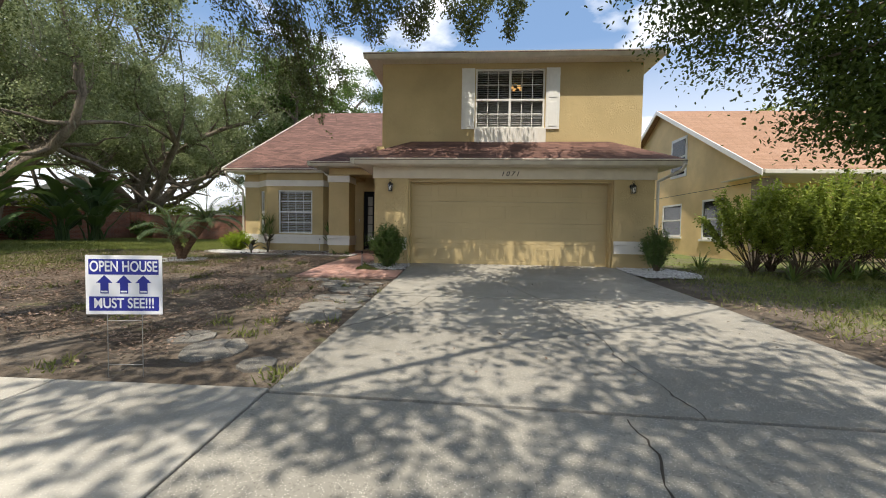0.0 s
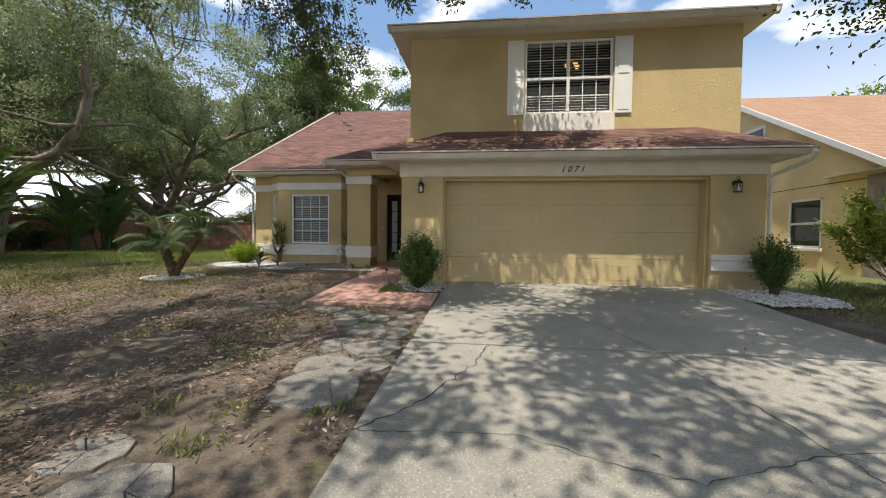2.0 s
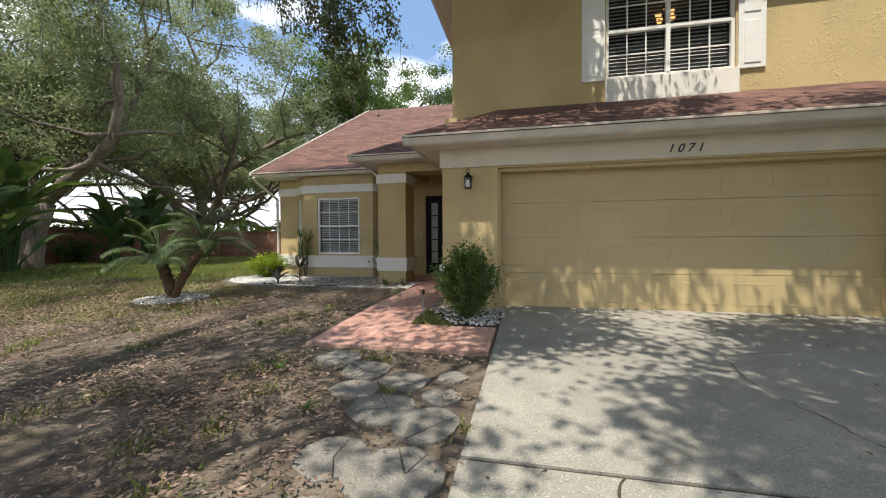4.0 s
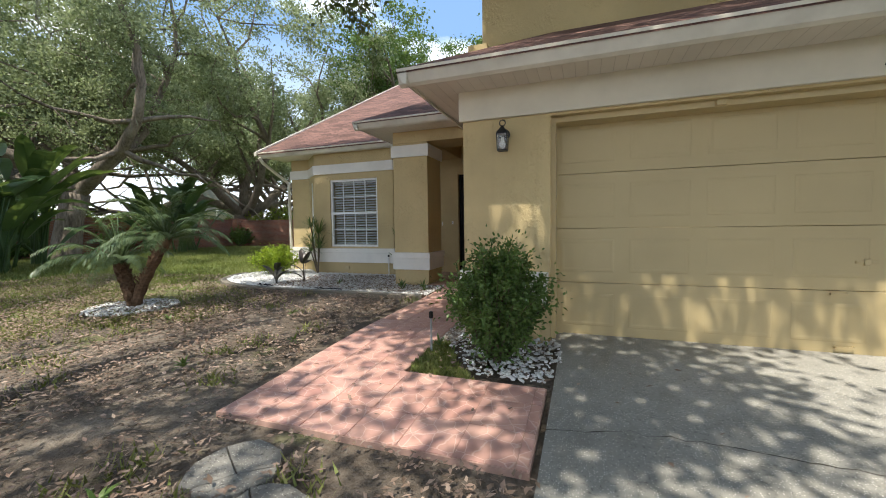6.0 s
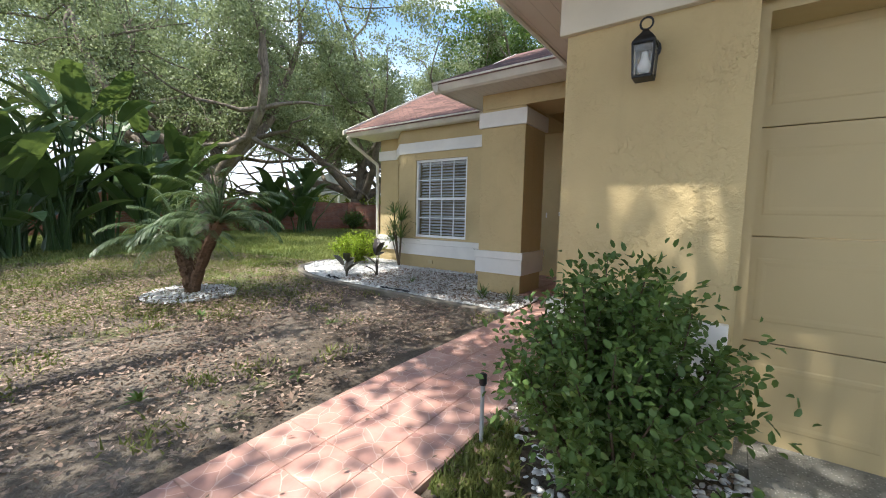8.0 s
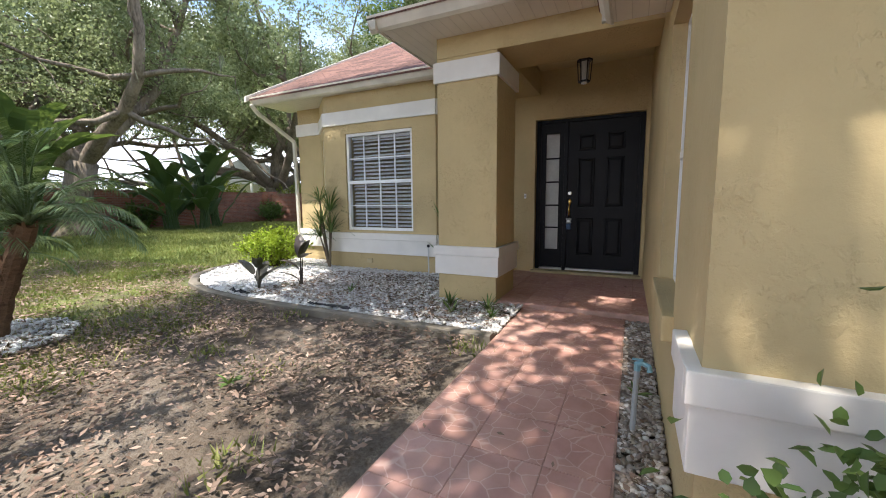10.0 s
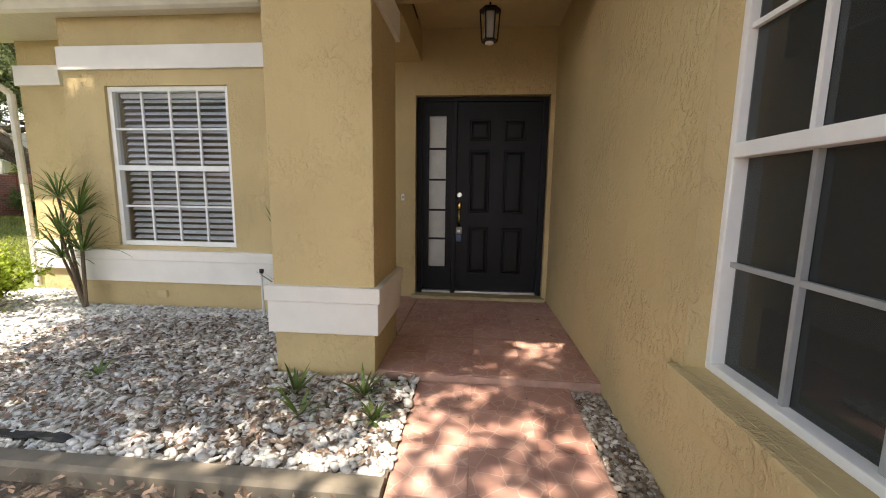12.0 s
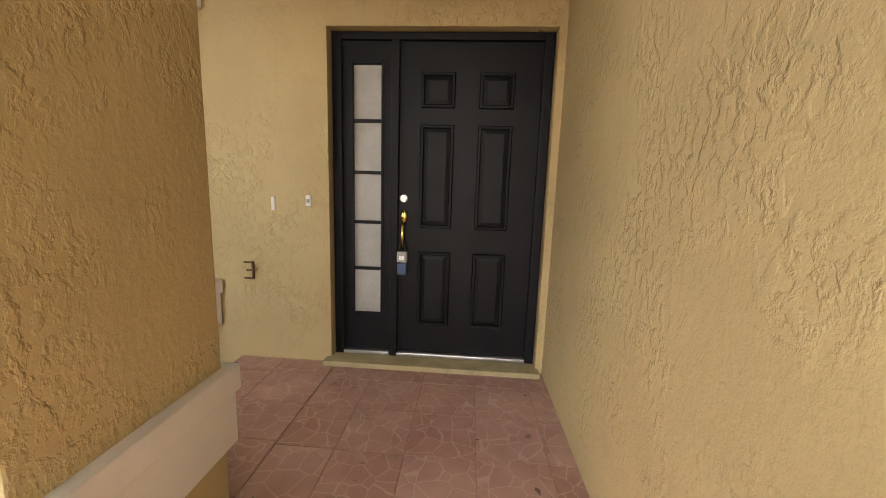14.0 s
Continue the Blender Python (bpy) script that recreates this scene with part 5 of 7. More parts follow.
grass("weeds_shrub", [(-2.25, 8.66), (-1.8, 8.62), (-2.0, 8.85), (-2.25, 9.35), (-2.38, 9.35), (-2.38, 8.7)], 2600, rng, 0.05, "low weeds at the edge of the shrub bed")


# ---------------------------------------------------------------- plants
def leaves_object(name, quads, material, parent):
    return idx_mesh(name, quads, [(0, 1, 2, 3)], material, parent)


def folded_object(name, pos, length, width, rng, material, parent, droop=0.2, along=None):
    q = leaf_folded(pos, length, width, rng, droop, along)
    n = len(pos)
    v = np.stack([q[:n, 0], q[:n, 1], q[:n, 2], q[:n, 3], q[n:, 1], q[n:, 2]], axis=1)
    return idx_mesh(name, v, [(0, 1, 2, 3), (0, 3, 4, 5)], material, parent)


def bush(name, base, height, radius, n_stem, n_leaf, leaf, material, seed, label, category="shrub", group="", low=0.12, top_heavy=0.0, shape=0.7):
    """A shrub of many ascending stems with leaves along the twigs."""
    rng = np.random.default_rng(seed)
    x, y, z = base
    t = thing(name, pose(x, y, z), label, category, group)
    bm = bmesh.new()
    pts, dirs = [], []
    for i in range(n_stem):
        a = rng.uniform(0, 2 * math.pi)
        lean = rng.uniform(0.05, 1.0) ** shape
        h = height * (1.0 - 0.42 * lean ** 2) * rng.uniform(0.75, 1.05)
        r = radius * lean * rng.uniform(0.8, 1.08)
        end = np.array([math.cos(a) * r, math.sin(a) * r, h])
        mid = np.array([math.cos(a) * r * (0.5 + top_heavy * 0.2), math.sin(a) * r * 0.5, h * 0.45])
        path = [np.array([rng.normal(0, 0.03), rng.normal(0, 0.03), -0.03]), mid * 0.55 + rng.normal(0, 0.02, 3), mid + rng.normal(0, 0.03, 3), (mid + end) / 2 + rng.normal(0, 0.03, 3), end]
        tube(bm, path, [0.011, 0.009, 0.007, 0.005, 0.002], 5, False)
        m = max(4, int(n_leaf / n_stem))
        for _ in range(m):
            u = rng.uniform(low, 1.0) ** 0.75 * 3.999
            k = int(u)
            p = path[k] * (1 - (u - k)) + path[k + 1] * (u - k)
            out = unit(np.array([p[0], p[1], 0.25]) + rng.normal(0, 0.35, 3))
            reach = min(0.16, rng.exponential(0.038)) * (1.0 + height * 0.4)
            pts.append(p + out * reach)
            dirs.append(out)
    tagged(part("stems", bm, M["twig"], t), kind="stuff")
    folded_object("foliage", np.array(pts), leaf[0], leaf[1], rng, material, t, 0.05, np.array(dirs) * 1.1)
    return t


bush("shrub", (-1.72, 9.02, gz(9.02)), 1.0, 0.45, 80, 17000, (0.038, 0.023), M["shrub_leaf"], 3, "bushy green viburnum shrub beside the garage pier", group="shrubs at the garage", low=0.04)
bush("shrub", (4.50, 9.20, gz(9.2)), 1.02, 0.36, 44, 7000, (0.040, 0.024), M["shrub_leaf"], 5, "green viburnum shrub at the garage corner", group="shrubs at the garage")
bush("lime_bush", (-7.78, 13.0, gz(13.0)), 0.66, 0.60, 60, 7500, (0.042, 0.027), M["lime_leaf"], 8, "low lime-green bush at the gravel bed", "bush")
for i, (x, y, h, r, n) in enumerate(((6.9, 9.6, 2.1, 1.2, 3400), (8.2, 9.0, 2.35, 1.4, 4200), (9.8, 8.8, 2.4, 1.2, 3800), (11.4, 8.7, 2.4, 1.4, 3600), (13.0, 8.9, 2.5, 1.5, 3000), (7.6, 10.0, 2.2, 1.1, 2600), (9.0, 9.6, 2.5, 1.3, 3000), (10.6, 9.4, 2.5, 1.3, 3000), (7.5, 9.0, 2.1, 1.2, 3200), (9.0, 8.5, 2.2, 1.3, 3600))):
    bush("hedge_shrub", (x, y, gz(y)), h, r, 44, int(n * 2.6), (0.075, 0.042), M["hedge_leaf"], 20 + i, "tall leggy hedge shrub, leafy on top, bare stems below", "hedge", "hedge beside the neighbour", low=0.36, top_heavy=0.6, shape=0.55)


def blades(bm, base, n, length, width, rng, spread=0.8, sag=0.5, segs=4):
    """Arching strap leaves from one point."""
    for i in range(n):
        a = rng.uniform(0, 2 * math.pi)
        e = rng.uniform(0.2, 1.0) * spread
        ln = length * rng.uniform(0.7, 1.15)
        p = Vector(base)
        d = Vector((math.cos(a) * math.sin(e), math.sin(a) * math.sin(e), math.cos(e)))
        side = Vector((-math.sin(a), math.cos(a), 0))
        prev = None
        for k in range(segs + 1):
            w = width * math.sin(math.pi * min(0.98, (k + 0.6) / (segs + 0.7))) * 0.5
            pair = (bm.verts.new(p - side * w), bm.verts.new(p + side * w))
            if prev:
                bm.faces.new((prev[0], prev[1], pair[1], pair[0]))
            prev = pair
            p = p + d * (ln / segs)
            d = (d + Vector((0, 0, -sag * (k + 1) / segs * 0.5))).normalized()
    return bm


def strap_plant(name, base, n, length, width, seed, label, material=None, spread=0.9, sag=0.5, stems=()):
    rng = np.random.default_rng(seed)
    t = thing(name, pose(*base), label, "plant", "small bed plants")
    heads = [(0, 0, 0)]
    if stems:
        heads = []
        for sx, sy, h in stems:
            bm = bmesh.new()
            tube(bm, [(0, 0, -0.03), (sx * 0.5, sy * 0.5, h * 0.5), (sx, sy, h)], [0.018, 0.015, 0.012], 7)
            part("stem", bm, M["twig"], t)
            heads.append((sx, sy, h))
    for hd in heads:
        part("leaf_rosette", blades(bmesh.new(), hd, n, length, width, rng, spread, sag), material or M["strap"], t)
    return t


strap_plant("dracaena", (-6.83, 13.30, 0.56), 44, 0.44, 0.017, 2, "tall dracaena with arching narrow leaves on thin stems", spread=1.5, sag=1.0, stems=((-0.16, 0.0, 1.08), (0.07, -0.03, 0.92), (-0.06, -0.1, 0.72), (0.12, -0.08, 0.58), (-0.14, -0.04, 0.5)))
strap_plant("yucca", (-4.56, 13.05, 0.56), 14, 0.50, 0.05, 6, "spiky green yucca beside the column", spread=1.0, sag=0.15, stems=((0.0, 0.0, 0.62), (0.05, 0.02, 0.2)))
for i, (x, y, n, ln) in enumerate(((-4.02, 11.93, 14, 0.18), (-3.62, 11.95, 14, 0.20), (-3.50, 11.72, 14, 0.14), (-3.9, 11.72, 9, 0.2), (-2.31, 10.72, 10, 0.1), (-2.3, 9.2, 8, 0.12), (-5.35, 12.0, 7, 0.13))):
    strap_plant("lily_plant", (x, y, gz(y) + 0.01), n, ln, 0.021, 30 + i, "small green strap-leaved plant in the gravel", spread=1.2, sag=0.6)
for i, (x, y) in enumerate(((-6.5, 6.2), (-4.6, 9.9), (-5.2, 5.2), (-3.8, 9.0), (-2.4, 6.2), (-3.1, 6.9), (-4.3, 8.2), (-5.9, 9.2))):
    strap_plant("weed", (x, y, gz(y) - 0.01), 14, 0.11, 0.022, 50 + i, "small green weed in the bare yard", spread=1.5, sag=0.9)


for i in range(11):
    strap_plant("lily_clump", (6.0 + 0.72 * i, 8.55 - 0.4 * math.sin(i) + (1.6 if i < 1 else 0.0), gz(8.5) - 0.02), 26, 0.55, 0.035, 140 + i, "arching green lily leaves under the hedge", spread=1.2, sag=0.8)


def paddle(bm, base, d, length, width, rng, sag=0.5, fold=0.25, segs=8):
    """A broad banana-like blade on a stalk that bends over."""
    p = Vector(base)
    d = Vector(d).normalized()
    side = d.cross(Vector((0, 0, 1)))
    side = (side if side.length > 0.1 else Vector((1, 0, 0))).normalized()
    rows = []
    for k in range(segs + 1):
        u = k / segs
        w = width * (math.sin(math.pi * min(1.0, 0.08 + u * 0.92)) ** 0.6) * 0.5
        up = side.cross(d).normalized()
        rows.append((bm.verts.new(p - side * w * rng.uniform(0.9, 1.05) + up * w * fold), bm.verts.new(p), bm.verts.new(p + side * w * rng.uniform(0.9, 1.05) + up * w * fold)))
        p = p + d * (length / segs)
        d = (d + Vector((0, 0, -sag * u * 0.55))).normalized()
    for a, b in zip(rows, rows[1:]):
        bm.faces.new((a[0], a[1], b[1], b[0]))
        bm.faces.new((a[1], a[2], b[2], b[1]))


def paddle_plant(name, base, height, n, ln, wd, seed, label, category, material, group="", droop=1.0):
    rng = np.random.default_rng(seed)
    t = thing(name, pose(*base), label, category, group)
    for i in range(n):
        bs, bl = bmesh.new(), bmesh.new()
        a = rng.uniform(0, 2 * math.pi)
        h = height * rng.uniform(0.2 if droop > 0.5 else 0.75, 1.0)
        out = rng.uniform(0.15, 0.55) * height * 0.45 * droop ** 0.5
        c, s = math.cos(a), math.sin(a)
        sc = min(1.0, height / 2.0) ** 1.5
        ox, oy = rng.normal(0, 0.12) * sc, rng.normal(0, 0.12) * sc
        top = Vector((ox + c * out, oy + s * out, h))
        tube(bs, [(ox, oy, -0.03), (ox + c * out * 0.35, oy + s * out * 0.35, h * 0.55), top], [0.03 * ln, 0.022 * ln, 0.012 * ln], 6, False)
        paddle(bl, top, (c * 0.75, s * 0.75, rng.uniform(0.3, 1.1)), ln * rng.uniform(0.75, 1.1), wd * rng.uniform(0.8, 1.1), rng, rng.uniform(0.3, 0.9) * droop)
        st = part("stalk", bs, material, t)
        part("leaf_blade", bl, material, st)
    return t


for i, (x, y) in enumerate(((-6.55, 11.72), (-6.22, 12.08))):
    paddle_plant("ti_plant", (x, y, gz(y)), 0.44, 6, 0.34, 0.13, 60 + i, "dark bronze broad-leaved plant in the gravel", "plant", M["ti_leaf"], "small bed plants", 0.6)
for i, (x, y, h) in enumerate(((-15.5, 9.6, 3.2), (-16.5, 10.8, 4.2), (-14.6, 8.6, 2.6), (-17.2, 12.2, 3.6), (-15.8, 11.6, 2.4), (-18.2, 13.4, 3.0), (-16.3, 9.0, 3.6), (-17.6, 10.2, 4.6), (-19.6, 19.5, 2.4), (-20.6, 20.6, 3.0), (-20.2, 18.4, 2.2), (-13.9, 7.6, 2.8))):
    paddle_plant("banana_plant", (x, y, gz(y)), h, 19, 1.7, 0.60, 80 + i, "large bird-of-paradise clump with torn paddle leaves", "plant", M["banana_leaf"], "tropical clump by the wall")


def palm(name, base, trunks, n_frond, ln, seed, label, leaflet=(0.25, 0.0075)):
    rng = np.random.default_rng(seed)
    t = thing(name, pose(*base), label, "palm")
    for tx, ty, h, r in trunks:
        bm = bmesh.new()
        n = 10
        pts = [(tx * (k / n) ** 1.3, ty * (k / n) ** 1.3, -0.05 + (h + 0.05) * k / n) for k in range(n + 1)]
        tube(bm, pts, [r * (1.25 if k == 0 else 1.0) * (1.12 if k % 2 else 0.94) for k in range(n + 1)], 10)
        for k in range(60):
            u = rng.uniform(0.05, 1.0)
            a = rng.uniform(0, 2 * math.pi)
            p = Vector((tx * u ** 1.3, ty * u ** 1.3, h * u)) + Vector((math.cos(a), math.sin(a), 0)) * r * 0.9
            tube(bm, [p, p + Vector((math.cos(a) * 0.035, math.sin(a) * 0.035, 0.05))], [0.018, 0.008], 4)
        part("trunk", bm, M["palm_bark"], t, "shaggy brown trunk")
        bs = bmesh.new()
        quads = []
        for i in range(n_frond):
            a = 2 * math.pi * (i + rng.uniform(-0.3, 0.3)) / n_frond * 1.618 * 3
            e = rng.uniform(0.15, 1.25)
            d = np.array([math.cos(a) * math.sin(e), math.sin(a) * math.sin(e), math.cos(e)])
            p = np.array([tx, ty, h - 0.02])
            L = ln * (0.72 if h < 0.6 else 1.0) * rng.uniform(0.75, 1.1)
            segs = 12
            pts = [p.copy()]
            for k in range(segs):
                p = p + d * L / segs
                d = unit(d + np.array([0, 0, -0.19 * (0.4 + k / segs)]))
                pts.append(p.copy())
            tube(bs, pts, [0.009 * (1 - 0.8 * k / segs) + 0.001 for k in range(segs + 1)], 4, False)
            pts = np.array(pts)
            for k in range(4, segs * 6):
                u = k / 6
                j = min(int(u), segs - 1)
                c = pts[j] * (1 - (u - j)) + pts[j + 1] * (u - j)
                dd = unit(pts[j + 1] - pts[j])
                side = unit(np.cross(dd, np.array([0.0, 0.0, 1.0])) + 1e-6)
                ll = leaflet[0] * math.sin(math.pi * min(0.97, 0.12 + u / segs * 0.86)) ** 0.7 * (L / 1.2)
                for sg in (1, -1):
                    q = unit(dd * 0.75 + side * sg + np.array([0, 0, -0.25]) + rng.normal(0, 0.07, 3))
                    wv = unit(np.cross(q, np.array([0, 0, 1.0]))) * leaflet[1] * 0.5
                    quads.append([c, c + q * ll * 0.4 + wv, c + q * ll + np.array([0, 0, -0.03]), c + q * ll * 0.4 - wv])
        part("frond_ribs", bs, M["palm_leaf"], t)
        leaves_object("fronds", np.array(quads), M["palm_leaf"], t)
    return t


palm("date_palm", (-7.22, 9.62, gz(9.6)), ((0.60, 0.10, 0.98, 0.070), (-0.20, -0.05, 0.62, 0.085)), 34, 1.0, 4, "twin-trunked pygmy date palm with feathery fronds")


# ---------------------------------------------------------------- trees
def limb_path(p, d, ln, rng, wob=0.22, lift=0.05, segs=6):
    pts = [p.copy()]
    for k in range(segs):
        d = unit(d + rng.normal(0, wob, 3) + np.array([0, 0, lift]))
        p = p + d * ln / segs
        pts.append(p.copy())
    return pts, d


def oak(name, base, trunk_h, r0, limbs, reach, seed, n_leaf, leaf, material, label, lean=(0, 0), lift=0.10, clump=0.55, moss=0, extra=None, keep=None, up=0.55):
    """A spreading oak: forked trunk, wandering limbs, leaf clumps along and beyond the twigs."""
    rng = np.random.default_rng(seed)
    t = thing(name, pose(*base), label, "tree", "oaks round the yard")
    bt = bmesh.new()
    fork = np.array([lean[0], lean[1], trunk_h], float)
    tube(bt, [(0, 0, -0.2), (lean[0] * 0.1, lean[1] * 0.1, 0.25), (lean[0] * 0.5, lean[1] * 0.5, trunk_h * 0.6), tuple(fork)], [r0 * 1.5, r0 * 1.08, r0 * 0.92, r0 * 0.95], 12)
    part("trunk", bt, M["bark"], t, smooth=True)
    tips = []
    for i in range(limbs):
        bl = bmesh.new()
        a = 2 * math.pi * (i + rng.uniform(-0.25, 0.25)) / limbs
        d = unit(np.array([math.cos(a), math.sin(a), rng.uniform(0.25, 1.0) * up * 2]))
        ln = reach * rng.uniform(0.75, 1.15)
        pts, dd = limb_path(fork - np.array([0, 0, 0.15]), d, ln, rng, 0.24, lift, 8)
        rr = r0 * rng.uniform(0.48, 0.62)
        tube(bl, pts, [rr * (1 - 0.82 * k / 8) for k in range(9)], 8, False)
        for k in range(2, 9):
            for _ in range(2 if k < 8 else 3):
                d2 = unit(dd * 0.4 + rng.normal(0, 1, 3) * np.array([1, 1, 0.7]) + np.array([0, 0, 0.35]))
                p2, d3 = limb_path(pts[k], d2, reach * rng.uniform(0.22, 0.42), rng, 0.3, 0.04, 5)
                r2 = rr * (1 - 0.82 * k / 8) * 0.55 + 0.012
                tube(bl, p2, [r2 * (1 - 0.85 * q / 5) + 0.004 for q in range(6)], 5, False)
                tips += p2[2:]
                for _ in range(2):
                    p3, _d = limb_path(p2[rng.integers(2, 6)], unit(rng.normal(0, 1, 3)), reach * rng.uniform(0.10, 0.2), rng, 0.35, -0.05, 3)
                    tube(bl, p3, [0.018, 0.013, 0.009, 0.004], 4, False)
                    tips += p3[1:]
        part("limb", bl, M["bark"], t, smooth=True)
    tips = np.array(tips)
    if keep is not None:
        tips = tips[keep(tips + np.array(base))]
    k = max(60, n_leaf // 110)
    c = tips[rng.integers(0, len(tips), k)] + rng.normal(0, clump * 0.55, (k, 3))
    size = clump * rng.uniform(0.28, 0.62, k)
    pick = rng.integers(0, k, n_leaf)
    pos = c[pick] + rng.normal(0, 1, (n_leaf, 3)) * np.array([1, 1, 0.55]) * size[pick][:, None]
    if extra is not None:
        pos = np.concatenate([pos, extra - np.array(base)])
    leaves_object("crown", leaf_quads(pos, leaf[0], leaf[1], rng, 0.25), material, t)
    if moss:
        m = tips[rng.integers(0, len(tips), moss)]
        st = np.repeat(m, 9, 0) + rng.normal(0, 0.10, (moss * 9, 3)) * np.array([1, 1, 0.3])
        ln = rng.uniform(0.3, 1.2, (len(st), 1))
        sw = rng.normal(0, 0.05, (len(st), 3))
        w = rng.normal(0, 0.009, (len(st), 3))
        dn = np.array([0, 0, -1.0])
        v = np.stack([st - w * 0.4, st + dn * ln * 0.5 + w + sw, st + dn * ln + sw * 2, st + dn * ln * 0.5 - w + sw], 1)
        tagged(leaves_object("spanish_moss", v, M["moss"], t), "grey hanging moss", kind="stuff")
    return t


FAR = M["oak_leaf_hazed"]
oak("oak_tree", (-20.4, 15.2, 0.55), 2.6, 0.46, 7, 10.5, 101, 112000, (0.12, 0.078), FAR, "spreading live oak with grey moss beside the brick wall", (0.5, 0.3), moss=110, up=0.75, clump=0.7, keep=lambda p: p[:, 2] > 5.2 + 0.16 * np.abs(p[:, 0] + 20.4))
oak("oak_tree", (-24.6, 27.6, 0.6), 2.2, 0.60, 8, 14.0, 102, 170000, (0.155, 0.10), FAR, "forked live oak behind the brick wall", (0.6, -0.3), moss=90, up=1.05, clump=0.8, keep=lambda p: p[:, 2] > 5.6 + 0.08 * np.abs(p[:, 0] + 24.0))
oak("oak_tree", (-13.5, 34.0, 0.6), 3.0, 0.45, 6, 11.0, 103, 90000, (0.21, 0.13), M["shrub_leaf"], "dark green dense live oak behind the house", up=0.7, clump=0.8)
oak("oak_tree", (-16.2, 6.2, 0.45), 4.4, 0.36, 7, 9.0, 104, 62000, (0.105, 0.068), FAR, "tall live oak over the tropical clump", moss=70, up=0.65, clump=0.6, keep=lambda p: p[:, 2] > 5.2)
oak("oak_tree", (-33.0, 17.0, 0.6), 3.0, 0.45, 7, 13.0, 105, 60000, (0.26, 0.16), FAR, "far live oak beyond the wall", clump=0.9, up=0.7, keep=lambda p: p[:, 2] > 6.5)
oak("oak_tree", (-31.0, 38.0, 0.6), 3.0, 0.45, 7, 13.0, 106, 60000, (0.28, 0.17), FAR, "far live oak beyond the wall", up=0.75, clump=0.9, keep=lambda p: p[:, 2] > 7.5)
oak("oak_tree", (25.5, 29.0, 0.6), 5.5, 0.36, 6, 5.5, 107, 22000, (0.24, 0.12), M["hedge_leaf"], "bright green tree behind the neighbouring roof", up=0.8)


# the big street oak whose crown hangs over driveway and yard, high clumps unseen
def clump_cloud(centres, sig, per, rng):
    c = np.repeat(centres, per, 0)
    return c + rng.normal(0, 1, (len(c), 3)) * np.asarray(sig)


rng = np.random.default_rng(21)
cc = np.column_stack([rng.uniform(-14, 5.5, 1900), rng.uniform(-9, 10.6, 1900), rng.uniform(6.9, 9.6, 1900)])
cc = cc[(cc[:, 1] < 7.0) | ((cc[:, 0] < -3.2) & (cc[:, 2] > 7.7))]
# clumps above the view, added where their shade should fall on path and bed
extra_c = np.column_stack([rng.uniform(-8.0, -4.7, 330), rng.uniform(7.4, 10.6, 330), rng.uniform(7.8, 9.6, 330)])
path_c = np.concatenate([np.column_stack([rng.uniform(-6.2, -2.2, 42), rng.uniform(-1.2, 3.0, 42), rng.uniform(7.4, 9.2, 42)]), np.column_stack([rng.uniform(-1.2, 3.2, 34), rng.uniform(-1.5, 4.6, 34), rng.uniform(7.2, 9.2, 34)]), np.column_stack([rng.uniform(-8.2, -5.8, 45), rng.uniform(10.0, 10.9, 45), rng.uniform(8.0, 9.4, 45)]), np.column_stack([rng.uniform(-5.3, -3.9, 26), rng.uniform(9.1, 10.0, 26), rng.uniform(8.0, 9.2, 26)]), np.column_stack([rng.uniform(-4.8, -3.1, 34), rng.uniform(6.0, 9.2, 34), rng.uniform(7.8, 9.4, 34)]), np.column_stack([rng.uniform(-3.5, -1.5, 20), rng.uniform(5.6, 7.3, 20), rng.uniform(7.0, 9.0, 20)])])
field = np.array([noise.noise((x * 0.42, y * 0.42, z * 0.5)) for x, y, z in cc])
cc = cc[(field > -0.17) & (cc[:, 0] + 0.12 * cc[:, 2] < -1.2)]
thin = (cc[:, 0] < -8.0) & (rng.uniform(size=len(cc)) < 0.85)
thin |= (cc[:, 0] < -5.2) & (np.abs(cc[:, 1] - 5.0 - 0.3 * (cc[:, 0] + 7)) < 0.9) & (rng.uniform(size=len(cc)) < 0.8)
thin |= (np.hypot(cc[:, 0] + 8.3, cc[:, 1] - 6.2) < 1.6) & (rng.uniform(size=len(cc)) < 0.65)
thin |= np.hypot(cc[:, 0] + 8.8, cc[:, 1] - 9.6) < 1.5
thin |= (cc[:, 0] < -4.6) & (cc[:, 1] < 5.5) & (rng.uniform(size=len(cc)) < 0.4)
extra_c = extra_c[(extra_c[:, 1] > 9.8) | (rng.uniform(size=len(extra_c)) < 0.35)]
extra_c = extra_c[np.hypot(extra_c[:, 0] + 8.7, extra_c[:, 1] - 9.6) > 1.5]


def over_drive(n, rng):
    """Unseen boughs added to shade the driveway, dense with ragged openings, thicker to the east."""
    p = np.column_stack([rng.uniform(-2.6, 4.9, n), rng.uniform(-9, 7.4, n), rng.uniform(6.9, 9.2, n)])
    sx, sy = p[:, 0] + 0.12 * p[:, 2], p[:, 1] + 0.418 * p[:, 2]
    f = np.array([noise.noise((a * 0.62, b * 0.75, 4.1)) + 0.35 * noise.noise((a * 1.7, b * 1.9, 8.3)) for a, b in zip(sx, sy)])
    floor_at = np.where(sy < 6.2, np.where(sy < 2.8, -0.16, np.where((sx > 1.6) & (sy < 3.8), 0.0, 0.19)), -0.18)
    return p[(f > floor_at) & (sx > -1.3)]


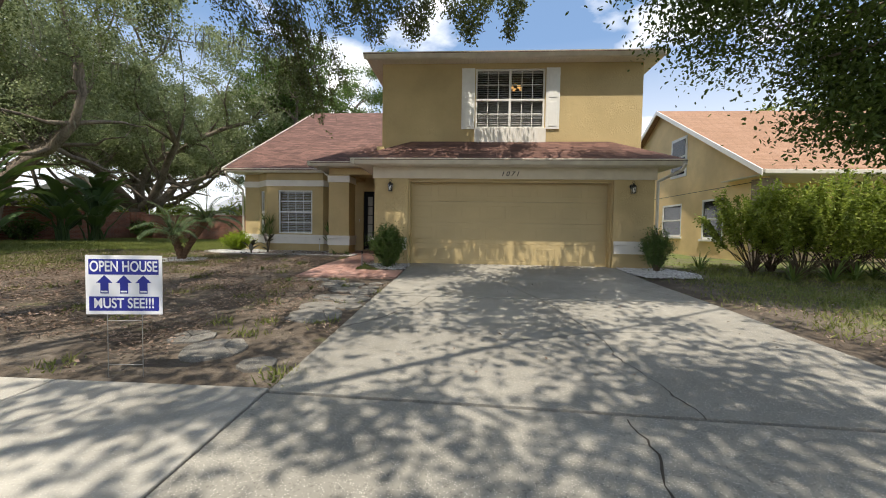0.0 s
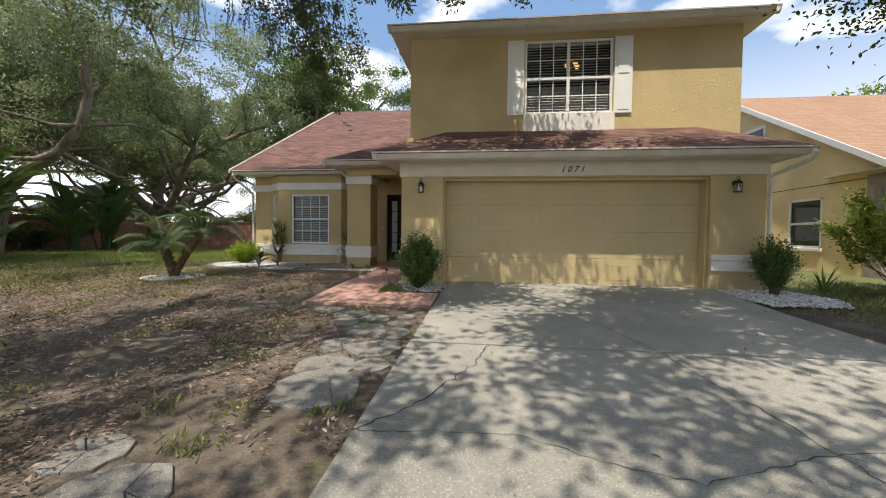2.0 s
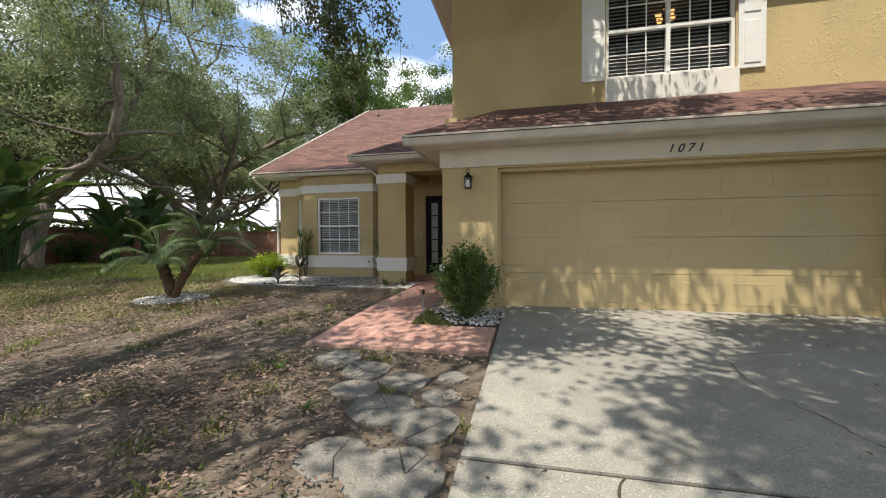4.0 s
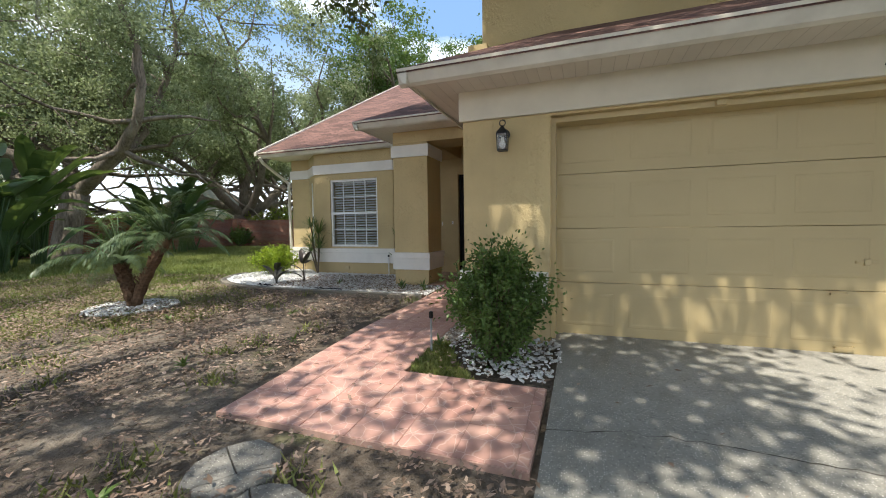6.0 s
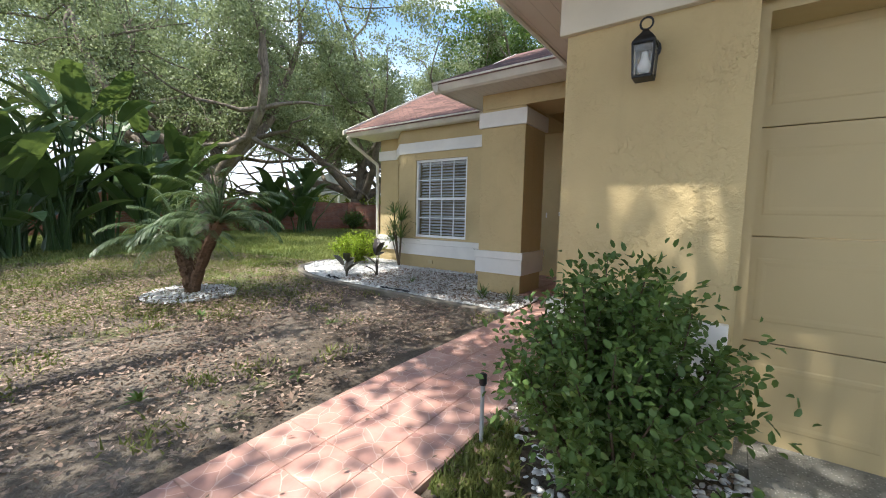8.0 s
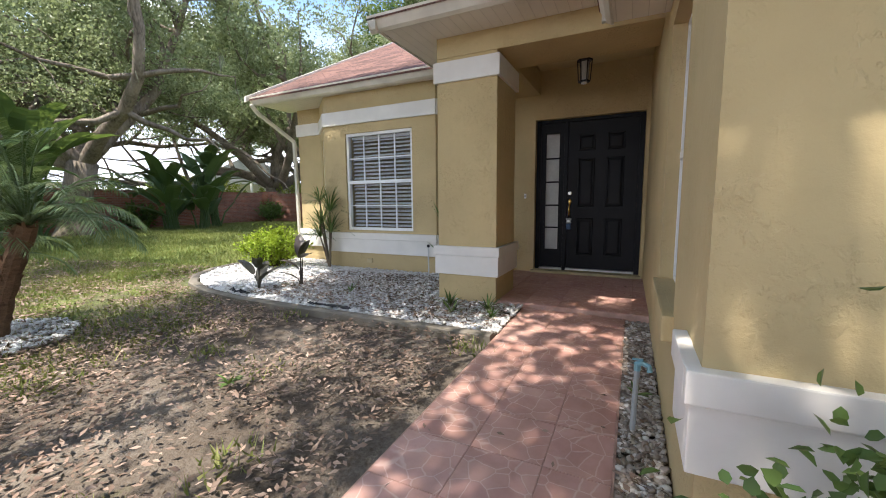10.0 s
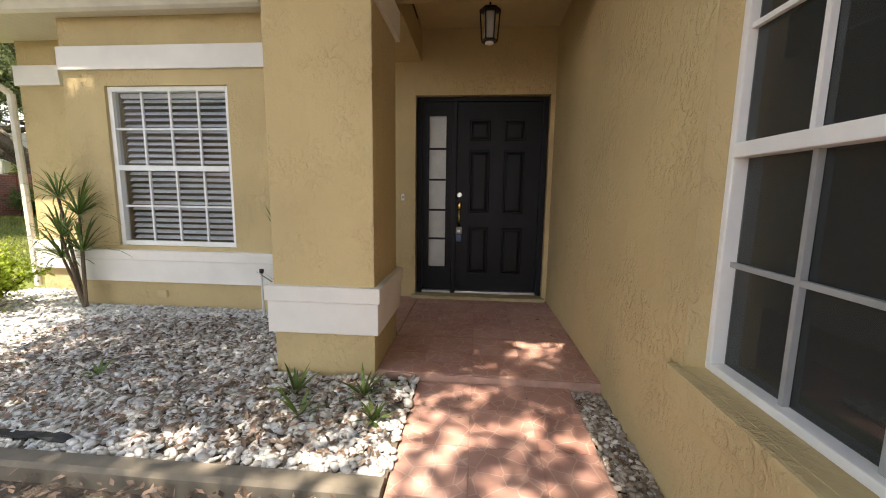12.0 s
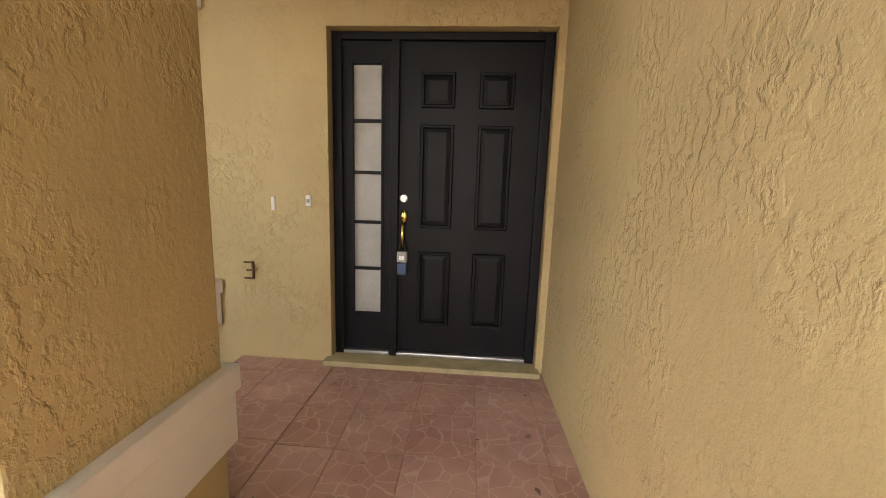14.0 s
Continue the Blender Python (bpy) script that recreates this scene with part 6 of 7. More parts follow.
# more unseen clumps, added to shade column, porch and upper wall
porch_c = np.concatenate([np.column_stack([rng.uniform(-5.6, -4.0, 12), rng.uniform(9.0, 10.1, 12), rng.uniform(7.9, 9.0, 12)]), np.column_stack([rng.uniform(-4.0, -2.9, 3), rng.uniform(9.0, 9.9, 3), rng.uniform(7.9, 8.9, 3)])])
wall_c = np.column_stack([rng.uniform(-3.0, -0.4, 62), rng.uniform(8.2, 9.4, 62), rng.uniform(7.3, 8.9, 62)])
cc = np.concatenate([cc[~thin], extra_c[:210], path_c, over_drive(1500, rng), porch_c, wall_c])
over = clump_cloud(cc, (0.24, 0.24, 0.2), 78, rng)


def spray(x, y, z_top, z_tip, wide, n, rng):
    """A drooping leafy branch end."""
    u = rng.uniform(0, 1, n) ** 0.8
    strands = rng.normal(0, 1, (max(4, n // 70), 2))
    s = strands[rng.integers(0, len(strands), n)]
    w = wide * (1.0 - 0.65 * u)
    px = x + s[:, 0] * w * 0.6 + rng.normal(0, 0.09, n)
    py = y + s[:, 1] * w * 0.45 + rng.normal(0, 0.09, n)
    ln = (z_top - z_tip) * (0.55 + 0.45 * np.clip(1 - np.abs(s[:, 0]) * 0.5, 0, 1))
    return np.column_stack([px, py, z_top - u * ln])


hang = np.concatenate([
    spray(-4.6, 9.9, 8.4, 6.6, 1.1, 900, rng), spray(-5.9, 9.6, 8.4, 6.4, 1.0, 900, rng),
    spray(-3.0, 9.6, 7.6, 6.0, 0.8, 1500, rng), spray(-2.2, 9.5, 7.6, 5.8, 0.9, 2200, rng), spray(-1.2, 9.2, 7.3, 5.65, 0.9, 2300, rng), spray(0.1, 9.0, 7.2, 5.55, 0.8, 2200, rng), spray(1.0, 8.8, 7.1, 5.5, 0.5, 1300, rng),
    spray(-7.4, 9.0, 8.5, 5.4, 1.2, 1700, rng), spray(-9.5, 9.5, 8.8, 5.0, 1.4, 1800, rng), spray(-11.5, 9.0, 8.5, 4.8, 1.4, 1800, rng)])


def drooping_twig(x, y, z_tip, rng):
    """Line of one hanging twig, bowing outwards, and the leaf clusters along it."""
    top, slip = rng.uniform(7.3, 8.0), rng.uniform(0.35, 1.1)
    line = []
    for u in np.linspace(0, 1, 9):
        line.append(np.array([x - slip * (1 - u) ** 1.5, y + rng.normal(0, 0.03) - 0.5 * (1 - u), top + (z_tip - top) * u ** 1.15]) + rng.normal(0, 0.03, 3))
    spots = []
    for _ in range(int((top - z_tip) * 6)):
        u = rng.uniform(0.08, 1.0) ** 0.8
        k = min(7, int(u * 8))
        p = line[k] + (line[k + 1] - line[k]) * (u * 8 - k)
        spots.append(p + rng.normal(0, 0.11, (1, 3)) + rng.normal(0, 0.06, (rng.integers(7, 20), 3)))
    return line, np.concatenate(spots)


rng = np.random.default_rng(77)
twig_lines, twig_leaves = [], []
for _ in range(40):
    x = rng.triangular(-6.5, -4.1, -3.1)
    low = np.interp(x, (-6.5, -5.2, -4.5, -3.95, -3.5, -3.1), (6.4, 5.5, 4.7, 3.7, 4.5, 5.3))
    line, spots = drooping_twig(x, 10.75 + rng.normal(0, 0.4), low + abs(rng.normal(0, 0.45)), rng)
    twig_lines.append(line)
    twig_leaves.append(spots)
hang = np.concatenate([hang] + twig_leaves)


def build_street_oak():
    rng = np.random.default_rng(31)
    base = np.array([-8.2, -4.6, -0.15])
    t = thing("street_oak", pose(*base), "large live oak with drooping branches, its unseen crown added to shade driveway and yard", "tree", "oaks round the yard")
    bt = bmesh.new()
    tube(bt, [(0, 0, -0.2), (0.1, 0.1, 0.6), (0.3, 0.4, 2.4), (0.6, 0.8, 4.2)], [0.75, 0.55, 0.48, 0.5], 12)
    part("trunk", bt, M["bark"], t, smooth=True)
    for ex, ey, ez in ((-3.6, 10.2, 8.2), (0.3, 8.6, 7.9), (4.0, 3.0, 8.3), (3.5, -4.0, 8.5), (-6.5, 9.4, 8.9), (-11.0, 9.0, 9.0), (-13.5, 2.0, 8.6), (-2.0, 4.0, 8.2)):
        bl = bmesh.new()
        a = np.array([0.6, 0.8, 4.0])
        b = np.array([ex, ey, ez]) - base
        pts = [a + (b - a) * u + np.array([0, 0, 2.0 * math.sin(math.pi * u) * 0.7]) + rng.normal(0, 0.12, 3) * (0 < u < 1) for u in np.linspace(0, 1, 9)]
        tube(bl, pts, [0.085 * (1 - 0.86 * u) for u in np.linspace(0, 1, 9)], 7, False)
        part("limb", bl, M["bark"], t, smooth=True)
    bl = bmesh.new()
    pts = [np.array(q) - base for q in ((-7.6, -3.8, 4.1), (-6.9, -0.6, 3.75), (-5.9, 2.6, 3.5), (-5.25, 3.9, 3.6), (-5.5, 4.5, 4.9), (-5.9, 5.4, 6.6), (-5.7, 6.4, 8.0))]
    tube(bl, pts, [0.36, 0.31, 0.28, 0.26, 0.22, 0.15, 0.07], 10, False)
    part("limb", bl, M["bark"], t, smooth=True)
    leaves_object("crown", leaf_quads(over - base, 0.145, 0.085, rng, 0.2), M["oak_leaf"], t)
    leaves_object("hanging_foliage", leaf_quads(hang - base, 0.088, 0.046, rng, 0.5), M["oak_leaf"], t)
    bw = bmesh.new()
    for line in twig_lines:
        tube(bw, [p - base for p in line], [0.011 - 0.001 * k for k in range(9)], 4, False)
    tagged(part("hanging_twigs", bw, M["twig"], t), kind="stuff")
    st = np.array([(-5.6, 9.7, 6.3), (-5.2, 9.9, 6.1), (-6.4, 9.4, 6.2), (-5.0, 10.4, 6.4), (-7.2, 9.3, 6.0), (-8.6, 9.3, 5.8)]) - base
    st = np.repeat(st, 22, 0) + rng.normal(0, 0.13, (len(st) * 22, 3))
    ln = rng.uniform(0.25, 0.95, (len(st), 1))
    sw, w, dn = rng.normal(0, 0.05, (len(st), 3)), rng.normal(0, 0.007, (len(st), 3)), np.array([0, 0, -1.0])
    hm = leaves_object("spanish_moss", np.stack([st - w * 0.4, st + dn * ln * 0.5 + w + sw, st + dn * ln + sw * 2, st + dn * ln * 0.5 - w + sw], 1), M["moss"], t)
    tagged(hm, "grey hanging moss", kind="stuff")


build_street_oak()


def build_broad_tree():
    rng = np.random.default_rng(41)
    base = np.array([9.4, 4.4, gz(4.4)])
    t = thing("shade_tree", pose(*base), "dark green broad-leaved tree beside the driveway", "tree")
    bt = bmesh.new()
    tube(bt, [(0, 0, -0.2), (-0.1, 0.1, 0.5), (-0.3, 0.3, 2.2), (-0.8, 0.6, 3.6)], [0.4, 0.28, 0.24, 0.22], 10)
    part("trunk", bt, M["bark"], t, smooth=True)
    d = rng.normal(size=(210, 3))
    c = unit(d) * rng.uniform(0.55, 1.0, (210, 1)) * np.array([3.6, 2.1, 2.6]) + np.array([5.7, 5.9, 5.95])
    run = (c[:, 2] - 2.0) * 0.435
    c = c[(c[:, 0] + 0.276 * run < 6.9) | (c[:, 1] + 0.961 * run < 7.6)]
    c = c[(c[:, 2] > 3.4)]
    low = rng.uniform((4.9, 5.2, 2.75), (6.8, 6.5, 3.9), (30, 3))
    c = np.concatenate([c, low])
    for q in c[::6]:
        bl = bmesh.new()
        a, b = np.array([-0.8, 0.6, 3.5]), q - base
        pts = [a + (b - a) * u + np.array([0, 0, 0.5 * math.sin(math.pi * u)]) + rng.normal(0, 0.06, 3) * (0 < u < 1) for u in np.linspace(0, 1, 6)]
        tube(bl, pts, [0.09 * (1 - 0.9 * u) + 0.004 for u in np.linspace(0, 1, 6)], 5, False)
        part("limb", bl, M["bark"], t, smooth=True)
    pos = clump_cloud(c, (0.34, 0.34, 0.24), 300, rng) - base
    folded_object("crown", pos, 0.082, 0.042, rng, M["maple_leaf"], t, 0.3)


build_broad_tree()
# hedge mass beyond the brick wall
bush("wall_hedge", (-21.0, 28.5, 0.6), 2.6, 2.6, 60, 4500, (0.16, 0.10), M["hedge_leaf"], 71, "clipped green hedge beyond the brick wall", "hedge", "hedges beyond the wall")
bush("wall_hedge", (-26.5, 23.0, 0.6), 2.8, 3.0, 60, 4500, (0.16, 0.10), M["hedge_leaf"], 72, "clipped green hedge beyond the brick wall", "hedge", "hedges beyond the wall")
bush("wall_hedge", (-16.0, 28.5, 0.6), 3.2, 3.0, 60, 4500, (0.16, 0.10), M["hedge_leaf"], 73, "clipped green hedge beyond the brick wall", "hedge", "hedges beyond the wall")
for i, (x, y) in enumerate(((-23.8, 28.4), (-28.8, 26.2), (-29.5, 20.0), (-29.0, 15.0), (-29.5, 9.5), (-12.0, 28.6))):
    bush("wall_hedge", (x, y, 0.6), 2.9, 2.8, 60, 5500, (0.15, 0.095), M["hedge_leaf"], 170 + i, "clipped green hedge beyond the brick wall", "hedge", "hedges beyond the wall")
bush("wall_shrub", (-21.5, 24.6, 0.58), 1.3, 0.9, 30, 1100, (0.18, 0.07), M["shrub_leaf"], 74, "green shrub before the brick wall", "shrub")
for i, (x, y) in enumerate(((-21.9, 18.0), (-22.0, 14.5), (-21.9, 11.5), (-21.0, 8.0))):
    bush("wall_shrub", (x, y, 0.55), 1.2, 1.0, 24, 900, (0.2, 0.08), M["shrub_leaf"], 90 + i, "green shrub before the brick wall", "shrub", "shrubs along the wall")


# ---------------------------------------------------------------- boundary, neighbours
bw = thing("brick_wall", None, "red-brown brick garden wall with a capped top", "wall", kind="structure")
part("wall_run", boxes((-23.0, -22.75, -6.0, 25.2, 0.3, 2.22)), M["brick"], bw)
part("wall_run", boxes((-22.3, -7.0, 25.5, 25.75, 0.3, 2.15)), M["brick"], bw)
part("wall_cap", boxes((-23.04, -22.71, -6.0, 25.2, 2.222, 2.29), (-22.3, -7.0, 25.46, 25.79, 2.152, 2.22), bevel=0.01), M["brick"], bw)
part("pillar", boxes((-23.1, -22.3, 25.2, 25.95, 0.3, 2.36), bevel=0.01), M["brick"], bw, "lighter brick corner pillar")


def far_house(base, rz, w, d, h, rise, label):
    t = thing("far_house", pose(*base, 0, 0, rz), label, "house", "houses beyond the wall")
    part("wall", boxes((0, w, 0, d, 0, h)), M["wall_far"], t)
    bm = bmesh.new()
    prism(bm, [(-0.4, -0.4, h), (-0.4, d / 2, h + rise), (-0.4, d + 0.4, h)], (w + 0.8, 0, 0))
    part("roof", bm, M["roof_grey"], t)
    for x in (w * 0.15, w * 0.42, w * 0.7):
        wd = part("window", boxes((x, x + 1.2, -0.05, 0.02, 1.0, 2.3)), M["vinyl"], t)
        part("pane", boxes((x + 0.08, x + 1.12, -0.06, -0.045, 1.08, 2.22)), M["glass_side"], wd)
    return t


far_house((-52, 40, 0.6), -35, 14, 10, 3.0, 2.9, "pale far house with a grey roof beyond the wall")
far_house((-60, 22, 0.6), -60, 14, 10, 3.2, 2.6, "pale far house half hidden by trees")
far_house((-36, 52, 0.6), -20, 12, 9, 3.0, 2.6, "pale far house with a grey roof beyond the wall")
bm = bmesh.new()
tube(bm, [(-29.2, 29.6, 0.5), (-29.2, 29.6, 3.9)], 0.09, 10)
tagged(link_mesh("white_post", bm, M["vinyl"]), "tall white post beyond the brick wall", "post")

NX, NY0, NRY, NEZ, NRZ = 9.1, 12.5, 18.85, 3.30, 7.05
nb = thing("neighbour_house", None, "yellow stucco neighbouring house with a tan shingle roof", "house")
def nb_wall(y0, y1, z0, z1):
    return (NX, NX + 0.2, y0, y1, z0, z1)
part("wall", boxes(nb_wall(NY0, 14.29, 0.2, 3.3), nb_wall(14.29, 15.55, 0.2, 1.2), nb_wall(14.29, 15.55, 2.68, 3.3), nb_wall(15.55, 16.98, 0.2, 3.3), nb_wall(16.98, 18.6, 0.2, 1.28), nb_wall(16.98, 18.6, 2.66, 3.3), nb_wall(18.6, 25.2, 0.2, 3.3)), M["stucco_nb"], nb)
bm = bmesh.new()
k = (NRZ - NEZ) / (NRY - 12.1)
prism(bm, [(NX, NY0, 3.302), (NX, NY0, NEZ + (NY0 - 12.1) * k - 0.06), (NX, NRY, NRZ - 0.06), (NX, 25.2, 3.302)], (0.2, 0, 0))
part("gable", bm, M["stucco_nb"], nb)
part("front_wall", boxes((NX + 0.21, 22.0, NY0 + 1.6, NY0 + 1.8, 0.2, 3.2)), M["stucco_nb"], nb)
bm = bmesh.new()
prism(bm, [(NX - 0.3, 12.1, NEZ), (22.5, 12.1, NEZ), (22.5, NRY, NRZ), (NX - 0.3, NRY, NRZ)], (0, 0, -0.06))
prism(bm, [(NX - 0.3, NRY, NRZ), (22.5, NRY, NRZ), (22.5, 25.6, NEZ), (NX - 0.3, 25.6, NEZ)], (0, 0, -0.06))
part("roof", bm, M["shingle_nb"], nb, "tan weathered shingles")
bm = bmesh.new()
for y0, y1, za, zb in ((12.1, NRY, NEZ, NRZ), (25.6, NRY, NEZ, NRZ)):
    prism(bm, [(NX - 0.33, y0, za + 0.01), (NX - 0.33, y1, zb + 0.01), (NX - 0.33, y1, zb - 0.17), (NX - 0.33, y0, za - 0.17)], (0.04, 0, 0))
part("rake_board", bm, M["vinyl"], nb)
part("eave_gutter", boxes((NX - 0.3, 22.5, 12.0, 12.12, NEZ - 0.13, NEZ), bevel=0.02), M["gutter"], nb)
part("eave_soffit", boxes((NX - 0.25, 22.5, 12.12, NY0 + 1.6, NEZ - 0.13, NEZ - 0.11)), M["gutter"], nb)
part("stone_pier", boxes((NX - 0.03, NX + 0.55, NY0 - 0.02, NY0 + 0.45, 0.3, 3.1), bevel=0.01), M["stone"], nb, "grey stone veneer pier")
part("control_joint", boxes((NX - 0.004, NX + 0.01, NY0 + 0.4, 25.0, 3.02, 3.04)), M["ink"], nb)


def nb_window(y0, y1, z0, z1):
    w = part("window", boxes((NX + 0.0, NX + 0.06, y0, y0 + 0.07, z0, z1), (NX, NX + 0.06, y1 - 0.07, y1, z0, z1), (NX, NX + 0.06, y0, y1, z1 - 0.07, z1), (NX, NX + 0.06, y0, y1, z0, z0 + 0.07), (NX - 0.01, NX + 0.06, y0, y1, (z0 + z1) / 2 - 0.04, (z0 + z1) / 2 + 0.03)), M["vinyl"], nb)
    part("pane", boxes((NX + 0.03, NX + 0.04, y0 + 0.07, y1 - 0.07, z0 + 0.07, z1 - 0.07)), M["glass_side"], w)
    part("sill", boxes((NX - 0.06, NX + 0.05, y0 - 0.06, y1 + 0.06, z0 - 0.09, z0 - 0.002), bevel=0.008), M["vinyl"], w)
    return w


nb_window(16.98, 18.6, 1.28, 2.66)
nb_window(14.29, 15.55, 1.2, 2.68)
w = part("upper_window", boxes((NX - 0.03, NX + 0.0, 16.72, 17.95, 3.78, 5.45)), M["vinyl"], nb)
part("pane", boxes((NX - 0.045, NX - 0.032, 16.84, 17.83, 4.66, 5.33), (NX - 0.045, NX - 0.032, 16.84, 17.83, 3.90, 4.58)), M["glass_side"], w)

# ---------------------------------------------------------------- lamps, number, sign, small things
def lantern(x, y, z):
    t = thing("wall_lantern", pose(x, y, z), "black carriage lantern with clear panes on the garage wall", "lamp", "garage lanterns")
    bm = bmesh.new()
    lathe(bm, [(0.055, 0), (0.055, 0.012), (0.03, 0.025)], 16, pose(0, 0, 0.03, 90))
    tube(bm, [(0, 0, 0.03), (0, -0.05, 0.06), (0, -0.10, 0.055)], 0.010, 8)
    part("bracket", bm, M["iron"], t)
    w = 0.047
    bm = bmesh.new()
    for sx in (-1, 1):
        for sy in (-1, 1):
            tube(bm, [(sx * w, -0.10 + sy * w, 0.02), (sx * w * 0.86, -0.10 + sy * w * 0.86, -0.125)], 0.006, 6)
    box(bm, -w * 0.95, w * 0.95, -0.10 - w * 0.95, -0.10 + w * 0.95, -0.137, -0.123, 0.003)
    part("cage", bm, M["iron"], t)
    bm = bmesh.new()
    lathe(bm, [(0.074, 0.018), (0.072, 0.03), (0.05, 0.055), (0.025, 0.078), (0.012, 0.095)], 4, pose(0, -0.10, 0, 0, 0, 45))
    part("cap", bm, M["iron"], t)
    bm = bmesh.new()
    tube(bm, [(0.028 * math.cos(a), -0.10, 0.122 + 0.028 * math.sin(a)) for a in np.linspace(0, 2 * math.pi, 13)], 0.005, 6, False)
    part("ring", bm, M["iron"], t)
    bm = bmesh.new()
    lathe(bm, [(0.012, -0.01), (0.016, -0.04), (0.030, -0.075), (0.028, -0.09), (0.018, -0.11)], 14, pose(0, -0.10, 0))
    part("bulb", bm, M["bulb"], t, smooth=True)
    for k in range(4):
        pn = part("pane", boxes((-w * 0.85, w * 0.85, -w - 0.0015, -w + 0.0015, -0.12, 0.012)), M["glass_clear"], t)
        pn.matrix_basis = pose(0, -0.10, 0, 0, 0, 90 * k)
        pn.visible_shadow = False
    return t


lant = lantern(-1.765, FRONT, 2.43)
copy_thing(lant, pose(4.07, FRONT, 2.43))

pl = thing("porch_lantern", pose(-2.93, 13.2, 3.40), "black glass lantern hanging from the porch ceiling", "lamp")
bm = bmesh.new()
lathe(bm, [(0.06, 0), (0.06, -0.02), (0.02, -0.035)], 16)
tube(bm, [(0, 0, -0.03), (0, 0, -0.22)], 0.008, 8)
part("stem", bm, M["iron"], pl)
bm = bmesh.new()
lathe(bm, [(0.03, -0.2), (0.085, -0.225), (0.085, -0.24)], 6)
for kk in range(6):
    a = 2 * math.pi * kk / 6
    tube(bm, [(0.078 * math.cos(a), 0.078 * math.sin(a), -0.235), (0.062 * math.cos(a), 0.062 * math.sin(a), -0.455)], 0.006, 5)
lathe(bm, [(0.066, -0.452), (0.066, -0.466)], 6)
part("cage", bm, M["iron"], pl)
bm = bmesh.new()
lathe(bm, [(0.05, -0.25), (0.042, -0.45), (0.03, -0.475)], 6)
part("diffuser", bm, M["glass_frost"], pl, "pale glass")
bm = bmesh.new()
lathe(bm, [(0.03, -0.466), (0.035, -0.478), (0.02, -0.485)], 12)
part("bulb", bm, M["bulb"], pl)


M["warm_glass"] = plain("lit_glass_shade", (0.9, 0.6, 0.3), 0.4, vary=0.05)
M["warm_glass"].node_tree.nodes["Principled BSDF"].inputs["Emission Color"].default_value = (1.0, 0.55, 0.18, 1)
M["warm_glass"].node_tree.nodes["Principled BSDF"].inputs["Emission Strength"].default_value = 1.3
ch = thing("chandelier", pose(1.48, 11.5, 5.64), "small lit brass chandelier behind the upper window", "lamp")
bm = bmesh.new()
lathe(bm, [(0.05, 0), (0.05, -0.02), (0.012, -0.03), (0.012, -0.2), (0.03, -0.22), (0.01, -0.25)], 12)
part("stem", bm, M["brass"], ch)
for kk in range(4):
    a = math.pi / 2 * kk + 0.4
    bm = bmesh.new()
    tube(bm, [(0, 0, -0.22), (0.08 * math.cos(a), 0.08 * math.sin(a), -0.25), (0.14 * math.cos(a), 0.14 * math.sin(a), -0.21)], 0.007, 6)
    arm = part("arm", bm, M["brass"], ch)
    bm = bmesh.new()
    lathe(bm, [(0.02, -0.21), (0.05, -0.17), (0.055, -0.13)], 12, pose(0.14 * math.cos(a), 0.14 * math.sin(a), 0))
    part("shade", bm, M["warm_glass"], arm, "glowing amber glass shade")


def lettering(name, text, size, m, material, parent, shear=0.0, depth=0.002, width=1.0, bold=0.018):
    cu = bpy.data.curves.new(name, "FONT")
    cu.body, cu.size, cu.extrude, cu.shear, cu.align_x, cu.align_y = text, size, depth, shear, "CENTER", "CENTER"
    cu.offset = bold * size
    tmp = bpy.data.objects.new("tmp", cu)
    scene.collection.objects.link(tmp)
    bpy.context.view_layer.update()
    me = bpy.data.meshes.new_from_object(tmp.evaluated_get(bpy.context.evaluated_depsgraph_get()))
    bpy.data.objects.remove(tmp)
    me.materials.clear()
    me.materials.append(material)
    ob = new(name, me)
    ob.parent = parent
    ob.matrix_basis = m @ Matrix.Diagonal((width, 1, 1, 1))
    return ob


hn = thing("house_number", pose(1.16, FRONT - 0.038, 2.74), "black script house number 1071 on the fascia", "house number")
for i, ch in enumerate("1071"):
    lettering("digit", ch, 0.155, pose(-0.18 + 0.12 * i, -0.002, 0, 90), M["ink"], hn, 0.35, 0.004, 1.0, 0.014)

sg = thing("yard_sign", pose(-2.50, 2.815, 0.02, 0, 0, 7), "white and blue open house sign on a wire stake", "sign")
S0, S1 = 0.599, 1.060
SW = 0.285
part("board", boxes((-SW, SW, 0, 0.006, S0, S1), bevel=0.001), M["sign_white"], sg)
part("title_panel", boxes((-SW + 0.025, SW - 0.025, -0.0015, 0.001, S1 - 0.15, S1 - 0.03)), M["sign_blue"], sg)
part("lower_panel", boxes((-SW + 0.025, SW - 0.025, -0.0015, 0.001, S0 + 0.028, S0 + 0.14)), M["sign_blue"], sg)
lettering("title", "OPEN HOUSE", 0.115, pose(0, -0.002, S1 - 0.09, 90), M["sign_white"], sg, 0, 0.0006, 0.72)
lettering("subtitle", "MUST SEE!!!", 0.110, pose(0, -0.002, S0 + 0.084, 90), M["sign_white"], sg, 0, 0.0006, 0.81)
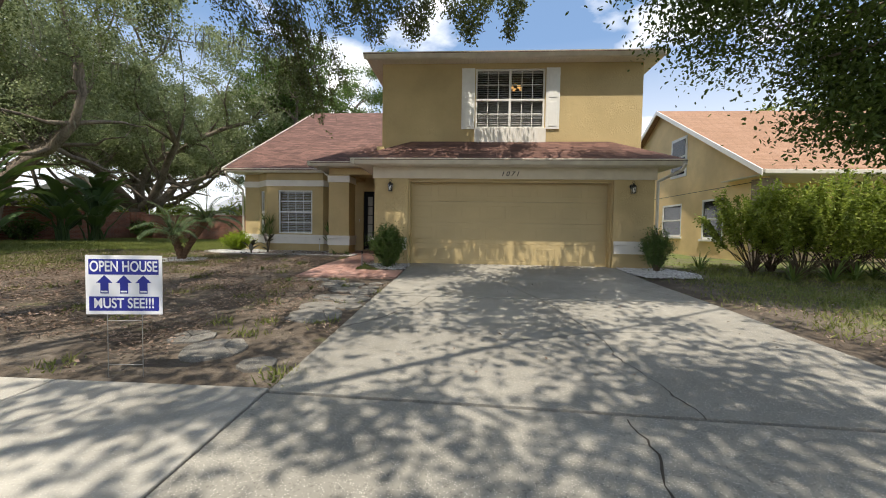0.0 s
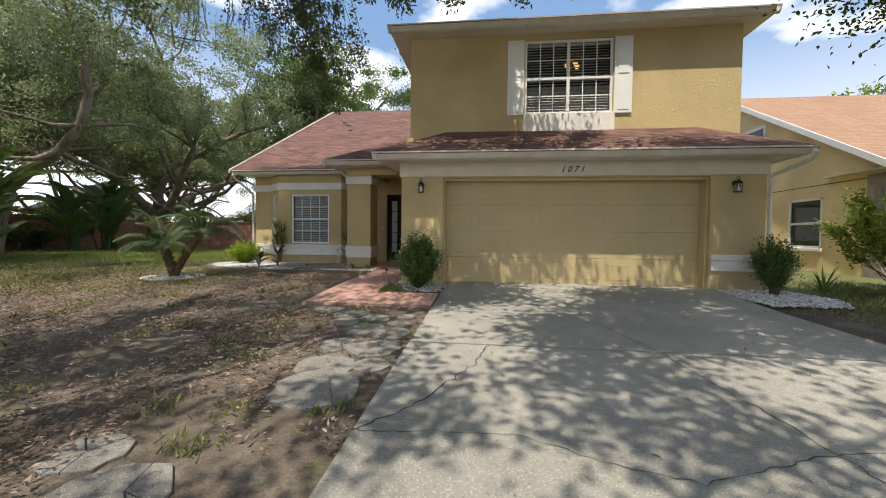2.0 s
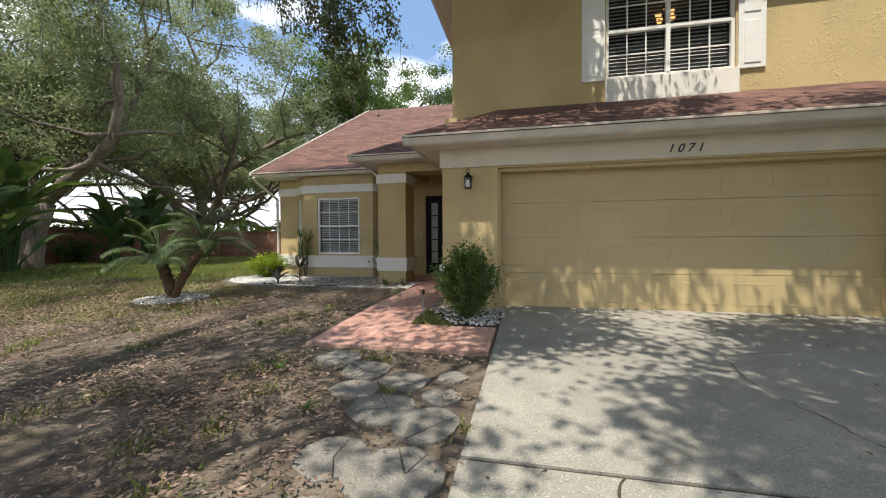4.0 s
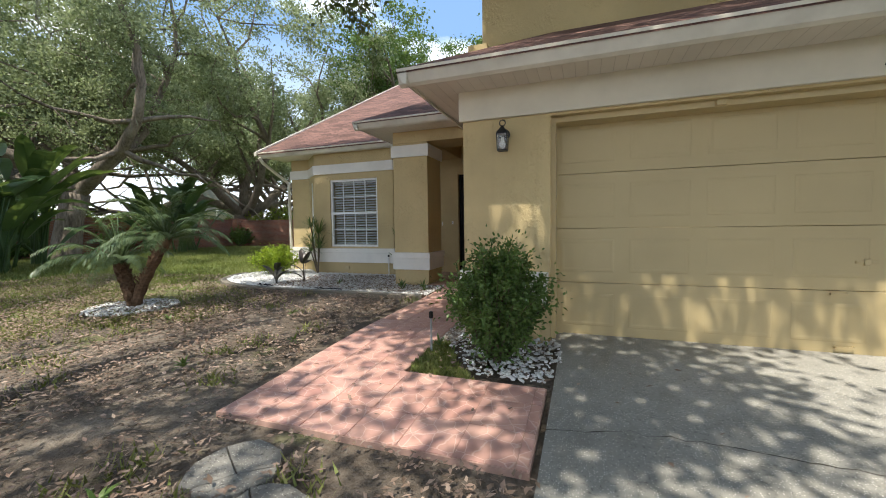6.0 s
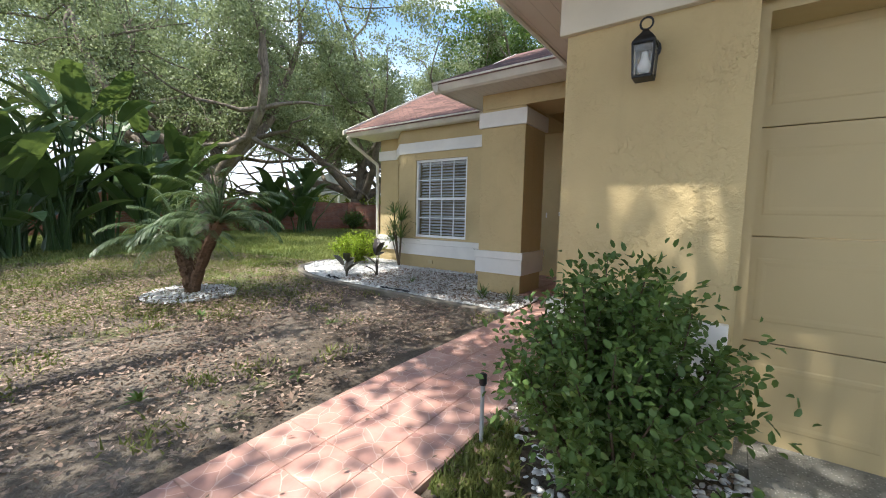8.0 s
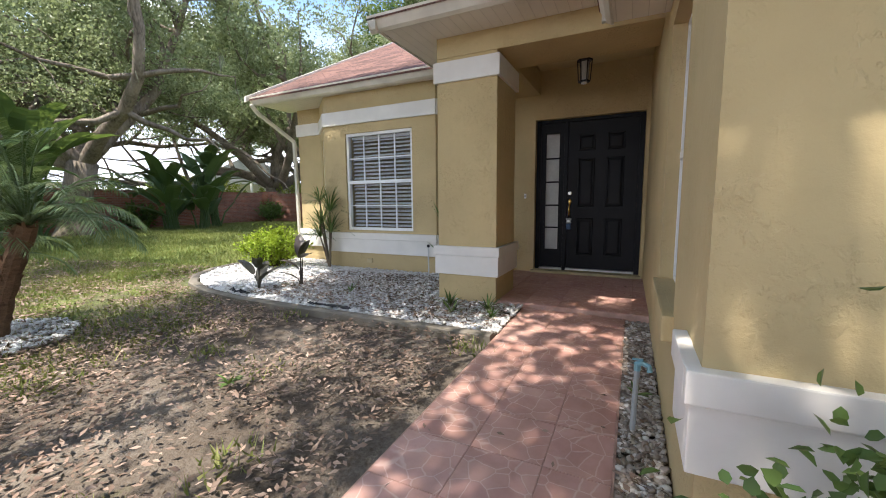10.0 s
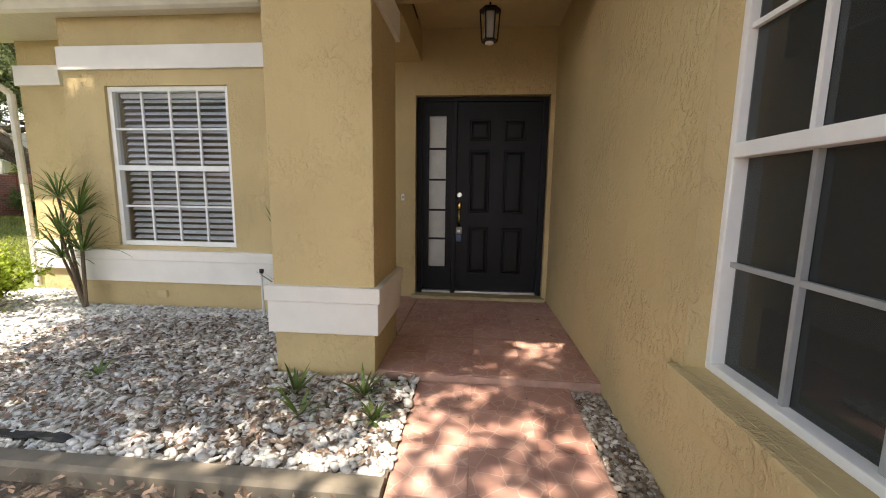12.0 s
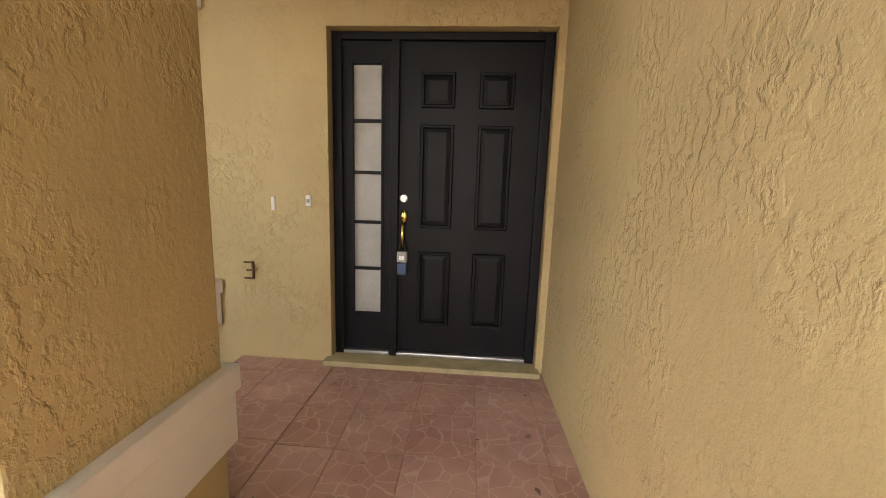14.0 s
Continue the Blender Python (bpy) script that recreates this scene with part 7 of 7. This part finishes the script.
for x in (-0.145, 0.0, 0.145):
    bm = bmesh.new()
    prism(bm, [(x - 0.03, -0.0015, 0.762), (x + 0.03, -0.0015, 0.762), (x + 0.03, -0.0015, 0.845), (x + 0.06, -0.0015, 0.845), (x, -0.0015, 0.905), (x - 0.06, -0.0015, 0.845), (x - 0.03, -0.0015, 0.845)], (0, 0.002, 0))
    ar = part("arrow", bm, M["sign_blue"], sg)
    part("logo_mark", boxes((x - 0.024, x + 0.024, -0.003, -0.001, 0.772, 0.784)), M["sign_white"], ar)
bm = bmesh.new()
zg = gz(2.75) - 0.12
for x in (-0.13, 0.13):
    tube(bm, [(x, 0.003, zg), (x, 0.003, S0 + 0.1)], 0.003, 6)
for z in (S0 - 0.05, 0.2):
    tube(bm, [(-0.13, 0.003, z), (0.13, 0.003, z)], 0.003, 6)
part("wire_stake", bm, M["wire"], sg, "thin galvanised wire stake")

sp = thing("garden_spigot", pose(-2.33, 10.40, gz(10.4)), "grey standpipe with a teal hose tap beside the path", "tap")
bm = bmesh.new()
tube(bm, [(0, 0, -0.05), (0.01, 0.05, 0.28)], 0.013, 8)
part("pipe", bm, M["grey"], sp)
bm = bmesh.new()
tube(bm, [(0.01, 0.05, 0.27), (0.01, 0.05, 0.30), (0.03, 0.045, 0.312), (0.06, 0.04, 0.30), (0.065, 0.038, 0.275)], [0.016, 0.018, 0.014, 0.013, 0.014], 8)
tube(bm, [(-0.015, 0.05, 0.325), (0.035, 0.05, 0.325)], 0.006, 6)
part("tap", bm, M["teal"], sp, "teal tap")
sk = thing("path_light", pose(-2.34, 9.10, gz(9.1)), "short black stake light beside the path", "path light")
bm = bmesh.new()
tube(bm, [(0, 0, -0.05), (0, 0, 0.30)], 0.011, 8)
part("stake", bm, M["grey"], sk)
bm = bmesh.new()
lathe(bm, [(0.016, 0.29), (0.020, 0.30), (0.020, 0.345), (0.012, 0.352)], 12)
part("head", bm, M["iron"], sk)
rp = thing("sprinkler_riser", pose(-4.99, 13.30, 0.55), "thin white sprinkler riser by the bay wall", "pipe")
bm = bmesh.new()
tube(bm, [(0, 0, -0.05), (0, 0, 0.42)], 0.011, 8)
part("riser", bm, M["pvc"], rp)
bm = bmesh.new()
lathe(bm, [(0.014, 0.42), (0.02, 0.43), (0.02, 0.46)], 10)
part("nozzle", bm, M["iron"], rp)
db = thing("doorbell", pose(-3.80, BACK, 1.69), "small white doorbell button on the stucco", "doorbell")
part("plate", boxes((-0.016, 0.016, -0.014, 0.002, -0.036, 0.036), bevel=0.004), M["vinyl"], db)
part("button", boxes((-0.009, 0.009, -0.019, -0.012, -0.012, 0.012), bevel=0.003), M["grey"], db)
jb = thing("wall_fixing", pose(-4.04, BACK, 1.665), "old fixing hole patched in the stucco", "fixing")
part("plug", boxes((-0.012, 0.012, -0.008, 0.002, -0.045, 0.045), bevel=0.004), M["trim"], jb)
br = thing("wall_bracket", pose(-4.22, BACK, 1.21), "small tan wire bracket on the stucco", "bracket")
part("bars", boxes((-0.035, 0.03, -0.02, -0.008, 0.05, 0.06), (-0.035, 0.03, -0.02, -0.008, -0.06, -0.05), (0.02, 0.03, -0.02, 0.002, -0.06, 0.06), (-0.02, 0.02, -0.02, -0.008, -0.005, 0.005)), M["palm_bark"], br)
vt = thing("wall_outlet", pose(-6.12, BAY, 0.70), "small painted outdoor outlet on the bay wall", "outlet")
part("cover", boxes((-0.05, 0.05, -0.03, 0.002, -0.035, 0.035), bevel=0.006), M["stucco_smooth"], vt)


def fabric(x, y, lx, ly, seed, rz):
    """A crumpled scrap of black weed fabric."""
    r = random.Random(seed)
    bm = bmesh.new()
    n, m = 9, 4
    g = [[bm.verts.new(((i / (n - 1) - 0.5) * lx, (j / (m - 1) - 0.5) * ly + r.gauss(0, 0.008), 0.028 + abs(r.gauss(0, 0.014)))) for j in range(m)] for i in range(n)]
    for i in range(n - 1):
        for j in range(m - 1):
            bm.faces.new((g[i][j], g[i + 1][j], g[i + 1][j + 1], g[i][j + 1]))
    ob = link_mesh("weed_fabric", bm, M["iron"])
    so = ob.modifiers.new("thickness", "SOLIDIFY")
    so.thickness = 0.004
    ob.matrix_world = pose(x, y, gz(y), 0, 0, rz)
    return tagged(ob, "scrap of black weed fabric showing in the gravel", "fabric", "weed fabric scraps")


fabric(-5.15, 11.40, 0.55, 0.06, 1, 0)
fabric(-6.6, 11.46, 0.4, 0.05, 2, -8)
fabric(-4.72, 13.75, 0.22, 0.12, 3, 30)
